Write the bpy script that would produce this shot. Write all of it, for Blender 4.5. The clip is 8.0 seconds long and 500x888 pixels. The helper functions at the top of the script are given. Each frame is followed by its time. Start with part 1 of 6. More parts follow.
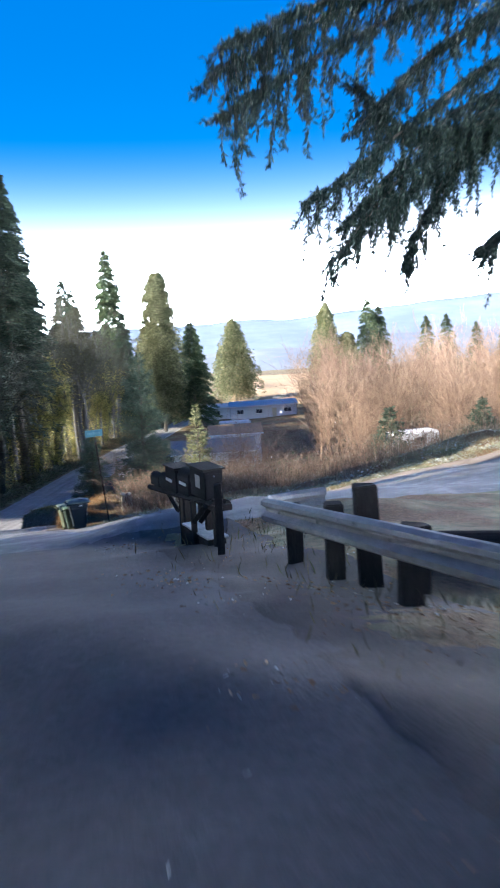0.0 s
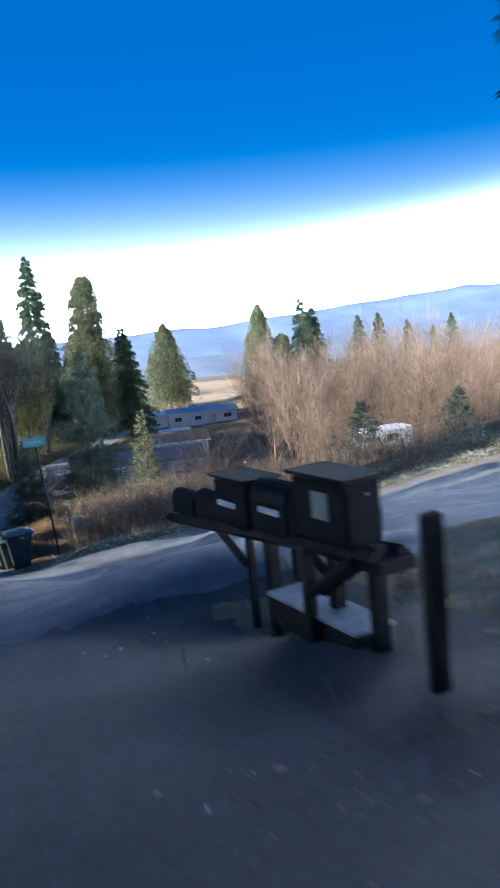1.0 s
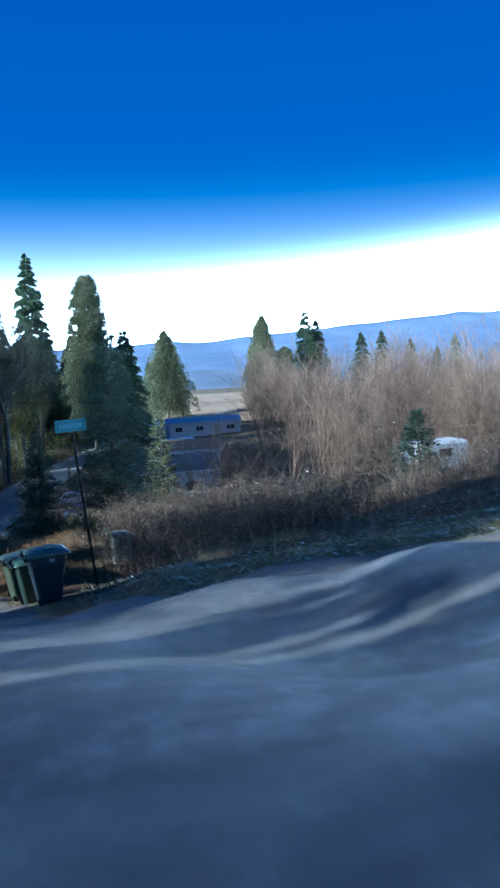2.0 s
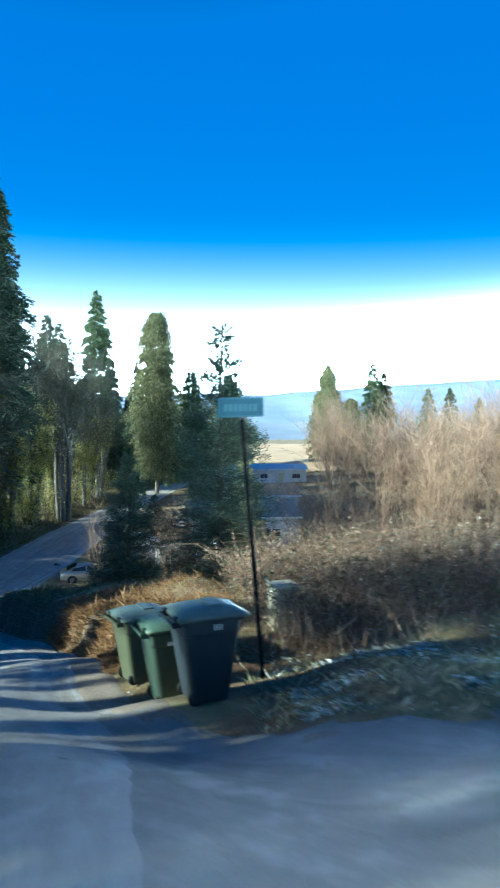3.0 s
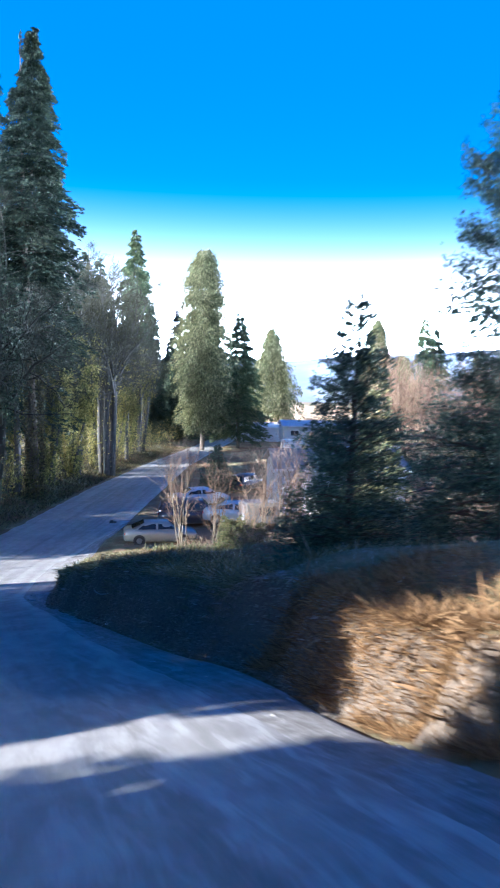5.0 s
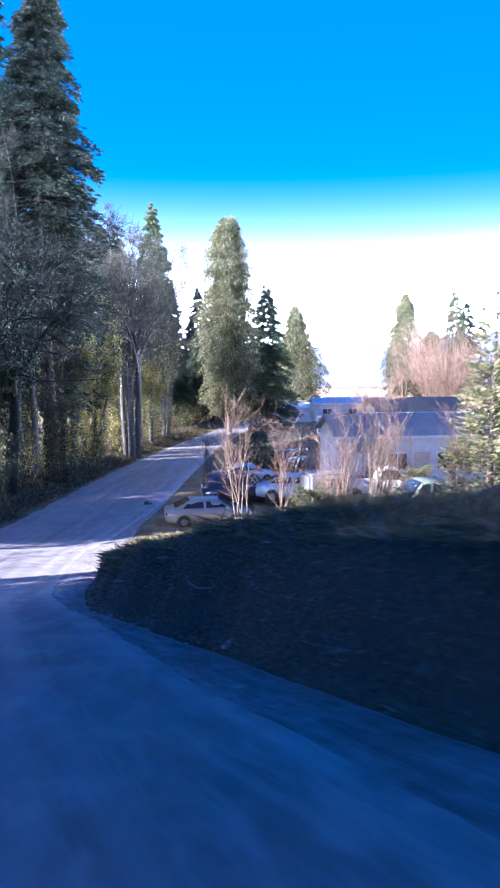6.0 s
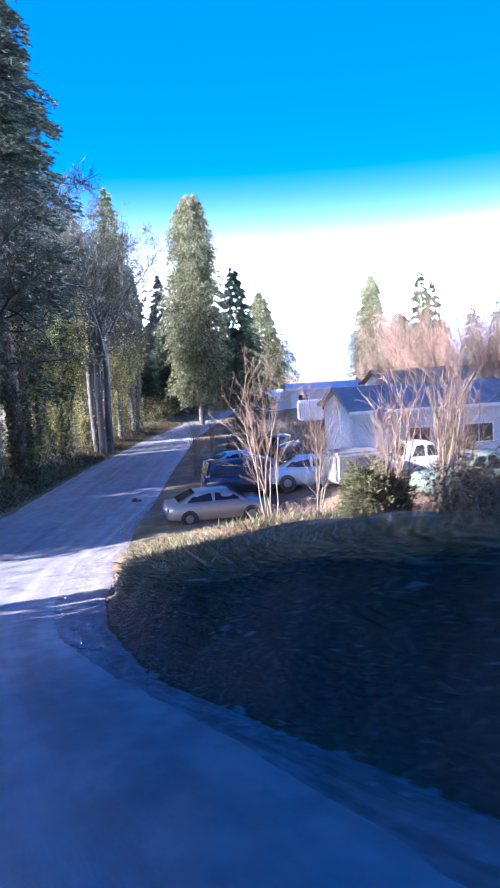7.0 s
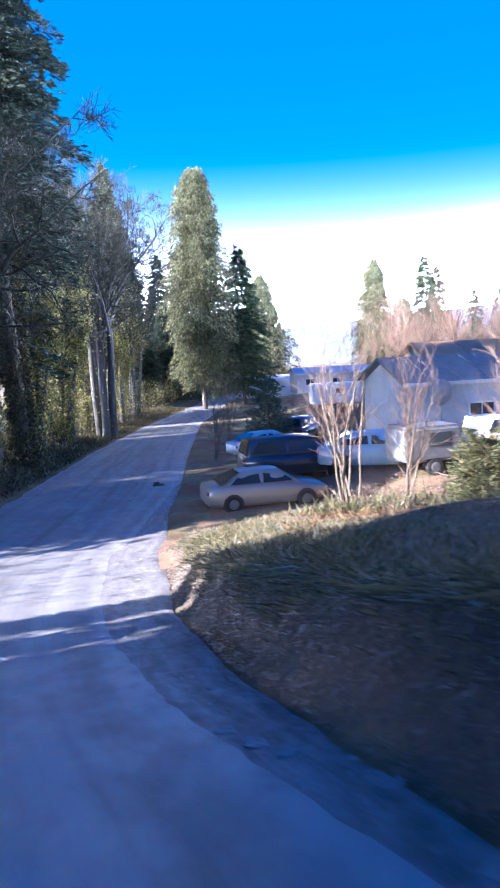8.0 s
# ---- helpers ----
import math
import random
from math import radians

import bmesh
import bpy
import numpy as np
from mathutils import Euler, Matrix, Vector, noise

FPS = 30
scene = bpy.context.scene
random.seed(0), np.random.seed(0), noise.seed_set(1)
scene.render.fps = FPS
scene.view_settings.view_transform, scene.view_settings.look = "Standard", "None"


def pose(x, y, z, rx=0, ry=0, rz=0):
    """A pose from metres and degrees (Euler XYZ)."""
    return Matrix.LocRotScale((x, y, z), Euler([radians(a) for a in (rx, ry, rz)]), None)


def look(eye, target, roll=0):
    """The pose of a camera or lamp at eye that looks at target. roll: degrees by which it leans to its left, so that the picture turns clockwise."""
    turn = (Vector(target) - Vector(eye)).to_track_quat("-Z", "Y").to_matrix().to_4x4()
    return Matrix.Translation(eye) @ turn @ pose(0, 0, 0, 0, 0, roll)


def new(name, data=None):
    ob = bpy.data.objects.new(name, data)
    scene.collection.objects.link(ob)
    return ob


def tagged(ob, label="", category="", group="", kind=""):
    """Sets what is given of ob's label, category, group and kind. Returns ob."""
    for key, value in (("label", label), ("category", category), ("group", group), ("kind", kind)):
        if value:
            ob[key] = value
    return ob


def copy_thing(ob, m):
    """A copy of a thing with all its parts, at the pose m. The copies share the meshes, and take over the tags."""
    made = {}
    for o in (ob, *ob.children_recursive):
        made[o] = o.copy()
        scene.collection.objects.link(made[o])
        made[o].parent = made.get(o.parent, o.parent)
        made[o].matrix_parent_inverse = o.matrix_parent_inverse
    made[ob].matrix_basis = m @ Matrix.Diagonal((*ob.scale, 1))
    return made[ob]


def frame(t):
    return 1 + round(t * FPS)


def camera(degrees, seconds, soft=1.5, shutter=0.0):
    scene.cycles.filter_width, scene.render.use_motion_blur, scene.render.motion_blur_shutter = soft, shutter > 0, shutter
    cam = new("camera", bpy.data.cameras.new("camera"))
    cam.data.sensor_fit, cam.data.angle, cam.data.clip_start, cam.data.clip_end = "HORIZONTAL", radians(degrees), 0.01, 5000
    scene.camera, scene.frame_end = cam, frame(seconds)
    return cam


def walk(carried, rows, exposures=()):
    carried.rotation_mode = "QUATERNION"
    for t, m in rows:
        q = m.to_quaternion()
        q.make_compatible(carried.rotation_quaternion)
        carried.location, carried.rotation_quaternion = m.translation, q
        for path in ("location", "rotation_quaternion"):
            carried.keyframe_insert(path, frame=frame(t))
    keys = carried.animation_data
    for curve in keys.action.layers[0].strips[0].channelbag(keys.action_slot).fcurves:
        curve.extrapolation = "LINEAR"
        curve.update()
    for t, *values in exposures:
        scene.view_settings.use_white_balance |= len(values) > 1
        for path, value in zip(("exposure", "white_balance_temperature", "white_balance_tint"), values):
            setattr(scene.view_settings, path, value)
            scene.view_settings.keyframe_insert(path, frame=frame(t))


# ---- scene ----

cam = camera(37.0, 8.0, soft=1.9, shutter=0.4)
PATH = [
    (0, (0.829, -5.359, 2.98), (0.888, -3.382, 2.683), -3.2),
    (0.5, (0.056, -1.979, 2.453), (0.237, -0.01, 2.15), -3.8),
    (1, (-0.752, 1.021, 1.964), (-0.509, 2.985, 1.675), -5.3),
    (2.3, (-3.617, 9.819, 0.283), (-3.35, 11.791, 0.078), -1.9),
    (2.5, (-4.048, 11.196, -0.041), (-3.814, 13.178, -0.177), -1.8),
    (3, (-5.189, 14.26, -0.69), (-5.037, 16.251, -0.792), 0.2),
    (3.5, (-6.238, 17.13, -1.378), (-6.122, 19.124, -1.481), 0.7),
    (4, (-7.325, 19.927, -2.048), (-7.211, 21.92, -2.174), 0.3),
    (4.5, (-8.389, 23.061, -2.801), (-8.259, 25.053, -2.936), 1.3),
    (5, (-9.699, 26.011, -3.515), (-9.602, 27.999, -3.707), 1.2),
    (5.2, (-9.953, 27.393, -3.824), (-9.876, 29.381, -4.029), 0.5),
    (6.3, (-12.322, 35.384, -6.165), (-12.26, 37.371, -6.388), -0.7),
    (6.5, (-12.648, 36.662, -6.307), (-12.574, 38.647, -6.534), -1.1),
    (7, (-13.735, 39.252, -7.025), (-13.571, 41.232, -7.258), -3.1),
    (7.5, (-14.614, 41.648, -7.54), (-14.425, 43.621, -7.803), -3.4),
    (8, (-15.559, 44.198, -8.14), (-15.369, 46.172, -8.398), -2.8),
]
EXPOSURES = [(0, 2.2, 5600, 9), (0.5, 1.85, 5350, 7), (1, 1.55, 5000, 4), (2.4, 0.9, 3950, -8), (3, 1.95, 4800, -16), (3.5, 2.2, 5500, -22), (4, 2.05, 5500, -20), (4.5, 2.5, 5600, -14), (5, 2.6, 4950, 8), (6.5, 2.9, 4900, 28), (8, 2.75, 4900, 22)]
walk(cam, [(t, look(eye, target, roll)) for t, eye, target, roll in PATH], EXPOSURES)

# ---- light: clear winter day, low sun over the woods ----
SUN_EL, SUN_FROM = radians(23), Vector((-0.94, -0.34, 0))
world = bpy.data.worlds.new("sky")
scene.world = world
world.use_nodes = True
wn = world.node_tree
sky = wn.nodes.new("ShaderNodeTexSky")
sky.sky_type, sky.sun_disc = "NISHITA", False
sky.sun_elevation, sky.sun_rotation = SUN_EL, math.atan2(SUN_FROM.x, SUN_FROM.y)
sky.air_density, sky.dust_density, sky.ozone_density = 1.0, 0.1, 3.5
deep = wn.nodes.new("ShaderNodeHueSaturation")
deep.inputs["Hue"].default_value = 0.480
deep.inputs["Saturation"].default_value = 1.04
deep.inputs["Value"].default_value = 0.82
wn.links.new(sky.outputs[0], deep.inputs["Color"])
clear = wn.nodes.new("ShaderNodeGamma")
clear.inputs["Gamma"].default_value = 2.3
wn.links.new(deep.outputs[0], clear.inputs["Color"])
# white haze low over the horizon, where the sky turns from blue to grey, and round the sun
split = wn.nodes.new("ShaderNodeSeparateColor")
wn.links.new(sky.outputs[0], split.inputs[0])
amount = wn.nodes.new("ShaderNodeMapRange")
amount.inputs["From Min"].default_value, amount.inputs["From Max"].default_value = 0.338, 0.60
tone = wn.nodes.new("ShaderNodeMath")
tone.operation = "DIVIDE"
wn.links.new(split.outputs[0], tone.inputs[0])
wn.links.new(split.outputs[2], tone.inputs[1])
wn.links.new(tone.outputs[0], amount.inputs["Value"])
glow = wn.nodes.new("ShaderNodeMapRange")
glow.interpolation_type = "SMOOTHSTEP"
glow.inputs["From Min"].default_value, glow.inputs["From Max"].default_value = 2.1, 5.2
wn.links.new(split.outputs[0], glow.inputs["Value"])
mist = wn.nodes.new("ShaderNodeMix")
mist.data_type = "RGBA"
mist.inputs[7].default_value = (50.0, 50.3, 52.0, 1)
veil = wn.nodes.new("ShaderNodeMath")
veil.operation = "POWER"
veil.inputs[1].default_value = 1.6
wn.links.new(amount.outputs[0], veil.inputs[0])
wn.links.new(veil.outputs[0], mist.inputs[0])
limit = wn.nodes.new("ShaderNodeMix")
limit.data_type, limit.blend_type = "RGBA", "DARKEN"
limit.inputs[0].default_value = 1.0
limit.inputs[7].default_value = (0.17, 2.4, 7.9, 1)
wn.links.new(clear.outputs[0], limit.inputs[6])
# paler blue towards the haze
low = wn.nodes.new("ShaderNodeMapRange")
low.interpolation_type = "SMOOTHSTEP"
low.inputs["From Min"].default_value, low.inputs["From Max"].default_value = 0.26, 0.40
wn.links.new(tone.outputs[0], low.inputs["Value"])
pale = wn.nodes.new("ShaderNodeMix")
pale.data_type = "RGBA"
pale.inputs[7].default_value = (0.28, 4.1, 10.6, 1)
wn.links.new(low.outputs[0], pale.inputs[0])
wn.links.new(limit.outputs[2], pale.inputs[6])
wn.links.new(pale.outputs[2], mist.inputs[6])
# halo and mist are set brighter than plain haze, to fill the shade
halo = wn.nodes.new("ShaderNodeMix")
halo.data_type = "RGBA"
halo.inputs[7].default_value = (620.0, 612.0, 630.0, 1)
soft = wn.nodes.new("ShaderNodeMath")
soft.operation = "POWER"
soft.inputs[1].default_value = 2.3
wn.links.new(glow.outputs[0], soft.inputs[0])
wn.links.new(soft.outputs[0], halo.inputs[0])
wn.links.new(mist.outputs[2], halo.inputs[6])
wn.links.new(halo.outputs[2], wn.nodes["Background"].inputs[0])
wn.nodes["Background"].inputs[1].default_value = 0.0205
sun = new("sun", bpy.data.lights.new("sun", "SUN"))
sun.data.energy, sun.data.angle, sun.data.color = 4.4, radians(0.6), (1.0, 0.84, 0.64)
sun.matrix_world = look((0, 0, 0), -SUN_FROM.normalized() * math.cos(SUN_EL) - Vector((0, 0, math.sin(SUN_EL))))

rng = np.random.default_rng(7)


# ---- materials ----
def nodes_of(name):
    m = bpy.data.materials.new(name)
    m.use_nodes = True
    return m, m.node_tree, m.node_tree.nodes["Principled BSDF"]


def ramp(t, fac, stops):
    r = t.nodes.new("ShaderNodeValToRGB")
    e = r.color_ramp.elements
    while len(e) < len(stops):
        e.new(0.5)
    for k, (p, c) in enumerate(stops):
        e[k].position, e[k].color = p, (*c, 1)
    t.links.new(fac, r.inputs[0])
    return r.outputs[0]


def noise_node(t, scale, detail=4, rough=0.6, stretch=None, coord="Object"):
    co = t.nodes.new("ShaderNodeTexCoord")
    n = t.nodes.new("ShaderNodeTexNoise")
    n.inputs["Scale"].default_value, n.inputs["Detail"].default_value = scale, detail
    n.inputs["Roughness"].default_value = rough
    out = co.outputs[coord]
    if stretch:
        mp = t.nodes.new("ShaderNodeMapping")
        mp.inputs["Scale"].default_value = stretch
        t.links.new(out, mp.inputs[0])
        out = mp.outputs[0]
    t.links.new(out, n.inputs["Vector"])
    return n.outputs["Fac"]


def mixed(t, fac, a, b, mode="MIX"):
    m = t.nodes.new("ShaderNodeMix")
    m.data_type, m.blend_type = "RGBA", mode
    for sock, v in ((m.inputs[0], fac), (m.inputs[6], a), (m.inputs[7], b)):
        if isinstance(v, (int, float)):
            sock.default_value = v
        elif isinstance(v, tuple):
            sock.default_value = (*v, 1)
        else:
            t.links.new(v, sock)
    return m.outputs[2]


def bump(t, p, height, strength, dist=0.02):
    b = t.nodes.new("ShaderNodeBump")
    b.inputs["Strength"].default_value, b.inputs["Distance"].default_value = strength, dist
    t.links.new(height, b.inputs["Height"])
    t.links.new(b.outputs[0], p.inputs["Normal"])


def surface(name, c1, c2, scale=4.0, rough=0.8, metal=0.0, fine=40.0, relief=0.3, dist=0.01, stretch=None, coord="Object", spec=0.5):
    """Two colours mixed at two scales, with fine relief."""
    m, t, p = nodes_of(name)
    big, small = noise_node(t, scale, 5, 0.6, stretch, coord), noise_node(t, fine, 3, 0.7, stretch, coord)
    col = ramp(t, big, [(0.3, c1), (0.7, c2)])
    col = mixed(t, 0.35, col, ramp(t, small, [(0.3, tuple(0.6 * v for v in c1)), (0.7, tuple(min(1, 1.3 * v) for v in c2))]))
    t.links.new(col, p.inputs["Base Color"])
    p.inputs["Roughness"].default_value, p.inputs["Metallic"].default_value = rough, metal
    p.inputs["Specular IOR Level"].default_value = spec
    bump(t, p, small, relief, dist)
    return m


def leafy(name, stops, through_amount=0.3, rough=0.7):
    """Foliage: colour by clump, some light passing through."""
    m, t, p = nodes_of(name)
    g = t.nodes.new("ShaderNodeNewGeometry")
    col = ramp(t, g.outputs["Random Per Island"], stops)
    ob = t.nodes.new("ShaderNodeObjectInfo")
    hs = t.nodes.new("ShaderNodeHueSaturation")
    mr = t.nodes.new("ShaderNodeMapRange")
    mr.inputs["To Min"].default_value, mr.inputs["To Max"].default_value = 0.75, 1.25
    t.links.new(ob.outputs["Random"], mr.inputs["Value"])
    t.links.new(mr.outputs[0], hs.inputs["Value"])
    t.links.new(col, hs.inputs["Color"])
    tr = t.nodes.new("ShaderNodeBsdfTranslucent")
    mx = t.nodes.new("ShaderNodeMixShader")
    mx.inputs[0].default_value = through_amount
    for sock in (p.inputs["Base Color"], tr.inputs["Color"]):
        t.links.new(hs.outputs[0], sock)
    p.inputs["Roughness"].default_value = rough
    p.inputs["Specular IOR Level"].default_value = 0.25
    t.links.new(p.outputs[0], mx.inputs[1])
    t.links.new(tr.outputs[0], mx.inputs[2])
    t.links.new(mx.outputs[0], t.nodes["Material Output"].inputs[0])
    return m


def plain(name, c, rough=0.5, metal=0.0, coat=0.0):
    m, t, p = nodes_of(name)
    p.inputs["Base Color"].default_value = (*c, 1)
    p.inputs["Roughness"].default_value, p.inputs["Metallic"].default_value = rough, metal
    p.inputs["Coat Weight"].default_value = coat
    return m


def earth(name):
    """Winter grass where it is flat, bare dark soil where it is steep, leaf litter between."""
    m, t, p = nodes_of(name)
    big, mid, small = noise_node(t, 0.35, 5), noise_node(t, 1.6, 6, 0.7), noise_node(t, 22, 4, 0.75)
    grass = ramp(t, mid, [(0.3, (0.09, 0.095, 0.05)), (0.48, (0.17, 0.16, 0.09)), (0.62, (0.28, 0.225, 0.13)), (0.72, (0.36, 0.35, 0.32))])
    litter = ramp(t, small, [(0.3, (0.05, 0.035, 0.02)), (0.55, (0.16, 0.10, 0.055)), (0.75, (0.30, 0.19, 0.10))])
    soil = ramp(t, small, [(0.3, (0.105, 0.082, 0.064)), (0.55, (0.20, 0.158, 0.122)), (0.75, (0.31, 0.245, 0.188))])
    col = mixed(t, ramp(t, big, [(0.42, (0, 0, 0)), (0.58, (1, 1, 1))]), grass, litter)
    g = t.nodes.new("ShaderNodeNewGeometry")
    s = t.nodes.new("ShaderNodeSeparateXYZ")
    t.links.new(g.outputs["Normal"], s.inputs[0])
    add = t.nodes.new("ShaderNodeMath")
    add.operation = "MULTIPLY_ADD"
    add.inputs[1].default_value, add.inputs[2].default_value = 0.5, -0.25
    t.links.new(mid, add.inputs[0])
    tot = t.nodes.new("ShaderNodeMath")
    t.links.new(s.outputs[2], tot.inputs[0])
    t.links.new(add.outputs[0], tot.inputs[1])
    col = mixed(t, ramp(t, tot.outputs[0], [(0.70, (1, 1, 1)), (0.93, (0, 0, 0))]), col, soil)
    t.links.new(col, p.inputs["Base Color"])
    p.inputs["Roughness"].default_value = 0.95
    p.inputs["Specular IOR Level"].default_value = 0.2
    bump(t, p, small, 0.9, 0.06)
    return m


def asphalt(name, frost=1.0, tone=1.0):
    """Worn chip seal: wheel tracks along the road, pale gritty edges, frost patches, fine grain."""
    m, t, p = nodes_of(name)
    at = t.nodes.new("ShaderNodeAttribute")
    at.attribute_name = "lane"
    sep = t.nodes.new("ShaderNodeSeparateXYZ")
    t.links.new(at.outputs["Vector"], sep.inputs[0])
    mp = t.nodes.new("ShaderNodeMapping")
    mp.inputs["Scale"].default_value = (9.0, 0.035, 1)
    t.links.new(at.outputs["Vector"], mp.inputs[0])
    lines = t.nodes.new("ShaderNodeTexNoise")
    lines.inputs["Scale"].default_value, lines.inputs["Detail"].default_value, lines.inputs["Roughness"].default_value = 1.0, 3.0, 0.6
    lines.inputs["Distortion"].default_value = 0.5
    t.links.new(mp.outputs[0], lines.inputs["Vector"])
    big, patch, small = noise_node(t, 0.4, 6, 0.65), noise_node(t, 2.2, 5, 0.62, (1, 0.6, 1)), noise_node(t, 50, 3, 0.8)
    col = ramp(t, big, [(0.35, (0.115, 0.112, 0.108)), (0.65, (0.21, 0.205, 0.20))])
    col = mixed(t, 0.5, col, ramp(t, lines.outputs["Fac"], [(0.32, (0.065, 0.063, 0.06)), (0.5, (0.15, 0.146, 0.142)), (0.68, (0.31, 0.305, 0.30))]))
    wob = mixed(t, 0.06, at.outputs["Vector"], lines.outputs["Fac"])
    sp2 = t.nodes.new("ShaderNodeSeparateXYZ")
    t.links.new(wob, sp2.inputs[0])
    edge = ramp(t, sp2.outputs[0], [(0.0, (0.8, 0.8, 0.8)), (0.07, (0.15, 0.15, 0.15)), (0.5, (0, 0, 0)), (0.68, (0.03, 0.03, 0.03)), (0.80, (0.22, 0.22, 0.22)), (0.89, (0.28, 0.28, 0.28)), (0.925, (1, 1, 1)), (0.945, (0.95, 0.95, 0.95)), (0.985, (0.25, 0.25, 0.25))])
    edge = mixed(t, frost, (0.05, 0.05, 0.05), edge)
    edge = mixed(t, sep.outputs[2], (0.05, 0.05, 0.05), edge)
    col = mixed(t, edge, col, ramp(t, patch, [(0.38, (0.30, 0.295, 0.29)), (0.5, (0.46, 0.455, 0.45)), (0.65, (0.62, 0.615, 0.61))]))
    col = mixed(t, ramp(t, patch, [(0.53, (0, 0, 0)), (0.62, (0.3, 0.3, 0.3)), (0.74, (0.5, 0.5, 0.5))]), col, (0.38, 0.38, 0.385))
    col = mixed(t, 0.3, col, ramp(t, small, [(0.3, (0.05, 0.05, 0.05)), (0.7, (0.30, 0.295, 0.29))]))
    # frozen ruts beside the shoulder: pale ridges and dark mud between
    mr = t.nodes.new("ShaderNodeMapping")
    mr.inputs["Scale"].default_value = (34.0, 0.8, 1)
    t.links.new(at.outputs["Vector"], mr.inputs[0])
    ruts = t.nodes.new("ShaderNodeTexNoise")
    ruts.inputs["Scale"].default_value, ruts.inputs["Detail"].default_value, ruts.inputs["Roughness"].default_value = 1.0, 4.0, 0.6
    ruts.inputs["Distortion"].default_value = 0.35
    t.links.new(mr.outputs[0], ruts.inputs["Vector"])
    co = t.nodes.new("ShaderNodeTexCoord")
    sp3 = t.nodes.new("ShaderNodeSeparateXYZ")
    t.links.new(co.outputs["Object"], sp3.inputs[0])
    fade = t.nodes.new("ShaderNodeMapRange")
    fade.inputs["From Min"].default_value, fade.inputs["From Max"].default_value = 31.0, 42.0
    fade.inputs["To Min"].default_value, fade.inputs["To Max"].default_value = 1.0, 0.12
    t.links.new(sp3.outputs[1], fade.inputs["Value"])
    where = mixed(t, sep.outputs[2], (0.12, 0.12, 0.12), ramp(t, sep.outputs[0], [(0.45, (0.08, 0.08, 0.08)), (0.7, (0.30, 0.30, 0.30)), (0.88, (0.62, 0.62, 0.62)), (1.0, (0.7, 0.7, 0.7))]))
    where = mixed(t, 1.0, where, fade.outputs[0], "MULTIPLY")
    col = mixed(t, where, col, ramp(t, ruts.outputs["Fac"], [(0.36, (0.07, 0.066, 0.062)), (0.48, (0.17, 0.165, 0.16)), (0.56, (0.33, 0.325, 0.325)), (0.68, (0.47, 0.47, 0.48))]))
    # frost film thickening downhill, partly to brighten the road where it lies in deep shade
    frost_lift = t.nodes.new("ShaderNodeMapRange")
    frost_lift.inputs["From Min"].default_value, frost_lift.inputs["From Max"].default_value = 27.0, 44.0
    frost_lift.inputs["To Min"].default_value, frost_lift.inputs["To Max"].default_value = 0.18, 0.48
    t.links.new(sp3.outputs[1], frost_lift.inputs["Value"])
    film = mixed(t, 1.0, ramp(t, big, [(0.3, (0.55, 0.55, 0.55)), (0.6, (1, 1, 1))]), frost_lift.outputs[0], "MULTIPLY")
    film = mixed(t, 1.0, film, ramp(t, lines.outputs["Fac"], [(0.38, (0.3, 0.3, 0.3)), (0.58, (1, 1, 1))]), "MULTIPLY")
    col = mixed(t, mixed(t, frost, (0, 0, 0), film), col, (0.40, 0.40, 0.405))
    # a tone below 1 puts shade into the whole road colour
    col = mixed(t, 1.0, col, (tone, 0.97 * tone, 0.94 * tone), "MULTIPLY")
    t.links.new(col, p.inputs["Base Color"])
    t.links.new(ramp(t, patch, [(0.4, (0.85, 0.85, 0.85)), (0.7, (0.6, 0.6, 0.6))]), p.inputs["Roughness"])
    bump(t, p, small, 0.7, 0.012)
    return m


def gravel(name):
    """Frozen muddy gravel, streaked along the road, with frost on its ridges."""
    m, t, p = nodes_of(name)
    at = t.nodes.new("ShaderNodeAttribute")
    at.attribute_name = "lane"
    mp = t.nodes.new("ShaderNodeMapping")
    mp.inputs["Scale"].default_value = (7.0, 0.9, 1)
    t.links.new(at.outputs["Vector"], mp.inputs[0])
    n = t.nodes.new("ShaderNodeTexNoise")
    n.inputs["Scale"].default_value, n.inputs["Detail"].default_value, n.inputs["Roughness"].default_value = 1.0, 5.0, 0.62
    n.inputs["Distortion"].default_value = 0.3
    t.links.new(mp.outputs[0], n.inputs["Vector"])
    mid, small = noise_node(t, 5.0, 5, 0.7), noise_node(t, 45, 3, 0.8)
    col = ramp(t, n.outputs["Fac"], [(0.34, (0.10, 0.088, 0.08)), (0.46, (0.21, 0.192, 0.178)), (0.56, (0.33, 0.315, 0.305)), (0.68, (0.50, 0.50, 0.505))])
    col = mixed(t, 0.45, col, ramp(t, mid, [(0.35, (0.12, 0.105, 0.094)), (0.5, (0.26, 0.242, 0.226)), (0.68, (0.48, 0.47, 0.46))]))
    col = mixed(t, 0.3, col, ramp(t, small, [(0.3, (0.05, 0.045, 0.04)), (0.7, (0.34, 0.33, 0.32))]))
    t.links.new(col, p.inputs["Base Color"])
    p.inputs["Roughness"].default_value = 0.92
    bump(t, p, small, 0.7, 0.02)
    return m


M_ROAD = asphalt("old_frosty_asphalt")
# darker copy for the side road, its shade set in the colour
M_SIDEROAD = asphalt("old_shaded_asphalt", 0.15, 0.78)
M_GRAVEL = gravel("frosty_gravel")
M_ROCK = surface("grey_stone", (0.21, 0.205, 0.20), (0.44, 0.43, 0.42), 6, 0.9, fine=40, relief=0.4)
M_FIELD = surface("tan_field_grass", (0.26, 0.17, 0.085), (0.42, 0.29, 0.15), 0.15, 0.95, fine=2.5, relief=0.5, dist=0.1)
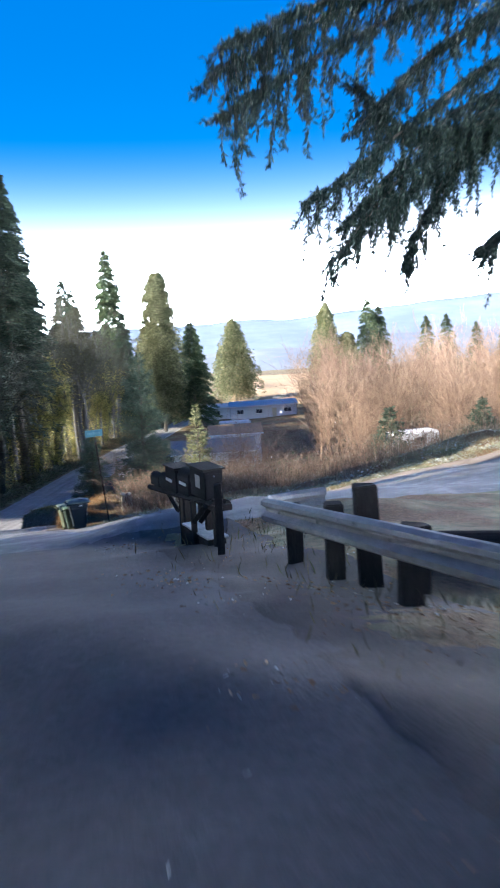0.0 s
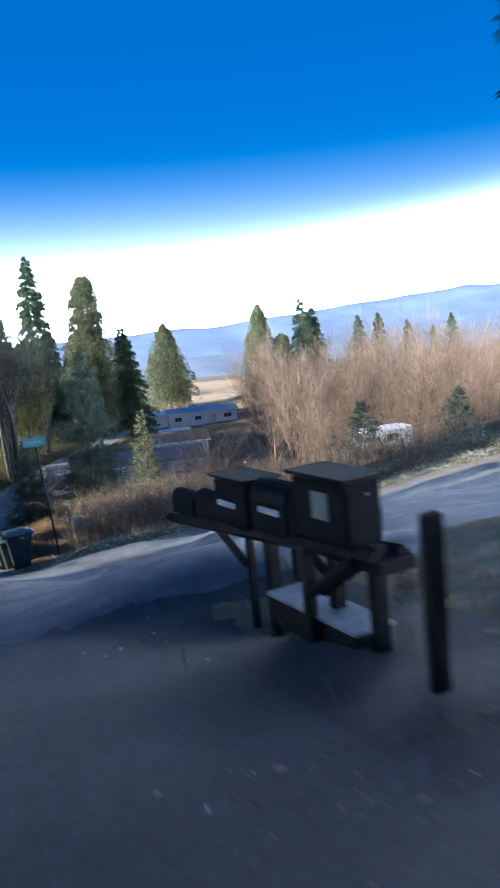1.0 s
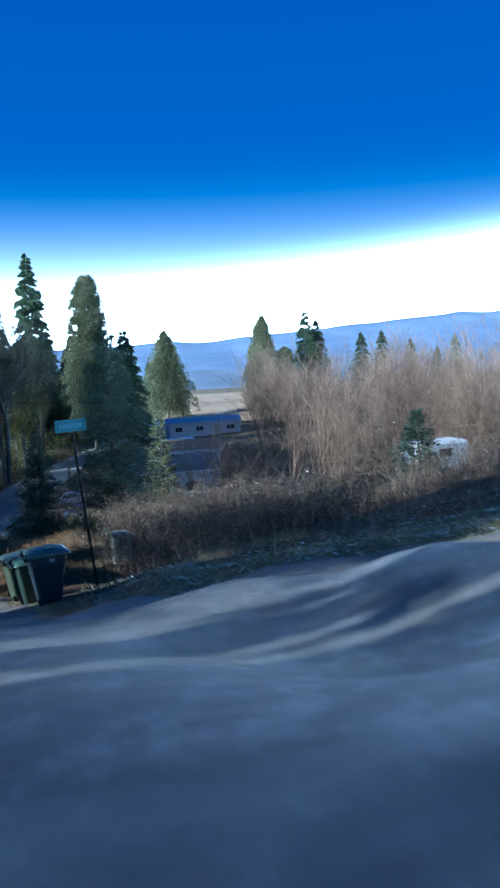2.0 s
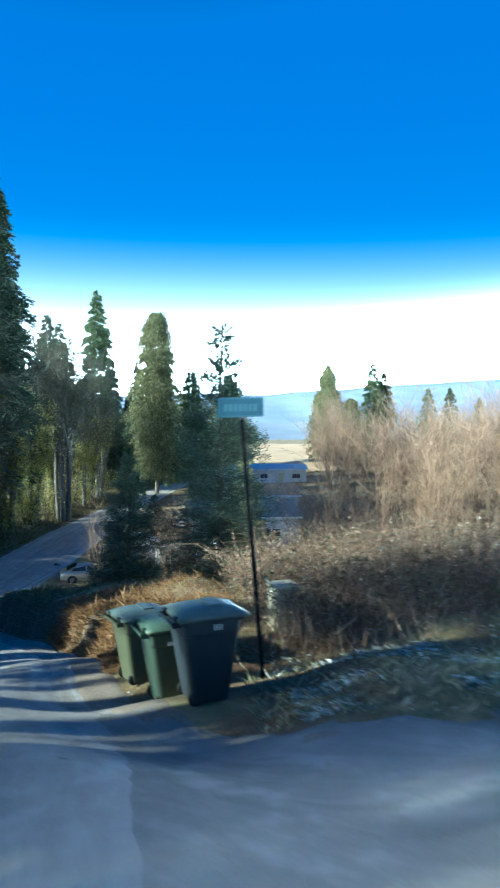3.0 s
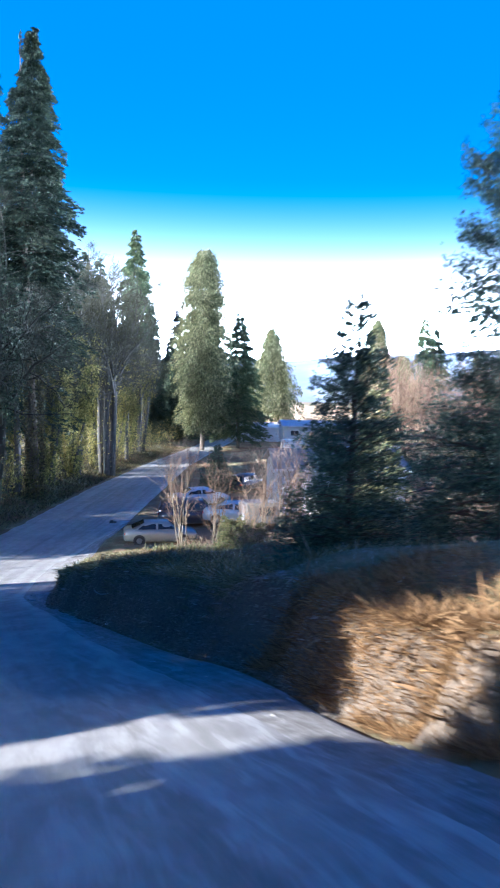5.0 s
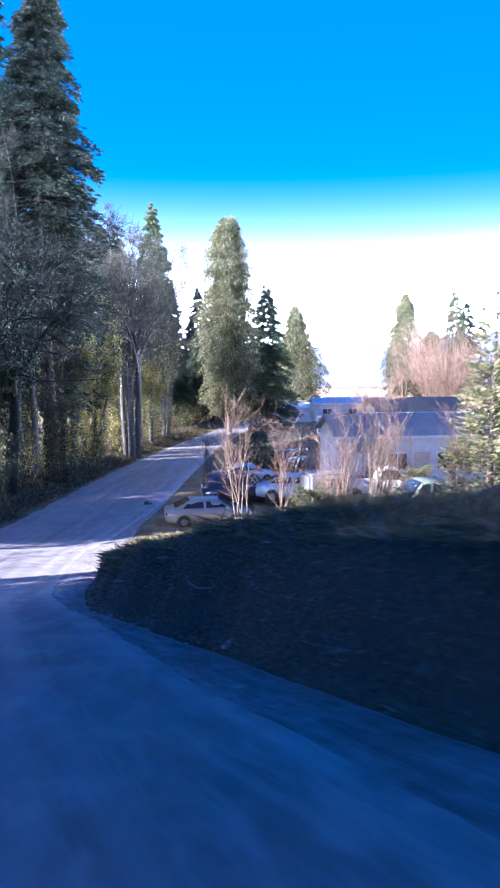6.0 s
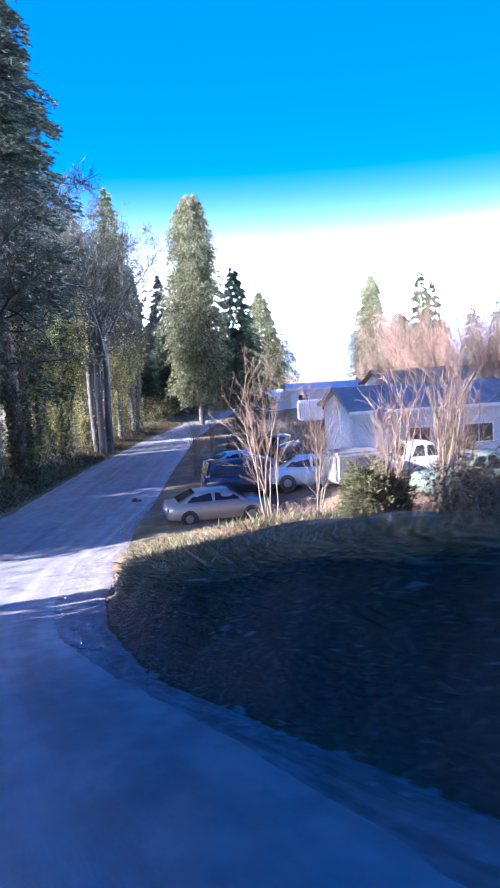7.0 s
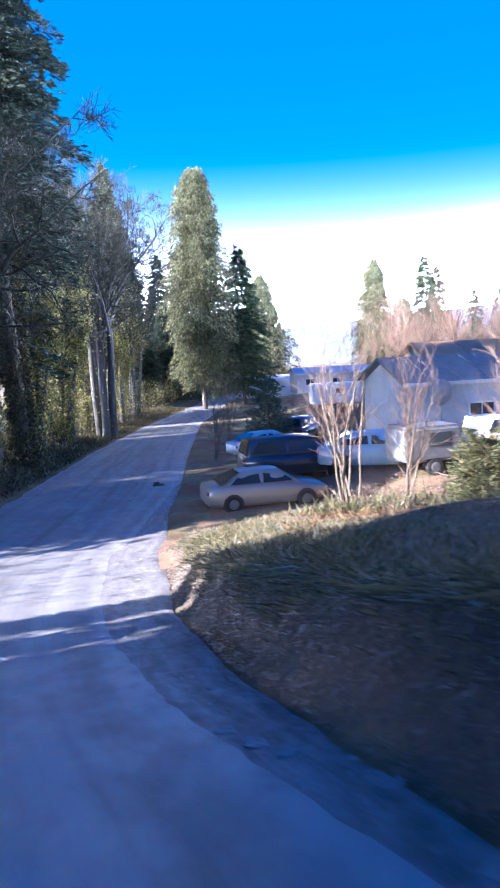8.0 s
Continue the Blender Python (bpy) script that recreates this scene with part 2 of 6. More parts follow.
M_LITTER = leafy("fallen_leaves", [(0.0, (0.10, 0.06, 0.03)), (0.5, (0.24, 0.14, 0.07)), (1.0, (0.36, 0.24, 0.13))], 0.2)
M_BRAMBLE = leafy("bramble_leaves", [(0.0, (0.045, 0.06, 0.03)), (0.34, (0.11, 0.125, 0.065)), (0.5, (0.15, 0.098, 0.062)), (0.82, (0.26, 0.15, 0.09)), (0.94, (0.34, 0.26, 0.20)), (1.0, (0.52, 0.52, 0.50))], 0.3)
M_CANE = leafy("bramble_canes", [(0.0, (0.08, 0.055, 0.04)), (0.6, (0.20, 0.132, 0.092)), (1.0, (0.38, 0.30, 0.23))], 0.05)
M_FROSTLEAF = leafy("frosted_leaves", [(0.0, (0.10, 0.11, 0.08)), (0.5, (0.24, 0.25, 0.22)), (1.0, (0.55, 0.57, 0.58))], 0.2)
M_STEM = leafy("dead_bank_stems", [(0.0, (0.16, 0.138, 0.118)), (0.5, (0.28, 0.24, 0.20)), (0.95, (0.38, 0.33, 0.28)), (1.0, (0.48, 0.47, 0.45))], 0.25)
M_IVY = leafy("ivy_and_moss", [(0.0, (0.07, 0.08, 0.03)), (0.5, (0.22, 0.205, 0.065)), (1.0, (0.48, 0.40, 0.13))], 0.55)
M_WHITE = surface("white_enamel", (0.6, 0.6, 0.6), (0.75, 0.75, 0.74), 1.5, 0.4, fine=30, relief=0.05)
M_DARKPAINT = plain("dark_blue_paint", (0.03, 0.04, 0.06), 0.3, 0.3, 0.6)
M_BLUEPAINT = plain("pale_blue_paint", (0.25, 0.36, 0.45), 0.35, 0.2, 0.5)
M_GREENPAINT = plain("faded_green_paint", (0.16, 0.2, 0.14), 0.5, 0.1, 0.2)
M_RED = plain("red_lamp_lens", (0.4, 0.02, 0.02), 0.2)
M_LAMP = plain("clear_lamp_lens", (0.6, 0.6, 0.58), 0.15)
M_RUST = surface("rust_brown_metal_roof", (0.28, 0.16, 0.08), (0.42, 0.26, 0.14), 1.2, 0.7, fine=15, relief=0.2)
M_DARKROOF = surface("dark_shingle", (0.16, 0.15, 0.14), (0.27, 0.255, 0.235), 1.5, 0.85, fine=12, relief=0.5)
M_TAN = surface("beige_cabinet_paint", (0.34, 0.31, 0.22), (0.44, 0.40, 0.30), 3, 0.6, fine=40, relief=0.1)
M_PAPER = plain("white_paper", (0.42, 0.43, 0.42), 0.8)
M_LETTER = plain("faded_sign_white", (0.055, 0.16, 0.19), 0.6)
M_WINDOW = plain("window_pane", (0.03, 0.035, 0.045), 0.06)
M_GROUND = earth("grassy_soil")
M_BARK = surface("bark", (0.05, 0.04, 0.032), (0.14, 0.115, 0.09), 3, 0.95, fine=25, relief=0.8, dist=0.02, stretch=(1, 1, 0.15))
M_ALDER = surface("mossy_grey_bark", (0.05, 0.048, 0.04), (0.13, 0.123, 0.108), 2, 0.9, fine=20, relief=0.3)
M_PALESTEM = surface("pale_shrub_bark", (0.09, 0.072, 0.05), (0.20, 0.165, 0.12), 5, 0.9, fine=30, relief=0.3)
M_TWIG = leafy("bare_twigs", [(0.0, (0.125, 0.08, 0.053)), (0.6, (0.228, 0.152, 0.102)), (1.0, (0.345, 0.25, 0.172))], 0.05)
M_FIR = leafy("fir_needles", [(0.0, (0.04, 0.063, 0.035)), (0.6, (0.085, 0.118, 0.06)), (1.0, (0.165, 0.185, 0.09))], 0.45)
M_CEDAR = leafy("cedar_fronds", [(0.0, (0.08, 0.093, 0.045)), (0.6, (0.19, 0.20, 0.10)), (1.0, (0.35, 0.33, 0.175))], 0.5)
# darker copy of the fir needles, with the wood's shade in the colour
M_WOODFIR = leafy("shaded_wood_fir_needles", [(0.0, (0.024, 0.038, 0.028)), (0.6, (0.05, 0.072, 0.05)), (1.0, (0.10, 0.12, 0.072))], 0.45)
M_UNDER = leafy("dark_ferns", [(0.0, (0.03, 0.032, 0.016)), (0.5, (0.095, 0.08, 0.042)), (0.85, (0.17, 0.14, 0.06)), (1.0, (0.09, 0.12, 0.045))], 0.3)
M_BUSH = leafy("bright_evergreen_leaves", [(0.0, (0.06, 0.07, 0.035)), (0.6, (0.13, 0.14, 0.065)), (1.0, (0.25, 0.22, 0.11))], 0.45)
M_SPRUCE = leafy("young_spruce_needles", [(0.0, (0.05, 0.075, 0.055)), (0.7, (0.10, 0.135, 0.095)), (1.0, (0.17, 0.20, 0.13))], 0.4)
M_FROSTGRASS = leafy("frosted_winter_grass", [(0.0, (0.10, 0.115, 0.06)), (0.45, (0.20, 0.21, 0.125)), (0.8, (0.31, 0.275, 0.18)), (0.95, (0.32, 0.31, 0.24)), (1.0, (0.46, 0.48, 0.47))], 0.3)
M_LIPGRASS = leafy("olive_bank_grass", [(0.0, (0.10, 0.105, 0.05)), (0.5, (0.22, 0.20, 0.10)), (0.85, (0.36, 0.29, 0.14)), (1.0, (0.42, 0.41, 0.36))], 0.35)
M_OLDBARK = surface("dark_maple_bark", (0.035, 0.034, 0.03), (0.095, 0.09, 0.08), 2, 0.9, fine=20, relief=0.4)
M_DARKTWIG = leafy("dark_maple_twigs", [(0.0, (0.018, 0.019, 0.013)), (0.6, (0.036, 0.037, 0.025)), (1.0, (0.075, 0.075, 0.05))], 0.05)
M_GREYTWIG = leafy("grey_maple_twigs", [(0.0, (0.03, 0.03, 0.017)), (0.6, (0.06, 0.06, 0.035)), (1.0, (0.12, 0.117, 0.068))], 0.05)
M_TUSSOCK = leafy("tussock_straw", [(0.0, (0.10, 0.062, 0.03)), (0.5, (0.25, 0.145, 0.066)), (1.0, (0.41, 0.265, 0.13))], 0.35)
M_FROSTLID = surface("frosted_board", (0.22, 0.23, 0.24), (0.42, 0.43, 0.44), 5, 0.8, fine=50, relief=0.2)
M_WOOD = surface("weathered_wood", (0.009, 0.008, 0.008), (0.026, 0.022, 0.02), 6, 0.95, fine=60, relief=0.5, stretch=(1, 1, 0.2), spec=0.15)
M_STEEL = surface("galvanised_steel", (0.10, 0.104, 0.11), (0.19, 0.195, 0.205), 5, 0.65, 0.4, fine=60, relief=0.1)
M_BIN = surface("green_bin_plastic", (0.045, 0.054, 0.03), (0.068, 0.078, 0.046), 3, 0.5, fine=80, relief=0.1)
M_BINGREEN = surface("dark_green_bin_plastic", (0.014, 0.028, 0.02), (0.024, 0.042, 0.03), 3, 0.5, fine=80, relief=0.1)
M_BINDARK = surface("dark_bin_plastic", (0.012, 0.019, 0.026), (0.02, 0.028, 0.036), 3, 0.5, fine=80, relief=0.1)
M_LID = surface("bin_lid_plastic", (0.055, 0.08, 0.078), (0.09, 0.12, 0.115), 3, 0.45, fine=80, relief=0.1)
M_BLACK = plain("black_plastic", (0.02, 0.02, 0.022), 0.6)
M_GLASS = plain("dark_glass", (0.02, 0.025, 0.03), 0.08)
M_SILVER = plain("silver_paint", (0.30, 0.285, 0.25), 0.35, 0.4, 0.6)
M_TYRE = plain("tyre_rubber", (0.02, 0.02, 0.02), 0.9)
M_WALL = surface("pale_siding", (0.42, 0.43, 0.45), (0.54, 0.55, 0.57), 1, 0.7, fine=20, relief=0.1)
M_ROOF = surface("blue_grey_metal_roof", (0.42, 0.44, 0.45), (0.56, 0.57, 0.58), 0.8, 0.6, 0.0, fine=12, relief=0.1)
M_SIGN = surface("green_sign_sheet", (0.014, 0.085, 0.12), (0.022, 0.11, 0.15), 4, 0.6, fine=40, relief=0.05)
M_LIDGREEN = surface("green_lid_plastic", (0.04, 0.07, 0.05), (0.065, 0.10, 0.07), 3, 0.45, fine=80, relief=0.1)
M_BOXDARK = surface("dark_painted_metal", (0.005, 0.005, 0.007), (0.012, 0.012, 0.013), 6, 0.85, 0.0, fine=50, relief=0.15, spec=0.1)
M_DISH = surface("grey_dish_paint", (0.16, 0.17, 0.19), (0.24, 0.25, 0.27), 3, 0.5, fine=30, relief=0.05)
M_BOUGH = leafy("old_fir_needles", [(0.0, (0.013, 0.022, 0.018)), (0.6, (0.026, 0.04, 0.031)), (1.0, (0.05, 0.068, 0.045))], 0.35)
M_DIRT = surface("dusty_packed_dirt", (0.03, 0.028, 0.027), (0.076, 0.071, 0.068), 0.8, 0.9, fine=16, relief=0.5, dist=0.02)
M_APRON = surface("brown_packed_dirt", (0.10, 0.08, 0.063), (0.25, 0.205, 0.165), 1.3, 0.95, fine=18, relief=0.4, dist=0.015)
M_PAD = surface("orange_brown_dirt", (0.13, 0.078, 0.042), (0.29, 0.185, 0.105), 1.1, 0.95, fine=14, relief=0.7, dist=0.03)
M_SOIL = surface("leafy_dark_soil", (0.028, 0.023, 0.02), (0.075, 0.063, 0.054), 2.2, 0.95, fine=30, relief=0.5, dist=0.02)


# ---- building helpers ----
def mesh_of(name, verts, faces, material, smooth=False):
    me = bpy.data.meshes.new(name)
    me.from_pydata([tuple(v) for v in verts], [], [tuple(f) for f in faces])
    for m in material if isinstance(material, (list, tuple)) else (material,):
        me.materials.append(m)
    if smooth:
        me.shade_smooth()
    me.update()
    return me


def quads_mesh(name, verts, quads, material, smooth=False):
    """verts (n, 3) and quads (k, 4) as arrays: quick for many small pieces."""
    me = bpy.data.meshes.new(name)
    k, w = quads.shape
    me.vertices.add(len(verts))
    me.vertices.foreach_set("co", np.asarray(verts, np.float32).ravel())
    me.loops.add(k * w)
    me.loops.foreach_set("vertex_index", quads.astype(np.int32).ravel())
    me.polygons.add(k)
    me.polygons.foreach_set("loop_start", np.arange(0, k * w, w, dtype=np.int32))
    me.polygons.foreach_set("use_smooth", np.full(k, smooth))
    me.materials.append(material)
    me.update(calc_edges=True)
    return me


def thing(name, label, category, at=(0, 0, 0), turn=0.0, group=""):
    ob = new(name)
    ob.matrix_basis = pose(*at, 0, 0, turn)
    return tagged(ob, label, category, group)


def part(name, data, parent, label="", m=None):
    ob = new(name, data)
    ob.parent = parent
    if m is not None:
        ob.matrix_basis = m
    return tagged(ob, label)


def solid(name, material, build, bevel=0.0, segments=2, smooth=False):
    """A mesh from a bmesh that build() fills."""
    bm = bmesh.new()
    build(bm)
    if bevel:
        bmesh.ops.bevel(bm, geom=bm.edges[:], offset=bevel, segments=segments, affect="EDGES", clamp_overlap=True)
    bmesh.ops.recalc_face_normals(bm, faces=bm.faces[:])
    me = bpy.data.meshes.new(name)
    bm.to_mesh(me)
    bm.free()
    me.materials.append(material)
    if smooth:
        me.shade_smooth()
    return me


def box(bm, size, at=(0, 0, 0), turn=None):
    m = Matrix.Translation(at) @ (turn if turn is not None else Matrix()) @ Matrix.Diagonal((*size, 1))
    return bmesh.ops.create_cube(bm, size=1, matrix=m)["verts"]


def rod(bm, a, b, r1, r2=None, n=8):
    a, b = Vector(a), Vector(b)
    q = (b - a).to_track_quat("Z", "Y").to_matrix().to_4x4()
    return bmesh.ops.create_cone(bm, cap_ends=True, segments=n, radius1=r1, radius2=r1 if r2 is None else r2,
                                 depth=(b - a).length, matrix=Matrix.Translation((a + b) / 2) @ q)["verts"]


def tubes(p0, p1, r0, r1, n=3):
    """Many thin tapered prisms at once: arrays of ends and radii. Returns verts and quads."""
    p0, p1 = np.asarray(p0, float), np.asarray(p1, float)
    d = p1 - p0
    d /= np.linalg.norm(d, axis=1, keepdims=True) + 1e-9
    ref = np.where(np.abs(d[:, 2:3]) > 0.9, [[1.0, 0, 0]], [[0, 0, 1.0]])
    u = np.cross(d, ref)
    u /= np.linalg.norm(u, axis=1, keepdims=True)
    v = np.cross(d, u)
    a = np.arange(n) * 2 * np.pi / n
    ring = u[:, None] * np.cos(a)[None, :, None] + v[:, None] * np.sin(a)[None, :, None]
    lo = p0[:, None] + ring * np.asarray(r0, float).reshape(-1, 1, 1)
    hi = p1[:, None] + ring * np.asarray(r1, float).reshape(-1, 1, 1)
    verts = np.concatenate([lo, hi], 1).reshape(-1, 3)
    k = np.arange(n)
    face = np.stack([k, (k + 1) % n, n + (k + 1) % n, n + k], 1)
    quads = (face[None] + (np.arange(len(p0)) * 2 * n)[:, None, None]).reshape(-1, 4)
    return verts, quads


def sprays(pos, way, length, width, r, cup=0.15):
    """Many small kite-shaped leaf pieces: positions, directions, sizes."""
    n = len(pos)
    way = way / (np.linalg.norm(way, axis=1, keepdims=True) + 1e-9)
    side = np.cross(way, r.normal(size=(n, 3)))
    side /= np.linalg.norm(side, axis=1, keepdims=True) + 1e-9
    up = np.cross(side, way)
    L, W = np.asarray(length).reshape(-1, 1), np.asarray(width).reshape(-1, 1)
    mid = pos + way * L * 0.45 + up * L * cup
    v = np.stack([pos, mid + side * W, pos + way * L, mid - side * W], 1).reshape(-1, 3)
    return v, np.arange(4 * n).reshape(-1, 4)


def joined(*sets):
    vs, qs, k = [], [], 0
    for v, q in sets:
        vs.append(v)
        qs.append(q + k)
        k += len(v)
    return np.concatenate(vs), np.concatenate(qs)


# ---- the lie of the land ----
LINE = np.array([(3, -30, 5.8), (2.2, -16, 3.7), (0.83, -5.4, 1.55), (-0.75, 1, 0.53), (-3.6, 9.8, -1.15), (-5.2, 14.3, -2.1),
                 (-7.3, 19.9, -3.45), (-9.7, 26, -4.95), (-12.3, 35.4, -7.6), (-13.7, 39.3, -8.45), (-15.6, 44.2, -9.6),
                 (-17.5, 55, -12.2), (-18.5, 66, -13.6), (-18.7, 77, -14.1), (-18.3, 98, -15.2), (-16, 125, -16.2),
                 (-10, 155, -16.4), (0, 200, -16.3), (40, 300, -17)])
KNOWN = np.array([(-4.8, 22.6, -4.1), (-6, 24.8, -4.76), (3.8, 13.9, -1.4), (0.65, 4.8, 0.05), (0, 7.9, -0.55), (2.4, -1, 0.85), (3.6, -6, 1.7),
                  (-14, 68.4, -13.5), (-11.3, 61.4, -12.5), (-5, 77, -13.2), (-3.7, 71.5, -12.9), (2.5, 139, -14.8), (18, 158, -14.6), (21, 178, -14.4),
                  (12, 14, -1.2), (25, 16, -0.8), (45, 20, -0.4), (12, 22, -1.9), (30, 28, -2.0), (-2.6, 21.1, -3.5), (-1.3, 18, -2.65), (0, 20.5, -3.15), (1.5, 17.5, -2.3), (3, 20.5, -2.9), (-1.5, 23.5, -3.85), (2, 24, -3.8), (6, 24.5, -3.7), (6, 18, -2.05), (8, 20.5, -2.35), (9, 16.5, -1.6), (11, 18.5, -1.75), (16, 17, -1.2), (16, 22.5, -1.7), (21, 20, -1.25), (-3.7, 26.5, -5.3), (0, 28, -4.9), (-5, 30, -6.0), (-2, 30, -5.5), (-6, 34, -7.1), (-3, 34, -6.95), (0.5, 34, -6.6), (-4, 38, -8.0), (-2, 41, -8.7), (-7, 40, -8.6), (-8, 46, -10.1), (-4, 46, -10.2), (-9.5, 51, -11.4), (12, 35, -6), (30, 45, -8),
                  (5, 50, -11), (20, 70, -13), (15, 53, -8.2), (45, 90, -14), (60, 150, -15), (-40, 20, -2), (-40, 60, -12), (-40, 100, -15), (32, 216, -15.6)])
_seg = np.r_[0, np.cumsum(np.hypot(*np.diff(LINE[:, :2], axis=0).T))]
_s = np.arange(0, _seg[-1], 1.0)
CENTRE = np.stack([np.interp(_s, _seg, LINE[:, k]) for k in range(3)], 1)
ALONG = np.concatenate([CENTRE, KNOWN])
WEIGHT = np.r_[np.ones(len(CENTRE)), np.full(len(KNOWN), 6.0)]


def base(x, y):
    """Height of the road's own slope, carried to both sides."""
    d2 = (x[:, None] - ALONG[:, 0]) ** 2 + (y[:, None] - ALONG[:, 1]) ** 2 + 1.5
    w = WEIGHT * d2 ** -2.2
    return (w * ALONG[:, 2]).sum(1) / w.sum(1)


RIGHT = np.array([(-5.2, 21.5), (-6.4, 24.5), (-7.2, 28.5), (-8.3, 32.5), (-10, 36.7), (-11.6, 40), (-13, 43), (-14.2, 46), (-15.2, 51),
                  (-15.8, 56), (-16.1, 62), (-16, 70), (-15.5, 77), (-14.9, 94), (-13, 125), (-8.5, 152), (1, 200)])
LEFT = np.array([(-17, -24), (-13.5, -8), (-11.2, 4), (-10.5, 8), (-12.5, 18), (-15, 26), (-17.5, 34), (-20, 42), (-22.5, 52), (-23, 66), (-22.5, 79), (-21.9, 98), (-19.2, 125), (-13.5, 152), (-4, 200)])


def aside(x, y, edge):
    """How far to the right of an edge line, square to the world's y."""
    return x - np.interp(y, edge[:, 1], edge[:, 0])


def smooth(v, a, b):
    k = np.clip((v - a) / (b - a), 0, 1)
    return k * k * (3 - 2 * k)


def wave(x, y, f, seed=0.0):
    return (np.sin(x * f + 1.7 * np.sin(y * f * 0.7 + seed)) + np.sin(y * f * 1.3 + 1.3 * np.sin(x * f * 0.6 + seed * 2)) + np.sin((x + y) * f * 0.8 + seed)) / 3


BANK_Y = [24.5, 26, 28, 31, 34, 37, 40, 42, 44.5, 47, 50, 56, 60, 63.5]
BANK_H = [0.0, 0.85, 1.2, 1.3, 1.4, 1.5, 1.55, 1.5, 1.3, 1.15, 1.05, 0.8, 0.5, 0.0]


def land(x, y):
    """Ground height at arrays x, y."""
    x, y = np.atleast_1d(np.asarray(x, float)), np.atleast_1d(np.asarray(y, float))
    z = base(x, y)
    # the side road lies in one even sheet, flatter the further it runs
    side = -1.4 + 0.025 * (x - 4) + (y - 14) * np.interp(x, [3, 12], [-0.23, -0.09])
    k = smooth(x, 0.5, 4) * (1 - smooth(x, 50, 90)) * smooth(y, 5, 9) * (1 - smooth(y, 25, 36))
    z = z + k * (side - z)
    # the driveway runs down in one even slope
    drive = np.interp(y, LINE[:, 1], LINE[:, 2]) + 0.06 * smooth(y, 1, 5) * np.clip(x + 1.5, 0, 4)
    k = smooth(y, -20, -12) * (1 - smooth(y, 5, 9.5)) * smooth(x, -9, -5) * (1 - smooth(x, 4.5, 8))
    z = z + k * (drive - z)
    e = aside(x, y, RIGHT)
    bank = np.interp(y, BANK_Y, BANK_H, 0, 0)
    # washed-out gullies between tussock mounds near the bins
    cut = 0.65 * np.exp(-((y - 29.6) / 0.8) ** 2) + 0.6 * np.exp(-((y - 31.0) / 0.35) ** 2) + 0.5 * np.exp(-((y - 32.4) / 0.35) ** 2) + 0.6 * np.exp(-((y - 26.1) / 0.4) ** 2)
    rough = 1 + 0.10 * wave(x, y, 1.9, 0.3) + 0.10 * np.exp(-((y - 29.5) / 4) ** 2) * wave(x, y, 3.1, 1.3)
    foot = e + np.minimum(0.20 * wave(x, y, 2.3) + 0.10 * wave(x, y, 5.3, 0.7), 0.08) - cut
    rise = (0.76 * smooth(foot, 0.1, 0.62) + 0.24 * smooth(foot, 0.5, 2.4)) * bank * rough
    z += rise * (1 - 0.55 * smooth(e, 4, 14))
    # a low lip along the verge, the brush behind it falls away a little
    v = smooth(y, 14, 16) * (1 - smooth(y, 26, 34))
    past = y - np.interp(x, VERGE[:, 0], VERGE[:, 1])
    z += v * (0.10 * smooth(past, 0.1, 0.9) - 0.5 * smooth(past, 2.5, 8)) * smooth(x, -4.2, -2.8)
    # left of the road the wood floor stands a little higher
    l = -aside(x, y, LEFT)
    z += 0.5 * smooth(l, 0.5, 4)
    z -= 155 * smooth(y, 330, 1500)
    away = smooth(np.abs(e + 3), 3.6, 8)
    z += away * (0.10 * wave(x, y, 0.9, 1.0) + 0.05 * wave(x, y, 2.7, 2.0))
    return z


VERGE = np.array([(-6.4, 25.0), (-5, 21.8), (-2.5, 20.6), (1, 20.6), (5, 21.4), (9, 22.2), (20, 25), (50, 33)])
NEAR = np.array([(-6, 8.2), (-0.8, 8.3), (2, 8.4), (5, 9.4), (12, 11), (50, 18)])


def ground_at(x, y):
    return float(land([x], [y])[0])


def on_road(x, y):
    e, l = aside(x, y, RIGHT), aside(x, y, LEFT)
    main = (e < 0.05) & (l > 0.4) & ((y > 10) | ((x < np.interp(y, [-24, -8, 4, 10], [-11.4, -8.6, -6.2, -5.0])) & (y > -23)))
    cross = (y < np.interp(x, VERGE[:, 0], VERGE[:, 1]) - 0.5) & (y > np.interp(x, NEAR[:, 0], NEAR[:, 1]) + 0.5) & (x > -11)
    o = x - np.interp(y, DRIVE[:, 1], DRIVE[:, 0])
    drive = (o > -2.0) & (o < 3.25) & (y < 16)
    return main | cross | drive


DRIVE = np.array([(1.5, -32), (0.4, -16), (-0.6, -5), (-1.9, 1), (-4.2, 9.8), (-6, 16)])


def sheet(name, xs, ys, material, kind, label, drop=None, top=0.0):
    X, Y = np.meshgrid(xs, ys)
    z = land(X.ravel(), Y.ravel()) + top
    if drop is not None:
        z = z - drop * on_road(X.ravel(), Y.ravel())
    v = np.stack([X.ravel(), Y.ravel(), z], 1)
    w, h = len(xs), len(ys)
    i = (np.arange(h - 1)[:, None] * w + np.arange(w - 1)[None]).ravel()
    q = np.stack([i, i + 1, i + w + 1, i + w], 1)
    return tagged(new(name, quads_mesh(name, v, q, material, True)), label, name, "", kind)


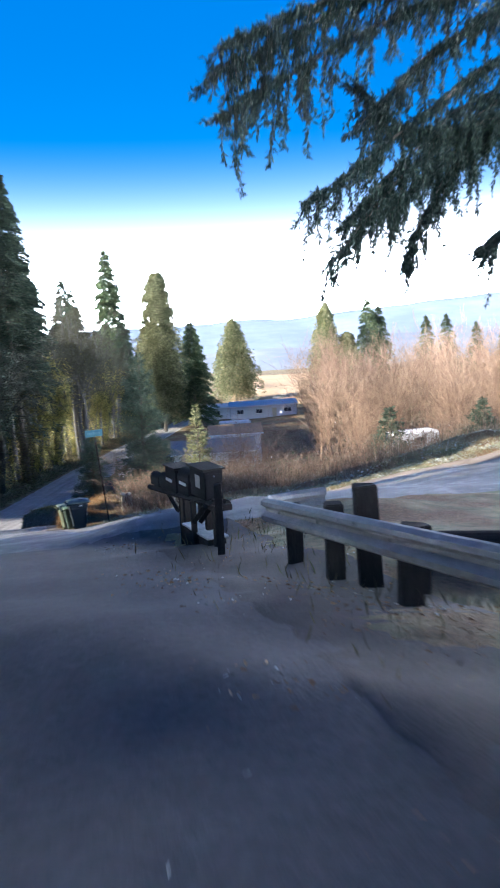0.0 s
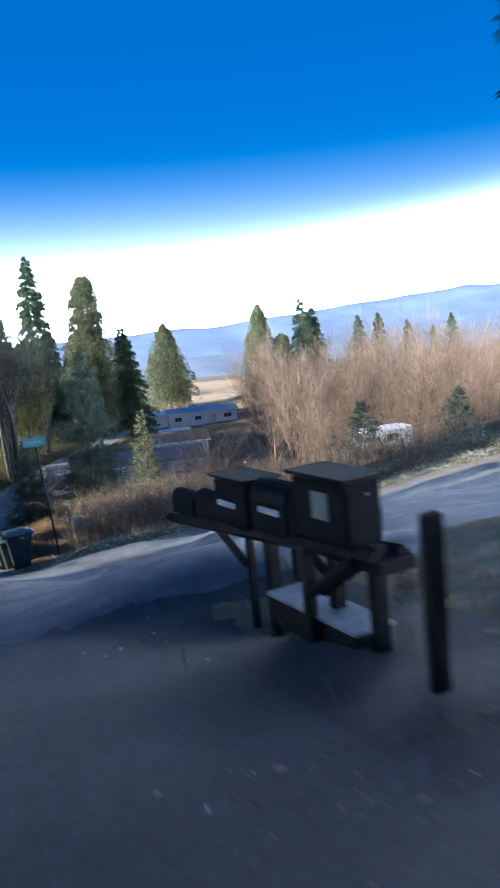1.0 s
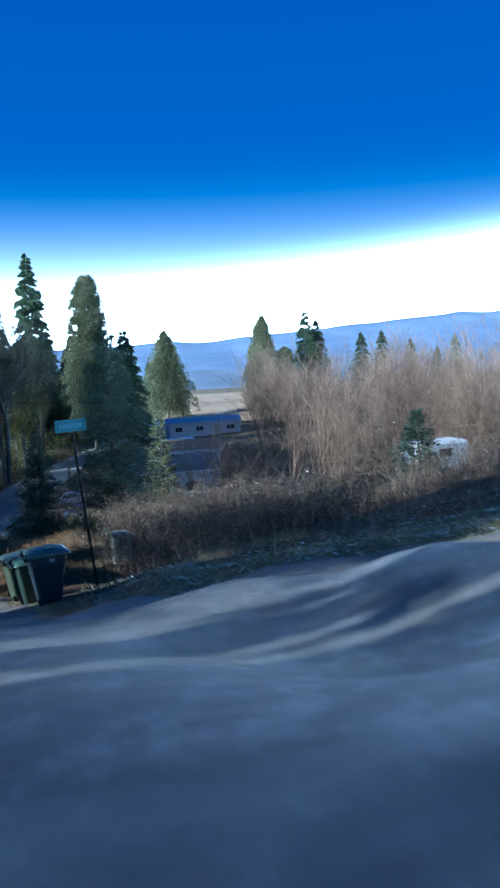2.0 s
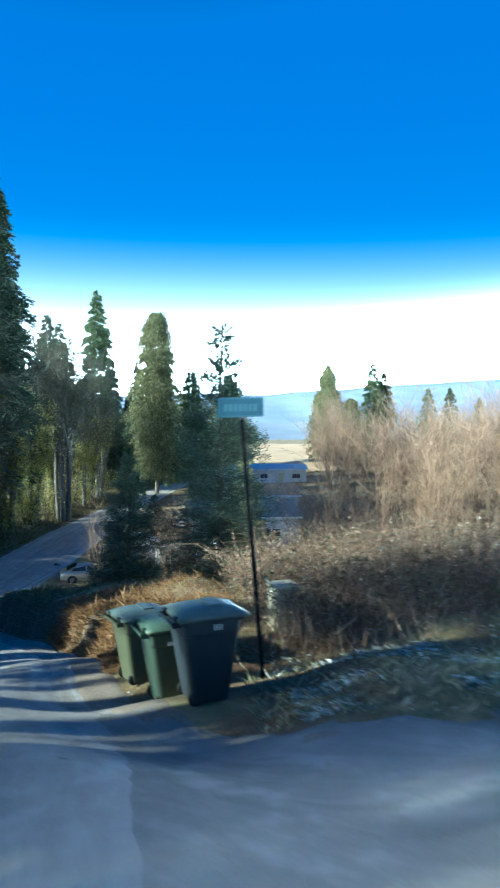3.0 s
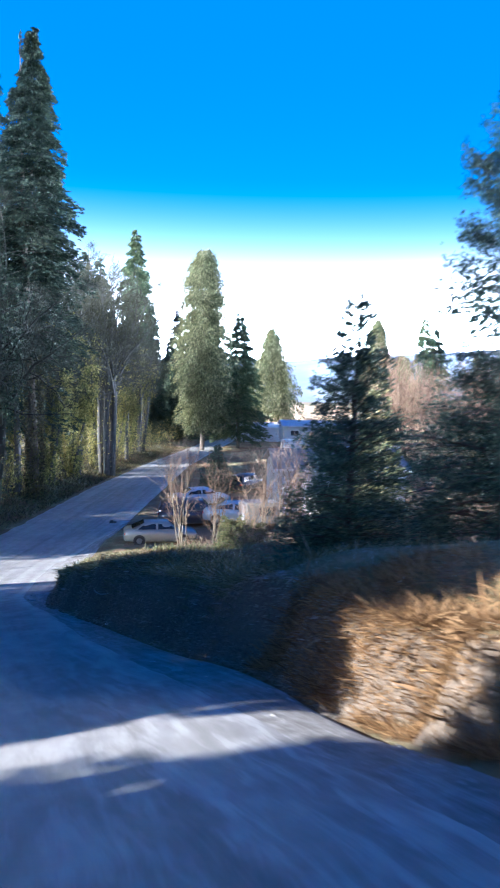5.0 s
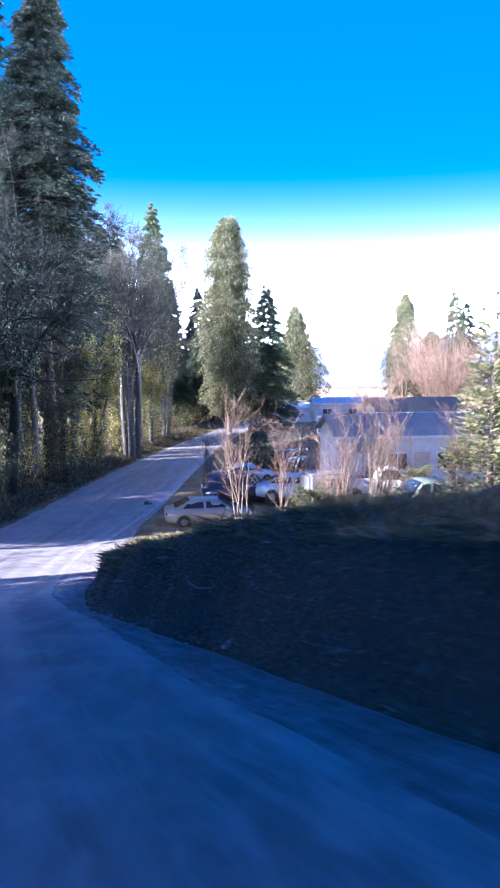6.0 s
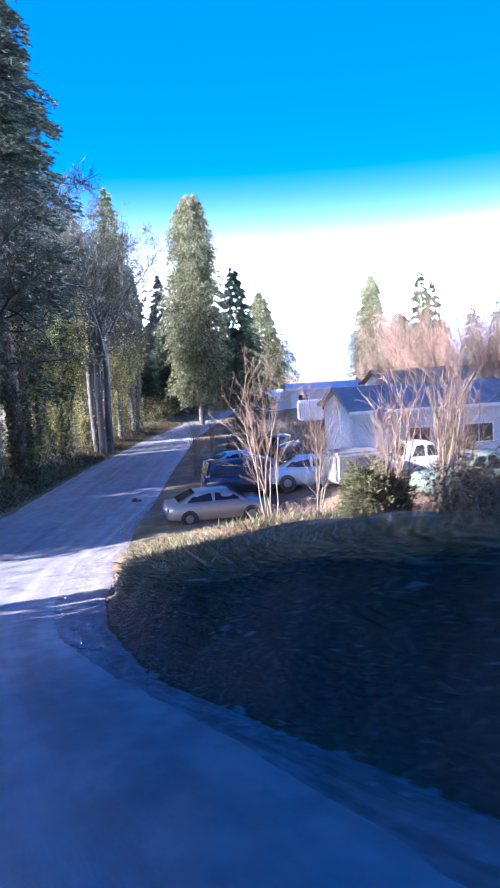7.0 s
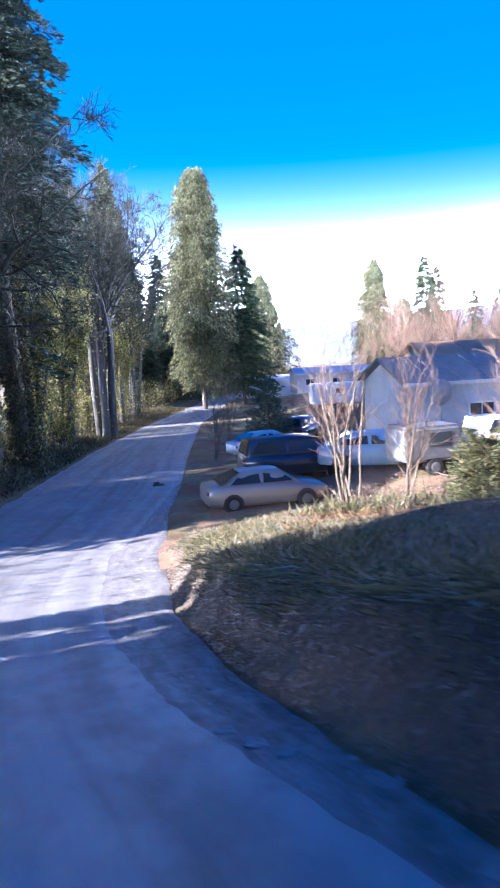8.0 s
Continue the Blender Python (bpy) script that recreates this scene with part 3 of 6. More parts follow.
xs = np.unique(np.concatenate([np.linspace(-3000, -60, 25), np.arange(-60, -26, 2.0), np.arange(-26, -16.4, 0.45), np.arange(-16.4, -4, 0.1), np.arange(-4, 4, 0.2), np.arange(4, 30, 0.8), np.arange(30, 90, 4.0), np.linspace(90, 3000, 25)]))
ys = np.unique(np.concatenate([np.linspace(-400, -30, 12), np.arange(-30, -8, 1.0), np.arange(-8, 24, 0.25), np.arange(24, 50, 0.15), np.arange(50, 66, 0.2), np.arange(66, 130, 1.0), np.arange(130, 260, 5.0), np.linspace(260, 2600, 20)]))
sheet("ground", xs, ys, M_GROUND, "structure", "rough brown grassy soil with leaf litter and frost", 0.05)


def strip(name, edge_a, edge_b, across, step, material, label, top):
    """A road sheet between two edge lines, with ragged edges."""
    n = int(max(np.hypot(*np.diff(edge_a, axis=0).T).sum(), np.hypot(*np.diff(edge_b, axis=0).T).sum()) / step)
    k = np.linspace(0, 1, n)

    def along(e):
        d = np.r_[0, np.cumsum(np.hypot(*np.diff(e, axis=0).T))]
        return np.stack([np.interp(k * d[-1], d, e[:, 0]), np.interp(k * d[-1], d, e[:, 1])], 1)
    a, b = along(edge_a), along(edge_b)
    for edge, sgn, sd in ((a, -1, 0.4), (b, 1, 2.2)):
        edge[:, 0] += sgn * (0.03 * wave(edge[:, 0], edge[:, 1], 0.7, sd) + 0.02 * wave(edge[:, 0], edge[:, 1], 5.0, sd) + 0.025 * wave(edge[:, 0], edge[:, 1], 11.0, sd))
    f = np.linspace(0, 1, across)
    P = a[:, None] * (1 - f)[None, :, None] + b[:, None] * f[None, :, None]
    x, y = P[..., 0].ravel(), P[..., 1].ravel()
    z = land(x, y) + top + 0.012 * wave(x, y, 1.7, 0.8) - 0.03 * np.tile((f == 0) | (f == 1), n)
    i = (np.arange(n - 1)[:, None] * across + np.arange(across - 1)[None]).ravel()
    q = np.stack([i, i + 1, i + across + 1, i + across], 1)
    me = quads_mesh(name, np.stack([x, y, z], 1), q, material, True)
    lane = me.attributes.new("lane", "FLOAT_VECTOR", "POINT")
    F, K = np.meshgrid(f, np.arange(n) * step)
    lane.data.foreach_set("vector", np.stack([F.ravel(), K.ravel(), smooth(y, 23, 30)], 1).astype(np.float32).ravel())
    return tagged(new(name, me), label, "road", "", "structure")


PAVE = np.array([(-5.6, 21.5), (-6.9, 24.5), (-7.85, 28.5), (-9.05, 32.5), (-10.75, 36.7), (-12.15, 40), (-13.35, 43.3), (-14.7, 47), (-15.65, 50), (-16.3, 53),
                 (-17.0, 57.4), (-17.3, 62.4), (-16.6, 68), (-15.6, 77), (-14.9, 94), (-13, 125), (-8.5, 152), (1, 200)])
strip("road", LEFT, np.concatenate([[(-11, -24), (-8.2, -8), (-5.8, 4), (-4.5, 9), (-4.9, 15)], PAVE]), 26, 0.25, M_ROAD, "worn frosty grey asphalt road running downhill", 0.024)
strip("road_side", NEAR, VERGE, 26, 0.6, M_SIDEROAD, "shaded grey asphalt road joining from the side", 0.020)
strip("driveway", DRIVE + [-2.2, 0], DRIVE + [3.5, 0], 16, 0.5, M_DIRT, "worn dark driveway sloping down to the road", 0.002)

EDGE_R = np.array([(4.9, -9), (3.3, -0.6), (2.0, 4.5), (0.9, 8.6)])
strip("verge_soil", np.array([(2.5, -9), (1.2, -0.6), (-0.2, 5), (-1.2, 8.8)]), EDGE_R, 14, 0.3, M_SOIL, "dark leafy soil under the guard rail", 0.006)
GRAV_A = np.array([(-6.0, 20.3), *[(x - 0.55, y) for x, y in PAVE[:14]]])
GRAV_B = np.array([(-3.7, 20.6), (-5.0, 21.7), (-6.15, 24.5), *[(x - 0.02, y) for x, y in RIGHT[2:13]]])
strip("shoulder", GRAV_A, GRAV_B, 10, 0.4, M_GRAVEL, "frosty gravel shoulder between asphalt and bank", 0.012)
strip("dirt_apron", np.array([(-4.9, 20.6), (-6.15, 22.6), (-6.95, 25.0), (-7.5, 27.4), (-7.65, 29.2)]), np.array([(-3.7, 20.7), (-5.0, 21.9), (-6.1, 24.6), (-6.9, 27.2), (-7.6, 29.3)]), 8, 0.25, M_APRON, "brown packed dirt between the asphalt and the bins", 0.017)
strip("verge_dirt", VERGE[2:] - [0, 1.7], VERGE[2:] + [0, 0.25], 10, 0.4, M_APRON, "brown packed dirt along the verge of the side road", 0.028)
strip("dirt_pad", np.array([(-16.3, 59.8), (-16.5, 63.5), (-15.2, 68), (-13.8, 73)]), np.array([(-11.5, 60.2), (-5, 62.2), (-3.5, 66), (-6, 75)]), 24, 0.5, M_PAD, "orange-brown leaf-strewn dirt where the cars stand", 0.008)
strip("field", np.array([(-4, 172), (2, 200), (6, 330)]), np.array([(36, 168), (62, 205), (90, 330)]), 30, 4, M_FIELD, "tan dry grass field beyond the houses", 0.12)

# distant ridges across the valley
def ridge(name, y, x0, x1, top, low, material, seed, label):
    n = 160
    x = np.linspace(x0, x1, n)
    t = np.interp(x, [p[0] for p in top], [p[1] for p in top]) + 6 * wave(x, x * 0, 0.011, seed) + 3 * wave(x, x * 0, 0.037, seed)
    rows = []
    for k in range(8):
        f = k / 7
        rows.append(np.stack([x, y - 900 * (1 - f) ** 1.3 + 40 * wave(x, x * 0 + k, 0.006, seed), low + (t - low) * f ** 0.8 + 5 * wave(x, x * 0 + k * 40, 0.02, seed)], 1))
    rows.append(np.stack([x, np.full(n, y + 600.0), np.full(n, low)], 1))
    v = np.concatenate(rows)
    i = (np.arange(8)[:, None] * n + np.arange(n - 1)[None]).ravel()
    q = np.stack([i, i + 1, i + n + 1, i + n], 1)
    return tagged(new(name, quads_mesh(name, v, q, material, True)), label, "hills", "", "structure")


# air haze is put into the hills: bluish colour plus a weak glow
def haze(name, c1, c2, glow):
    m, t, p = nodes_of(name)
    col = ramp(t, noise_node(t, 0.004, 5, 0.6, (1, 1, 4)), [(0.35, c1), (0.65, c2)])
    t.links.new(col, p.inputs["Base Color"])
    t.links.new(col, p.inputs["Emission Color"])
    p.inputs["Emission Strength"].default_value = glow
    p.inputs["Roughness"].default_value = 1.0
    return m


ridge("backdrop_far", 3900, -3000, 3600, [(-3000, 20), (300, 60), (900, 95), (1600, 150), (3600, 190)], -160, haze("hazy_far_hills", (0.10, 0.135, 0.21), (0.14, 0.18, 0.26), 0.12), 0.5, "pale blue hazy forested ridge across the valley")
ridge("backdrop_mid", 2300, -2600, 2600, [(-2600, -70), (0, -60), (300, -45), (700, -20), (1200, -28), (2600, -10)], -200, haze("hazy_mid_hills", (0.10, 0.125, 0.175), (0.16, 0.185, 0.225), 0.10), 1.9, "hazy lower hillside with fields")


# ---- trees ----
def conifer_parts(h, r0, seed, style="fir", n_limb=120, per=40, leaf=0.5, clear=0.08, taper=0.55):
    """Trunk, limbs and a crown of many small sprays."""
    r = np.random.default_rng(seed)
    z = h * (clear + (1 - clear) * (np.sort(r.random(n_limb)) ** (1.15 if style == "young" else 0.85)) * 0.985)
    if style == "fir":
        step = 0.020 * h
        z = np.round(z / step) * step + r.normal(0, 0.7 * step, n_limb)
    f = np.clip((z / h - clear) / (1 - clear), 0, 0.995)
    if style == "cedar":
        L = r0 * np.minimum(1.0, 1.15 * (1 - f) ** taper + 0.02) * (0.66 + 0.34 * np.minimum(1, f * 3 + 0.1))
        rise, droop = 0.35, 0.55
    elif style == "young":
        L = r0 * ((1 - f) ** (0.85 if taper == 0.55 else taper) * 0.95 + 0.04)
        rise, droop = 0.55, 0.28
    else:
        L = r0 * ((1 - f) ** 0.82 * 0.97 + 0.03) * np.minimum(1, f * 4 + 0.6)
        rise, droop = 0.08, 0.38
    L = L * r.uniform(0.6, 1.15, n_limb) * (1 + 0.05 * np.sin(f * 23 + seed))
    az = np.arange(n_limb) * 2.4 + r.normal(0, 0.35, n_limb)
    if style == "cedar":
        L = L * (1 + 0.12 * np.sin(3 * az + 7 * f) + 0.07 * np.sin(17 * f + 2 * az))
    out = np.stack([np.cos(az), np.sin(az), np.zeros(n_limb)], 1)
    side = np.stack([-np.sin(az), np.cos(az), np.zeros(n_limb)], 1)
    lift = rise * L * (0.5 + f) * (r.uniform(0.2, 1.8, n_limb) if style == "young" else 1.0)

    def limb(k):
        return out * (L * k)[:, None] + np.stack([0 * z, 0 * z, z + lift * k - droop * L * k * k], 1)
    ks = [0, 0.35, 0.7, 1.0]
    pts = [limb(np.full(n_limb, k)) for k in ks]
    rad = np.maximum(0.012 * h ** 0.5 * (L / r0), 0.004)
    segs = [tubes(pts[i], pts[i + 1], rad * (1 - 0.8 * ks[i]), rad * (1 - 0.8 * ks[i + 1])) for i in range(3)]
    # trunk in slightly bent lengths
    m = 10
    tz = np.linspace(-0.4, h, m + 1)
    bend = np.stack([0.012 * h * np.sin(tz / h * 3 + seed), 0.012 * h * np.cos(tz / h * 2.3 + seed), tz], 1)
    bend[:, :2] -= bend[0, :2]
    tr = (0.011 * h + 0.02) * (1 - tz / h) ** 0.85 + 0.01
    segs.append(tubes(bend[:-1], bend[1:], tr[:-1], tr[1:], 9))
    wood, trunk = joined(*segs[:-1]), segs[-1]
    # sprays along limbs
    n = n_limb * per
    i = np.repeat(np.arange(n_limb), per)
    keep = r.random(n) < (np.clip(1.0 * L[i] / r0 + 0.03, 0.05, 1) if style == "young" else np.clip(L[i] / r0 + 0.35, 0, 1))
    i = i[keep]
    n = len(i)
    k = r.random(n) ** 0.7
    spread = r.normal(0, 1, n) * {"fir": 0.20, "cedar": 0.26, "young": 0.16}[style] * L[i] * (1.05 - 0.6 * k)
    p = out[i] * (L[i] * k)[:, None] + side[i] * spread[:, None]
    p[:, 2] = z[i] + lift[i] * k - droop * L[i] * k * k - np.abs(spread) * 0.15 + r.normal(0, {"fir": 0.3, "cedar": 0.8, "young": 0.3}[style], n) * leaf * np.clip(L[i] / (0.35 * r0), 0.12 if style == "young" else 0.5, 1)
    if style == "young":
        p[:, 2] += r.normal(0, 0.09, n) * L[i]
    hang = {"fir": 0.35, "cedar": 1.1, "young": -0.35}[style]
    way = out[i] * r.uniform(0.4, 1.2, n)[:, None] + side[i] * (np.sign(spread) * r.uniform(0.2, 1.0, n))[:, None]
    way[:, 2] -= hang * r.uniform(0.3, 1.3, n)
    ll = leaf * r.uniform(0.55, 1.3, n)
    crown = sprays(p, way, ll, ll * (0.24 if style == "cedar" else 0.17), r)
    # leader
    q = max(20, per // 2)
    zt = h * (1 - 0.05 * r.random(q))
    top = sprays(np.stack([0 * zt + bend[-1, 0], 0 * zt + bend[-1, 1], zt], 1), r.normal(0, 1, (q, 3)) + [0, 0, 1.2], np.full(q, leaf * 0.6), np.full(q, leaf * 0.12), r)
    return trunk, wood, joined(crown, top)


def conifer(name, label, at, h, r0, seed, style="fir", mat=None, group="", ivy=0, **kw):
    trunk, limbs, crown = conifer_parts(h, r0, seed, style, **kw)
    t = thing(name, label, "tree", at, 0, group)
    part("trunk", quads_mesh("trunk", *trunk, M_BARK, True), t)
    tagged(part("branchwood", quads_mesh("branchwood", *limbs, M_BARK, True), t), kind="stuff")
    part("crown", quads_mesh("crown", *crown, mat or {"fir": M_FIR, "cedar": M_CEDAR, "young": M_SPRUCE}[style]), t)
    if ivy:
        r = np.random.default_rng(seed + 5)
        a, zz = r.uniform(0, 2 * np.pi, ivy), 0.42 * h * r.random(ivy) ** 1.2
        q = (0.011 * h + 0.02) * 1.1 + np.abs(r.normal(0, 0.13, ivy))
        v = np.stack([np.cos(a) * q, np.sin(a) * q, zz], 1)
        part("ivy", quads_mesh("ivy", *sprays(v, np.stack([np.cos(a), np.sin(a), r.normal(0, 0.7, ivy) - 0.4], 1), r.uniform(0.12, 0.3, ivy), r.uniform(0.05, 0.1, ivy), r), M_UNDER), t, "dark ivy round the trunk")
    return t


def bare_parts(h, seed, spread=0.35, stems=1, levels=4, r_base=None, kids=5, up=0.6, twist=0.25, fan=0.4, fine=0.0):
    """Leafless branching wood. Returns thick wood and twig sets."""
    r = np.random.default_rng(seed)
    thick, thin = [], []
    r_base = r_base or 0.012 * h

    def grow(p, d, length, rad, lev):
        n = 4 if lev == 0 else (3 if lev < levels else 2)
        for s in range(n):
            d = d + r.normal(0, twist, 3) * (0.5 if lev == 0 else 1) + np.array([0, 0, 0.10 * up])
            d /= np.linalg.norm(d)
            q = p + d * length / n
            r2 = rad * (0.80 if s < n - 1 else 0.2)
            (thick if rad > 0.012 else thin).append((p, q, rad, r2))
            if lev < levels and (lev > 0 or s >= 1):
                for _ in range(kids if lev < levels - 1 else kids + 1):
                    if r.random() < 0.62:
                        a = r.normal(0, 1, 3)
                        a -= d * (a @ d)
                        a /= np.linalg.norm(a) + 1e-6
                        nd = d * (1 - spread) + a * (spread + 0.35)
                        nd[2] += up * 0.35
                        grow(p + (q - p) * r.random(), nd / np.linalg.norm(nd), length * r.uniform(0.32, 0.55), r2 * r.uniform(0.35, 0.55), lev + 1)
            p, rad = q, r2
    for s in range(stems):
        a = r.uniform(0, 2 * np.pi)
        lean = 0.0 if stems == 1 else r.uniform(0.25 * fan, fan)
        o = np.array([np.cos(a), np.sin(a), 0]) * (0 if stems == 1 else r.uniform(0.02, 0.25))
        d = np.array([np.cos(a) * lean, np.sin(a) * lean, 1.0])
        grow(o + [0, 0, -0.2], d / np.linalg.norm(d), h * r.uniform(0.75, 1.0), r_base * r.uniform(0.7, 1.1), 0)

    def pack(rows, n):
        a = [np.array([x[k] for x in rows]) for k in range(4)]
        return tubes(a[0], a[1], np.maximum(a[2], fine), np.maximum(a[3], 0.6 * fine), n)
    return pack(thick, 6), (pack(thin, 3) if thin else None)


def broad_parts(h, seed, stems=1, fork=0.42, lead=4, fan=0.08, reach=0.2, side=9, r_base=None, fine=0.014, wig=0.16):
    """Old leafless broadleaf: clear trunks that fork high into rising leaders, crooked boughs and fine twigs."""
    r = np.random.default_rng(seed)
    thick, thin = [], []
    r_base = r_base or 0.014 * h

    def arm(p, d, length, rad, n, lift, wiggle, tip=0.3):
        pts, ways = [p], []
        for s in range(n):
            d = d + r.normal(0, wiggle, 3) + np.array([0, 0, lift])
            d = d / np.linalg.norm(d)
            q = p + d * length / n
            (thick if rad > 0.03 else thin).append((p, q, rad * (1 - (1 - tip) * s / n), rad * (1 - (1 - tip) * (s + 1) / n)))
            pts.append(q)
            ways.append(d)
            p = q
        return pts, ways

    def off(pts, ways, s, out):
        i = min(int(s * len(ways)), len(ways) - 1)
        a = r.normal(0, 1, 3)
        a -= ways[i] * (a @ ways[i])
        a /= np.linalg.norm(a) + 1e-6
        d = ways[i] * (1 - out) + a * out
        return pts[i] + (pts[i + 1] - pts[i]) * (s * len(ways) - i), d / np.linalg.norm(d)
    for k in range(stems):
        a = 2.4 * k + r.normal(0, 0.3)
        o = np.array([np.cos(a), np.sin(a), 0]) * (0 if stems == 1 else r.uniform(1.2, 2.4) * r_base)
        lean = 0 if stems == 1 else r.uniform(0.3, 1) * fan
        f = fork * r.uniform(0.8, 1.2)
        pts, ways = arm(o + [0, 0, -0.3], np.array([np.cos(a) * lean, np.sin(a) * lean, 1.0]), f * h, r_base * r.uniform(0.7, 1.1), 6, 0.03, 0.03, 0.72)
        rad = thick[-1][3]
        for j in range(lead):
            b = a + 6.28 * j / lead + r.normal(0, 0.4)
            tilt = r.uniform(0.12, 0.6) if j else 0.05
            lp, lw = arm(pts[-1 if j < 2 else -2], np.array([np.cos(b) * tilt, np.sin(b) * tilt, 1.0]), (1 - f) * h * (1.0 if j == 0 else r.uniform(0.6, 0.95)), rad * (0.75 if j == 0 else 0.55), 8, 0.05, wig * 0.7, 0.12)
            for _ in range(side):
                s = r.uniform(0.1, 0.98)
                p, d = off(lp, lw, s, r.uniform(0.5, 0.8))
                L = reach * h * (1.05 - 0.75 * s) * r.uniform(0.5, 1.0)
                bp, bw = arm(p, d, L, rad * 0.26 * (1.1 - 0.7 * s), 5, 0.07, wig * 1.3, 0.25)
                for _ in range(9):
                    p, d = off(bp, bw, r.uniform(0.2, 1.0) * 0.999, r.uniform(0.4, 0.75))
                    tp, tw = arm(p, d, L * r.uniform(0.25, 0.5), rad * 0.07, 3, 0.08, wig * 1.6, 0.4)
                    for _ in range(6):
                        p, d = off(tp, tw, r.uniform(0.1, 1.0) * 0.999, r.uniform(0.4, 0.75))
                        arm(p, d, r.uniform(0.3, 0.9), rad * 0.03, 2, 0.1, 0.3, 0.5)

    def pack(rows, n):
        a = [np.array([x[k] for x in rows]) for k in range(4)]
        return tubes(a[0], a[1], np.maximum(a[2], fine), np.maximum(a[3], 0.6 * fine), n)
    return pack(thick, 7), pack(thin, 3)


def bare_tree(name, label, at, h, seed, group="", category="tree", bark=None, twig=None, ivy=0, leaves=None, grow=bare_parts, ivy_top=1.0, **kw):
    thick, thin = grow(h, seed, **kw)
    t = thing(name, label, category, at, 0, group)
    many = "stuff" if category == "shrub" else ""
    tagged(part("stem_clump" if many else "trunk", quads_mesh("trunk", *thick, bark or M_ALDER, True), t), kind=many)
    if thin is not None:
        tagged(part("brushwood", quads_mesh("brushwood", *thin, twig or M_TWIG), t), kind="stuff")
    if ivy:
        r = np.random.default_rng(seed + 5)
        v = thick[0][r.integers(0, len(thick[0]), ivy * 3)]
        v = v[(r.random(len(v)) > (np.maximum(v[:, 2], 0) / (ivy_top * h)) ** 0.9) & (np.hypot(v[:, 0], v[:, 1]) < 2.0 + 0.08 * v[:, 2])][:ivy]
        part("ivy", quads_mesh("ivy", *sprays(v + r.normal(0, 0.38, v.shape), r.normal(0, 1, v.shape), r.uniform(0.14, 0.36, len(v)), r.uniform(0.05, 0.11, len(v)), r), leaves or M_IVY), t, "clinging ivy and moss")
    return t


def put(src, x, y, k=1.0, turn=0.0, kz=None, sink=0.0):
    return copy_thing(src, Matrix.Translation((x, y, ground_at(x, y) - sink)) @ pose(0, 0, 0, 0, 0, turn) @ Matrix.Diagonal((k, k, kz or k, 1)))


def spot(x, y):
    return (x, y, ground_at(x, y))


# named trees that stand out against the sky
conifer("fir_tree", "tall dark green fir with a narrow spire at the wood's edge", spot(-25.6, 176.6), 39.5, 7.6, 3, "fir", n_limb=340, per=168, leaf=0.6)
conifer("cedar_tree", "tall rounded yellow-green cedar beside the road", spot(-11.6, 147), 32, 5.1, 5, "cedar", taper=0.45, clear=0.12, n_limb=520, per=150, leaf=0.4)
conifer("fir_tree", "dark green fir crowded against the tall cedar", spot(-5.6, 152), 22.5, 6.2, 8, "fir", n_limb=300, per=168, leaf=0.46)
conifer("cedar_tree", "sunlit yellow-green cedar at the far field", spot(4.0, 208), 23.5, 8.0, 6, "cedar", taper=0.8, n_limb=340, per=100, leaf=0.58)
conifer("cedar_tree", "tall cedar standing in the open field", spot(31.5, 216), 26, 6.6, 7, "cedar", taper=0.75, n_limb=320, per=100, leaf=0.58)
conifer("cedar_tree", "lower cedar leaning on the tall field cedar", spot(37.5, 214), 17, 4.6, 12, "cedar", n_limb=220, per=100, leaf=0.56)
conifer("fir_tree", "pointed fir beside the field cedar", spot(44.8, 220), 27, 7.4, 9, "fir", n_limb=250, per=105, leaf=0.54)
conifer("fir_tree", "second fir close behind the pointed fir", spot(48.5, 222), 24.5, 6.6, 13, "fir", n_limb=230, per=105, leaf=0.54)
far_fir = conifer("fir_tree", "distant dark fir rising behind the alder thicket", spot(72.8, 258), 22, 6.2, 10, "fir", n_limb=170, per=96, leaf=0.52, group="distant firs")
for x, y, k in ((78.5, 253, 1.0), (92, 262, 0.86), (99, 255, 0.72), (112, 270, 0.9), (60, 275, 0.7), (-8, 250, 0.8), (0, 262, 0.7)):
    put(far_fir, x, y, k)

# ---- loose growth, too fine to count ----
def stuff(name, data, label, category):
    return tagged(new(name, data), label, category, "", "stuff")


def blades(n, x, y, length, width, r, lean, up=0.9, material=None, name="grass", label="", flow=None, lift=-0.02):
    z = land(x, y)
    a = r.uniform(0, 2 * np.pi, n)
    way = np.stack([np.cos(a) * lean, np.sin(a) * lean, np.full(n, up)], 1)
    if flow is not None:
        way += flow
    return stuff(name, quads_mesh(name, *sprays(np.stack([x, y, z + lift], 1), way, length, width, r, 0.1), material), label, name)


r = np.random.default_rng(11)
# grass on the bank: long over the lip, short on top
n = 66000
y = r.uniform(25.2, 66, n)
e = 0.35 + r.gamma(1.6, 1.7, n)
x = np.interp(y, RIGHT[:, 1], RIGHT[:, 0]) + e
k = r.random(n) < 0.25 + 0.75 * (wave(x, y, 1.1, 3.0) > -0.25)
x, y, e = x[k], y[k], e[k]
n = len(x)
lip = np.exp(-((e - 0.95) / 0.4) ** 2)
flow = np.stack([-0.6 * lip, 0.3 * lip * r.normal(0, 1, n), -0.6 * lip], 1)
flow += r.normal(0, 0.25, (n, 3))
L = r.gamma(3.0, 0.022, n) * (1 + 0.5 * lip)
blades(n, x, y, L, 0.0035 + L * r.uniform(0.012, 0.035, n), r, 0.7, 0.9, M_FROSTGRASS, "bank_grass", "short frosted grey-green grass over the earth bank", flow)
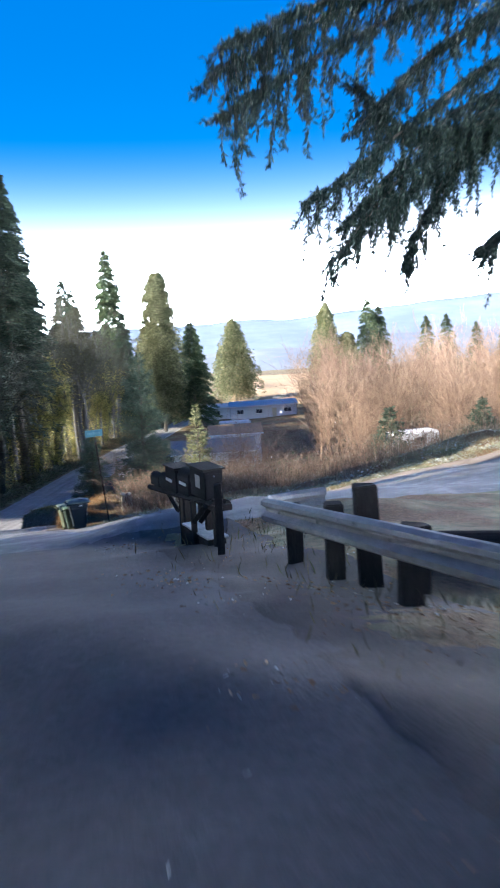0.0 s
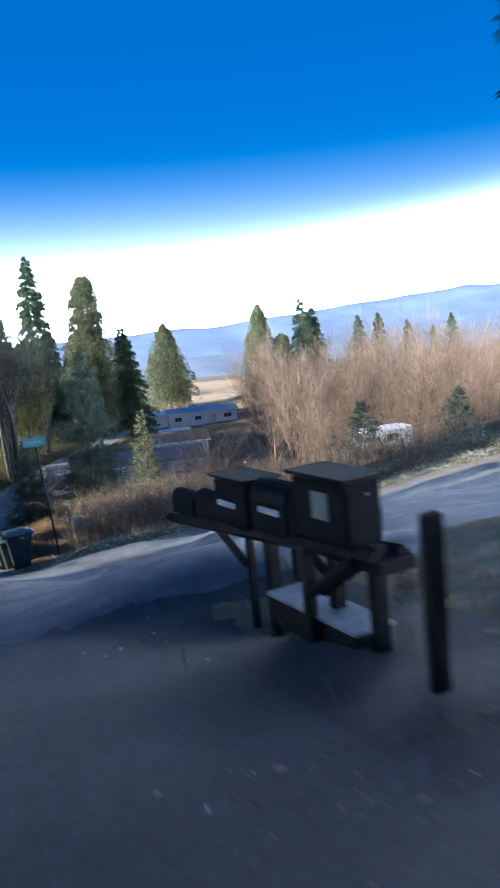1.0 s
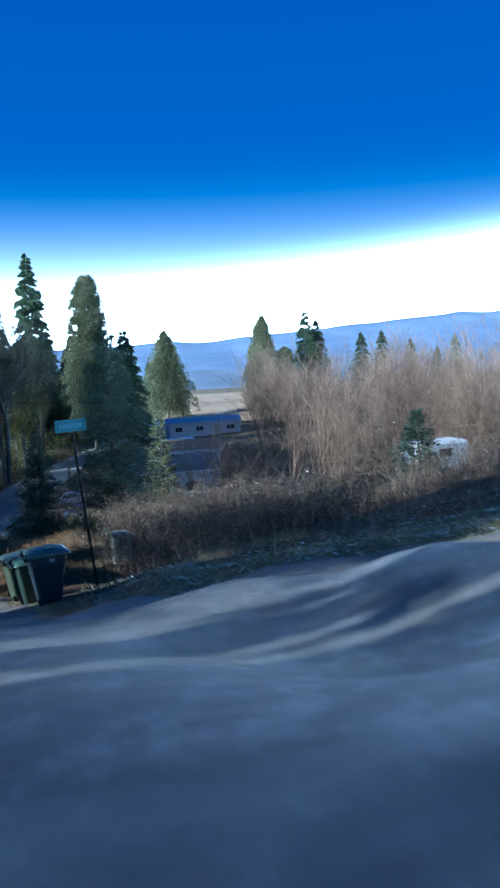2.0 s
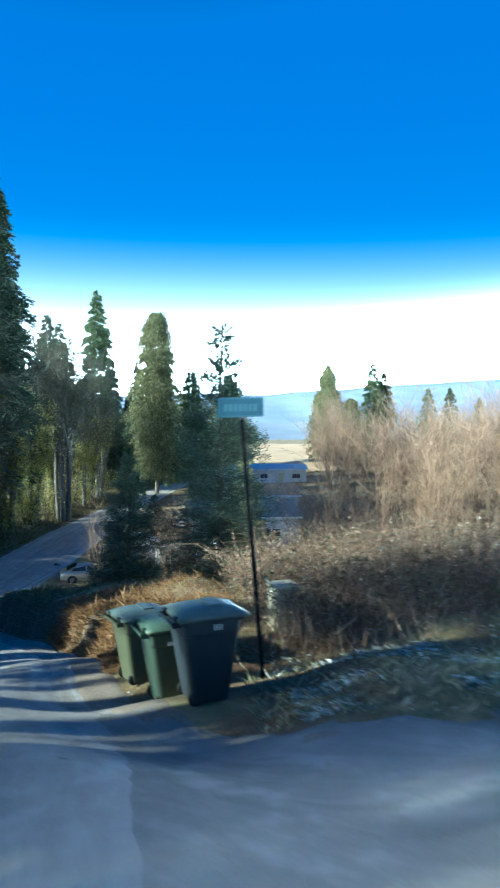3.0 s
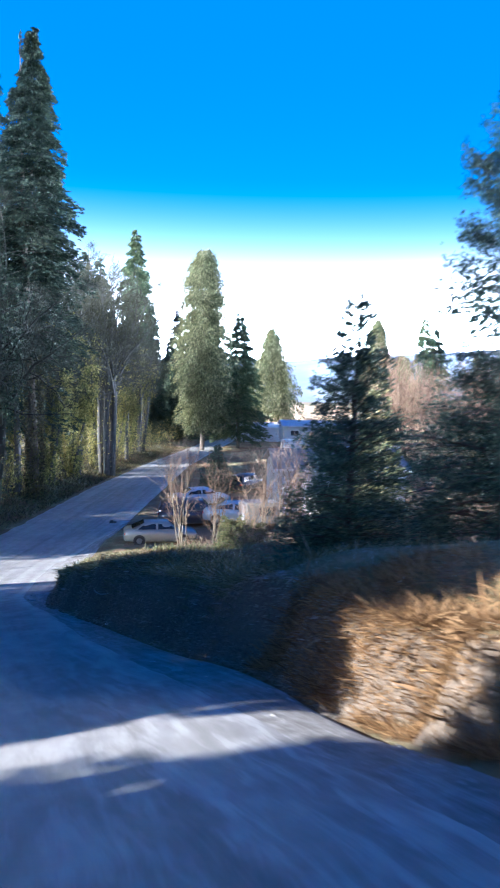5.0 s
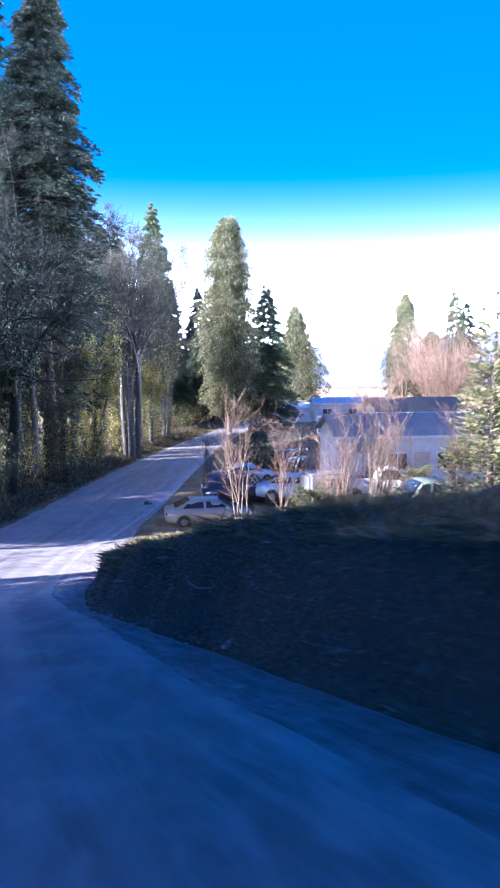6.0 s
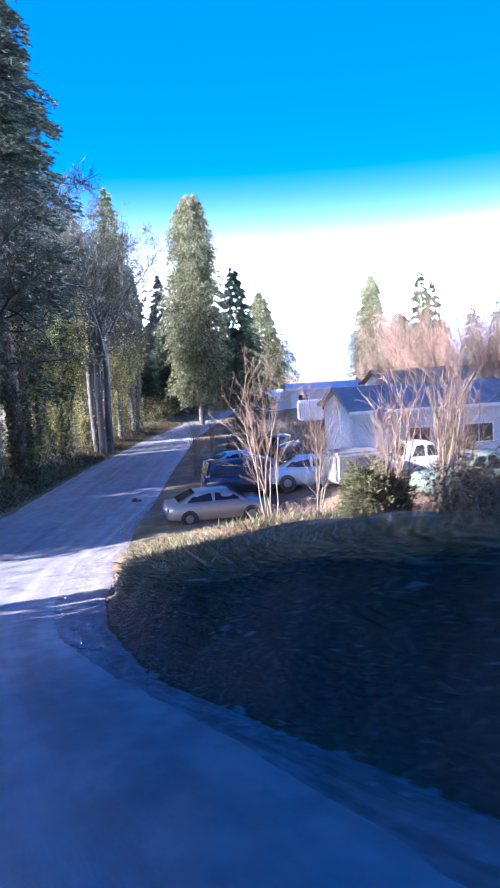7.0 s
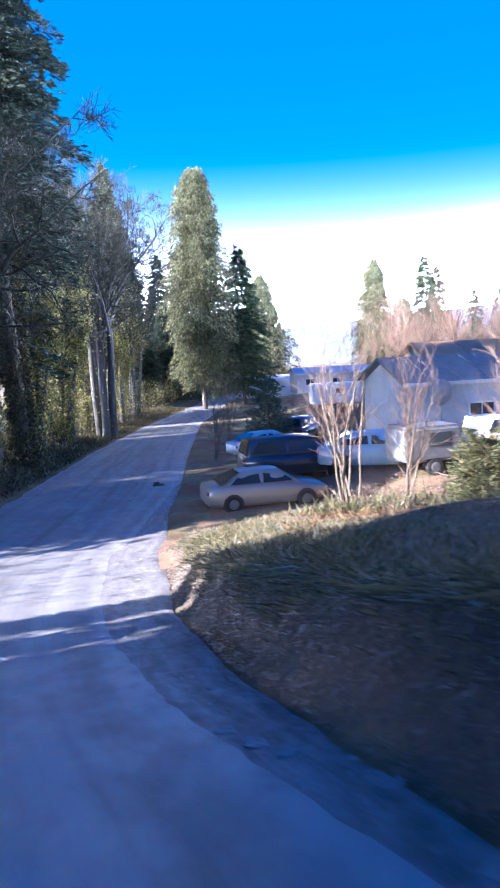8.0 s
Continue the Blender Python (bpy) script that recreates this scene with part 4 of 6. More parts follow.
# longer green grass hanging over the lip of the lower bank
n = 42000
y = r.uniform(36, 62, n)
e = 0.3 + r.gamma(2.2, 0.55, n)
x = np.interp(y, RIGHT[:, 1], RIGHT[:, 0]) + e
lip = np.exp(-((e - 0.8) / 0.5) ** 2)
flow = np.stack([-0.7 * lip + 0.25 * r.normal(0, 1, n), 0.3 * r.normal(0, 1, n), -0.8 * lip], 1)
L = r.gamma(3.0, 0.03, n) * (1 + 0.8 * lip)
blades(n, x, y, L, 0.004 + L * 0.022, r, 0.6, 0.9, M_LIPGRASS, "lip_grass", "olive and straw grass hanging over the lower bank", flow, 0.02)
# long orange tussocks on the mounds by the bins
n = 78000
y = r.uniform(25.4, 35, n)
e = 0.06 + r.gamma(1.7, 0.52, n)
x = np.interp(y, RIGHT[:, 1], RIGHT[:, 0]) + e
k = wave(x, y, 2.6, 5.0) > -0.7
x, y, e = x[k], y[k], e[k]
n = len(x)
L = r.gamma(3.0, 0.034, n) * (0.7 + 0.5 * (wave(x, y, 3.4, 2.0) > 0))
flow = np.stack([-0.5 + 0.3 * r.normal(0, 1, n), 0.25 * r.normal(0, 1, n), r.uniform(-1.0, 0.1, n)], 1)
blades(n, x, y, L, 0.003 + L * 0.015, r, 0.5, 0.8, M_TUSSOCK, "tussock_grass", "long orange-tan tussock grass on the bank mounds", flow, 0.05)
n = 24000
y = r.uniform(27.8, 32.8, n)
e = r.uniform(-0.15, 1.6, n)
x = np.interp(y, RIGHT[:, 1], RIGHT[:, 0]) + e
L = r.gamma(3.0, 0.045, n)
flow = np.stack([-0.3 + 0.4 * r.normal(0, 1, n), -0.3 + 0.4 * r.normal(0, 1, n), r.uniform(-0.7, 0.2, n)], 1)
k = land(x, y) - base(x, y) > 0.12
blades(int(k.sum()), x[k], y[k], L[k], 0.004 + L[k] * 0.03, r, 0.6, 0.7, M_TUSSOCK, "gully_grass", "tan grass hanging down the sides of the washed-out gully", flow[k], 0.07)
# dry bracken and green weeds at the edge of the lot
n = 9000
y = r.uniform(56.5, 62.5, n)
x = r.uniform(-13.5, -3.5, n)
k = wave(x, y, 1.3, 6.0) > 0.05
x, y = x[k], y[k]
n = len(x)
L = r.gamma(3.0, 0.05, n)
blades(n, x, y, L, 0.004 + L * 0.03, r, 0.9, 0.6, M_TUSSOCK, "dry_bracken", "rust-orange dead bracken along the edge of the lot")
n = 2600
x, y = r.normal(-10.4, 0.9, n), r.normal(62.2, 0.35, n)
L = r.gamma(3.0, 0.07, n)
blades(n, x, y, L, 0.004 + L * 0.05, r, 0.5, 0.9, M_BUSH, "green_weeds", "yellow-green weeds round the shrub stems")
# verge beyond the junction and beside the driveway
n = 34000
x = r.uniform(-4.5, 26, n)
y = np.interp(x, VERGE[:, 0], VERGE[:, 1]) + r.gamma(1.5, 1.3, n) - 0.1
L = r.gamma(3.0, 0.035, n)
blades(n, x, y, L, 0.003 + L * 0.03, r, 0.8, 0.7, M_FROSTGRASS, "verge_grass", "frosted tan grass along the verge")
n = 900
y = r.uniform(-9, 9, n)
x = np.interp(y, [-9, -0.6, 4, 9], [4.4, 2.5, 1.2, 0.3]) + r.normal(0.35, 0.75, n)
k = x > np.interp(y, DRIVE[:, 1], DRIVE[:, 0]) + 2.35
x, y = x[k], y[k]
n = len(x)
L = r.uniform(0.06, 0.26, n)
blades(n, x, y, L, L * 0.03, r, 0.45, 1.0, M_UNDER, "rail_grass", "thin dead grass around the guard rail posts")
# dead stems and roots hanging over the bank's face
n = 40000
y = 33 + 30 * r.random(n) ** 1.4
e = r.uniform(0.05, 1.0, n)
x = np.interp(y, RIGHT[:, 1], RIGHT[:, 0]) + e
L = r.gamma(3.0, 0.019, n)
flow = np.stack([-0.7 + 0.4 * r.normal(0, 1, n), 0.45 * r.normal(0, 1, n), r.uniform(-1.6, -0.2, n)], 1)
blades(n, x, y, L, 0.004 + L * r.uniform(0.01, 0.09, n), r, 0.9, 0.5, M_STEM, "bank_stems", "dead stems, leaves and roots on the steep earth bank", flow, 0.01)
# frost on the low litter behind the verge
n = 30000
x = -4 + 26 * r.random(n) ** 1.6
y = np.interp(x, VERGE[:, 0], VERGE[:, 1]) + 0.1 + r.gamma(1.6, 1.1, n)
k = wave(x, y, 2.2, 2.0) + 0.5 * wave(x, y, 5.0, 1.0) > -0.05
x, y = x[k], y[k]
n = len(x)
L = r.uniform(0.04, 0.15, n)
blades(n, x, y, L, L * 0.3, r, 1.0, 0.3, M_FROSTLEAF, "frosted_litter", "frosted leaves and weeds behind the verge")
# fallen leaves on shoulders and bank top
n = 9000
side = r.random(n) < 0.45
y = np.where(side, r.uniform(56, 72, n), r.uniform(-8, 9.5, n))
x = np.where(side, np.interp(y, RIGHT[:, 1], RIGHT[:, 0]) + r.uniform(0.2, 9, n), np.interp(y, DRIVE[:, 1], DRIVE[:, 0]) + r.uniform(3.2, 5.6, n))
L = r.uniform(0.03, 0.075, n)
blades(n, x, y, L, L * 0.45, r, 1.0, 0.25, M_LITTER, "leaf_litter", "brown fallen leaves scattered over the soil")
# frosted leaves and crumbs of earth beside the guard rail
n = 7000
y = r.uniform(-8.5, 8.5, n)
x = np.interp(y, EDGE_R[:, 1], EDGE_R[:, 0]) - 1.9 + r.gamma(2.2, 0.55, n) * r.choice([-0.35, 1], n, p=[0.3, 0.7])
L = r.uniform(0.018, 0.06, n)
k = r.random(n) < 0.22
blades(int(k.sum()), x[k], y[k], L[k], L[k] * 0.45, r, 1.0, 0.35, M_FROSTLEAF, "rail_frost", "frosted crumbs of leaf beside the guard rail")
blades(int((~k).sum()), x[~k], y[~k], L[~k], L[~k] * 0.5, r, 1.0, 0.35, M_LITTER, "rail_litter", "brown leaf litter beside the guard rail")
# left roadside: litter and low growth under the wood
n = 26000
y = r.uniform(28, 150, n)
x = np.interp(y, LEFT[:, 1], LEFT[:, 0]) - r.gamma(1.6, 2.2, n) - 0.2
L = r.uniform(0.08, 0.4, n)
blades(n, x, y, L, L * 0.12, r, 0.7, 0.8, M_UNDER, "wood_undergrowth", "brown ferns and litter under the roadside wood")


def bramble(name, n, place, height, label, leaves=7, r=None, cane=0.007, mat=None, stalk=None):
    """Arching canes with leaves: place(n) gives x, y."""
    x, y = place(n)
    z = land(x, y)
    h = height * r.uniform(0.35, 1.15, n) * (1 + 0.45 * wave(x, y, 0.8, 4.0))
    a = r.uniform(0, 2 * np.pi, n)
    reach = h * r.uniform(0.3, 1.1, n)
    k = np.linspace(0, 1, 5)
    P = np.stack([x[:, None] + np.cos(a)[:, None] * reach[:, None] * k, y[:, None] + np.sin(a)[:, None] * reach[:, None] * k,
                  z[:, None] - 0.05 + h[:, None] * (1.9 * k - 1.15 * k * k)], 2)
    P[:, 1:] += r.normal(0, 0.05, (n, 4, 3)) * h[:, None, None]
    segs = [tubes(P[:, i], P[:, i + 1], np.full(n, cane * (1 - 0.2 * i)), np.full(n, cane * (0.8 - 0.2 * i) + 0.001)) for i in range(4)]
    i = np.repeat(np.arange(n), leaves)
    s = r.uniform(0.25, 1, len(i)) * 3.999
    j = s.astype(int)
    p = P[i, j] + (P[i, j + 1] - P[i, j]) * (s - j)[:, None] + r.normal(0, 0.04, (len(i), 3)) * height
    L = r.gamma(2.5, 0.012, len(i)) * (0.55 + 0.4 * height)
    canes = stuff(name, quads_mesh(name, *joined(*segs), stalk or M_CANE), label, "brush")
    leaf_ob = stuff(name + "_leaves", quads_mesh(name + "_leaves", *sprays(p, r.normal(0, 1, (len(i), 3)), L, L * 0.4, r), mat or M_BRAMBLE), "dry leaves on " + label, "brush")
    return canes, leaf_ob


def verge_place(n):
    x = r.uniform(-4.2, 24, n)
    y = np.interp(x, VERGE[:, 0], VERGE[:, 1]) + 2.2 + r.gamma(2.6, 3.2, n)
    k = (x < -1) & (y > 33)
    x[k] += 4
    return x, y


bramble("bramble", 7000, verge_place, 0.8, "brown bramble thicket behind the verge", 10, r, 0.006)
bramble("bramble_low", 3400, lambda n: (r.uniform(-4, 2.5, n) - 0.2, r.uniform(25.5, 38, n)), 1.3, "tangled dry bramble on the bank behind the bins", 13, r)
bramble("lot_brush", 2600, lambda n: (r.uniform(-11.5, 10, n), r.uniform(56, 66, n)), 0.8, "dry weeds at the edge of the lot", 6, r)
bramble("lot_brush_far", 2200, lambda n: (r.uniform(-6, 22, n), r.uniform(84, 130, n)), 2.0, "low brush among the houses", 7, r, 0.015)
bramble("slope_brush", 3600, lambda n: (r.uniform(2, 34, n), r.uniform(32, 75, n)), 2.6, "brown shrubs on the slope below the side road", 9, r, 0.012)
bramble("bank_brush", 1500, lambda n: (r.uniform(-3.5, 4, n), r.uniform(42, 56, n)), 1.8, "brown shrubs behind the spruces", 9, r, 0.012)
# this mound's shade is put in by using the darker fern colours
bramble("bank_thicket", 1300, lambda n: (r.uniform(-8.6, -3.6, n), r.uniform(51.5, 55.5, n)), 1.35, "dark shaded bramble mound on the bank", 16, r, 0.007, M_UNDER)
bramble("wood_shrub", 3000, lambda n: ((lambda yy: (np.interp(yy, LEFT[:, 1], LEFT[:, 0]) - 2.2 - r.gamma(1.6, 3.5, n), yy))(r.uniform(40, 165, n))), 4.2, "evergreen undergrowth in the roadside wood", 20, r, 0.012, M_IVY, M_DARKTWIG)


# upright dead weed stalks among the brambles
n = 3200
x, y = verge_place(n)
k = r.random(n) < 0.35
x[k], y[k] = r.uniform(-4, 2.5, k.sum()), r.uniform(25.5, 37, k.sum())
p = np.stack([x, y, land(x, y)], 1)
h = r.uniform(0.5, 1.5, n)
mid = p + np.stack([r.normal(0, 0.08, n), r.normal(0, 0.08, n), 0.55 * h], 1)
tip = mid + np.stack([r.normal(0, 0.14, n), r.normal(0, 0.14, n), 0.45 * h], 1)
stuff("weed_stalks", quads_mesh("weed_stalks", *joined(tubes(p, mid, np.full(n, 0.009), np.full(n, 0.007)), tubes(mid, tip, np.full(n, 0.007), np.full(n, 0.003))), M_CANE), "pale upright dead weed stalks among the brambles", "brush")


def stones(n, place, size, name, label):
    """Small broken stones lying on the ground, each an uneven lump."""
    base_v = np.array([(1, 0, 0), (0.3, 0.9, 0), (-0.8, 0.6, 0), (-0.8, -0.6, 0), (0.3, -0.9, 0), (0.1, 0.1, 0.8), (0, 0, -0.5)], float)
    f = np.array([(0, 1, 5), (1, 2, 5), (2, 3, 5), (3, 4, 5), (4, 0, 5), (1, 0, 6), (2, 1, 6), (3, 2, 6), (4, 3, 6), (0, 4, 6)])
    x, y = place(n)
    z = land(x, y)
    s = size * r.gamma(2.0, 0.5, n)
    a = r.uniform(0, 6.28, n)
    V = base_v[None] * r.uniform(0.6, 1.3, (n, 7, 3)) * s[:, None, None]
    V[..., 2] *= 0.6
    V = np.stack([V[..., 0] * np.cos(a)[:, None] - V[..., 1] * np.sin(a)[:, None] + x[:, None], V[..., 0] * np.sin(a)[:, None] + V[..., 1] * np.cos(a)[:, None] + y[:, None], V[..., 2] + z[:, None]], 2)
    return stuff(name, quads_mesh(name, V.reshape(-1, 3), (f[None] + (np.arange(n) * 7)[:, None, None]).reshape(-1, 3), M_ROCK), label, "stones")


def shoulder_place(n):
    y = r.uniform(25, 62, n)
    f = r.random(n) ** 1.2 * 0.85
    return np.interp(y, PAVE[:, 1], PAVE[:, 0]) * (1 - f) + np.interp(y, RIGHT[:, 1], RIGHT[:, 0]) * f, y


stones(2200, shoulder_place, 0.018, "shoulder_stones", "broken pale stones on the gravel shoulder")
stones(420, shoulder_place, 0.026, "shoulder_rocks", "larger broken stones along the foot of the bank")
stones(120, lambda n: ((lambda yy: (np.interp(yy, RIGHT[:, 1], RIGHT[:, 0]) + r.uniform(0.2, 1.3, n), yy))(r.uniform(34, 60, n))), 0.02, "bank_stones", "small stones in the earth bank")
stones(220, lambda n: (r.uniform(-7.5, -3, n), r.uniform(24.5, 29, n) - 0.4), 0.014, "edge_stones", "gravel near the bins")


def flat_stone(seed):
    r = np.random.default_rng(seed)
    def lump(bm):
        bmesh.ops.create_icosphere(bm, subdivisions=2, radius=1)
        for v in bm.verts:
            s = 1 + r.normal(0, 0.10)
            v.co = (v.co.x * 0.085 * s, v.co.y * 0.055 * s, 0.03 * max(-0.3, min(0.6, v.co.z)) * s * 1.6)
    return lump


stone = thing("stone", "flat grey stone lying on the gravel shoulder", "stone", (-15.03, 48.25, ground_at(-15.03, 48.25) + 0.02), 20, "shoulder stones")
part("slab", solid("slab", M_ROCK, flat_stone(3)), stone)
for x, y, k, a in ((-15.02, 47.75, 0.8, 60), (-15.36, 48.86, 1.0, -20), (-15.41, 50.2, 0.8, 100), (-15.2, 48.5, 1.2, 140), (-15.13, 49.8, 0.6, 10), (-14.6, 47.6, 0.9, 40), (-15.45, 50.9, 0.9, 75), (-14.2, 46.0, 0.8, 30), (-13.5, 44.2, 0.7, 110)):
    put(stone, x, y, k, a, None, -0.01)

# the wood along the left side of the road; a sparser fir fills its unseen depth and is copied out of view to cast shade
back_fir = conifer("fir_tree", "dark fir of the roadside wood, mostly out of view, added for shade", spot(-60, 70), 31, 5.8, 24, "fir", group="wood firs", n_limb=200, per=55, leaf=0.95, clear=0.06, mat=M_WOODFIR)
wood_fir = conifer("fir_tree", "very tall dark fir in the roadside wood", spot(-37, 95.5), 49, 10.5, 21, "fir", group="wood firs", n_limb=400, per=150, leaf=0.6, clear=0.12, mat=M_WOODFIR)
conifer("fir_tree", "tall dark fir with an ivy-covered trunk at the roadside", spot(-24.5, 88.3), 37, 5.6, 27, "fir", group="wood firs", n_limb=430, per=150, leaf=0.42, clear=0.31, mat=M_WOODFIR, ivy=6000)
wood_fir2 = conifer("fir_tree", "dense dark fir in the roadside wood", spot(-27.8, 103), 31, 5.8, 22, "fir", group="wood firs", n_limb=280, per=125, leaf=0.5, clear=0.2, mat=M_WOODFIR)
wood_bare = bare_tree("alder_tree", "tall bare alder with ivy on its trunk by the road", spot(-23.4, 116), 27, 31, group="wood alders", grow=broad_parts, lead=4, side=11, reach=0.19, fine=0.019, r_base=0.36, ivy=9000, ivy_top=0.7, twig=M_GREYTWIG)
wood_bare2 = bare_tree("maple_tree", "bare maple with several mossy trunks by the road", spot(-23.6, 120), 25, 33, group="wood alders", grow=broad_parts, stems=3, lead=3, side=9, fan=0.05, reach=0.21, fine=0.019, r_base=0.34, ivy=9000, ivy_top=0.7, twig=M_GREYTWIG)
bare_tree("maple_tree", "cluster of thick dark mossy maple trunks by the road", spot(-21.9, 111.6), 23.5, 36, group="wood alders", grow=broad_parts, stems=5, lead=4, side=9, fan=0.045, reach=0.36, fork=0.45, fine=0.02, r_base=0.40, ivy=3500, ivy_top=0.6, bark=M_OLDBARK, twig=M_GREYTWIG)
bare_tree("maple_tree", "big bare maple spreading its branches over the road", spot(-26.0, 79.5), 23, 38, group="wood alders", grow=broad_parts, stems=2, lead=5, side=12, fan=0.12, reach=0.27, fork=0.3, wig=0.24, fine=0.018, r_base=0.42, ivy=12000, ivy_top=1.2, bark=M_DARKTWIG, twig=M_DARKTWIG, leaves=M_WOODFIR)
ivy_tree = bare_tree("ivy_clad_alder", "bare alder thickly clad in sunlit yellow-green ivy", spot(-27.6, 113.5), 17, 39, group="ivy alders", grow=broad_parts, stems=3, lead=3, side=6, fan=0.22, reach=0.2, fork=0.45, r_base=0.2, ivy=22000, ivy_top=1.25, twig=M_GREYTWIG)
for x, y, k, a in ((-24.8, 104.8, 0.95, 70), (-23.9, 117, 0.85, 150), (-23.0, 125, 0.8, 220), (-30, 98, 1.1, 300), (-22.2, 134, 0.7, 20), (-25.6, 97, 0.9, 110), (-29.5, 84.5, 0.9, 200)):
    put(ivy_tree, x, y, k, a)
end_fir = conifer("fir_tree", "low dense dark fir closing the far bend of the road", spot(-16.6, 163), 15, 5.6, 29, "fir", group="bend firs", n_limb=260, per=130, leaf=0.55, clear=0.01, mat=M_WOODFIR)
for x, y, k in ((-20.4, 158, 0.85), (-12.9, 168, 0.8), (-23.5, 152, 0.7)):
    put(end_fir, x, y, k, 90 * k)
# the one at (-43, 83) is added to keep sun off the roadside fir
FIRS = ((wood_fir, -17.5, 180, 0.5, 77), (wood_fir2, -18.5, 172, 0.6, 45), (wood_fir, -31, 93, 0.85, 10), (wood_fir2, -26.5, 136, 0.9, 200), (wood_fir2, -31, 150, 1.0, 10), (wood_fir2, -32, 126, 1.05, 130),
        (wood_fir2, -22, 170, 0.8, 30), (wood_fir2, -14, 185, 0.75, 70), (wood_fir, -43, 83, 1.05, 33), (wood_fir, -38, 70, 0.75, 300), (wood_fir2, -40, 84, 1.1, 20), (wood_fir2, -30, 92, 1.0, 15))
# firs mostly out of view, added to block the low sun
SHADE_FIRS = ((-30, 11.4, 0.38), (-47, 60, 1.0), (-31, 47, 0.75), (-28, 39, 0.75), (-29, 43.3, 0.6), (-28, 31, 0.7), (-26.5, 28.6, 0.42), (-27, 32.4, 0.46), (-27, 36, 0.5), (-36, 38, 0.8),
           (-30, 63.6, 0.6), (-29, 66, 0.65), (-30, 68.6, 0.65), 
           (-22, 2, 0.8), (-26, -5, 0.9), (-20, -9, 0.85), (-22, -18, 0.9), (-33, -4, 1.0), (-17, -24, 0.9), (-16, 1, 0.55), (-14, -16, 0.7), (-39, 67, 0.8), (-40, 78, 0.8), (-29, 162, 0.7), (-17.2, 162, 0.45), (-15, 170, 0.45), (-24, -8.5, 0.8))
# the last one stands out of view, added for a thin shadow stripe
BARES = ((wood_bare, -26.5, 109, 0.9, 50), (wood_bare2, -25.6, 98, 0.95, 120), (wood_bare, -21.6, 128, 0.85, 170), (wood_bare2, -20.8, 138, 0.8, 10), (wood_bare2, -30, 132, 1.0, 300),
         (wood_bare, -34, 112, 1.0, 333), (wood_bare2, -21.8, 150, 0.75, 40), (wood_bare, -28.5, 76, 1.1, 80), (wood_bare2, -26.5, 90, 1.0, 180), (wood_bare, -27, 124, 1.0, 5), (wood_bare2, -24.6, 107, 0.9, 60), (wood_bare2, -20, 13.2, 0.5, 90))
for src, x, y, k, a in FIRS + BARES:
    put(src, x, y, k, a)
# unseen slender firs added in a row; the gaps between them let stripes of sun onto the road
for y, k, kz in ((5.5, 0.4, 0.85), (7.6, 0.2, 0.85), (9.6, 0.2, 0.85), (14.5, 0.40, 0.85), (16.8, 0.13, 0.85), (18.95, 0.13, 0.4), (20.12, 0.05, 0.3), (21.1, 0.2, 0.30), (22.6, 0.4, 0.175), (25.2, 0.45, 0.205), (26.0, 0.45, 0.20), (29.75, 0.26, 0.5), (30.5, 0.42, 0.5), (34.2, 0.42, 0.5)):
    put(back_fir, -20 - 0.02 * y, y, k, 40 * y, kz)
# an unseen tall fir with a clear trunk further back, added to shade the verge brush
conifer("fir_tree", "tall unseen fir with a long clear trunk, added for shade", spot(-29, 13.8), 30, 4.6, 25, "fir", group="wood firs", n_limb=150, per=50, leaf=0.9, clear=0.36, mat=M_WOODFIR)
# unseen low firs between them, added to keep sun flecks off the bank
for y in (34.6, 36.8, 39.0, 41.2, 43.4, 45.6, 47.6):
    put(back_fir, -24.4, y, 0.46, 31 * y, 0.27)
# a few unseen ones to break the sun on the lower road into stripes
for y, k in ((49.6, 0.16), (51.6, 0.12), (53.2, 0.14)):
    put(back_fir, -24.8, y, k, 31 * y, 0.28)
for n, (x, y, k) in enumerate(SHADE_FIRS):
    put(back_fir, x, y, k, 67 * n)

# young spruces on the bank
conifer("spruce_tree", "young open spruce with a sparse top on the grassy bank", spot(-4.2, 39.6), 8.9, 2.15, 41, "young", n_limb=250, per=330, leaf=0.10, clear=0.02, taper=0.66)
conifer("spruce_tree", "small dense spruce with a bare leader on the bank", spot(-7.3, 38.8), 4.9, 1.45, 42, "young", n_limb=220, per=230, leaf=0.09, clear=0.02)
conifer("spruce_tree", "bright green young conifer in the brush", spot(-1.9, 61), 8.5, 2.0, 43, "young", n_limb=100, per=70, leaf=0.3, clear=0.02, mat=M_CEDAR)
bush_fir = conifer("spruce_tree", "bushy green conifer among the brown alders", spot(13.0, 49.6), 4.6, 2.0, 44, "young", n_limb=90, per=80, leaf=0.28, clear=0.02, group="bushy conifers")
for x, y, k in ((20.5, 51, 1.0), (24, 47, 0.8), (-9.3, 95, 1.0), (-4.0, 44.5, 0.6)):
    put(bush_fir, x, y, k, 50 * k)
bush = conifer("evergreen_bush", "bright green evergreen bush at the edge of the lot", spot(-8.7, 60.2), 1.6, 1.0, 46, "young", n_limb=110, per=120, leaf=0.13, clear=0.02, taper=0.35, mat=M_BUSH, group="lot bushes")
for x, y, k in ((-7.7, 61.2, 0.8), (-2.4, 69.8, 1.1), (-5.4, 60.5, 0.8), (-1.2, 59.5, 1.0), (-1.6, 64, 0.9)):
    put(bush, x, y, k, 130 * k)

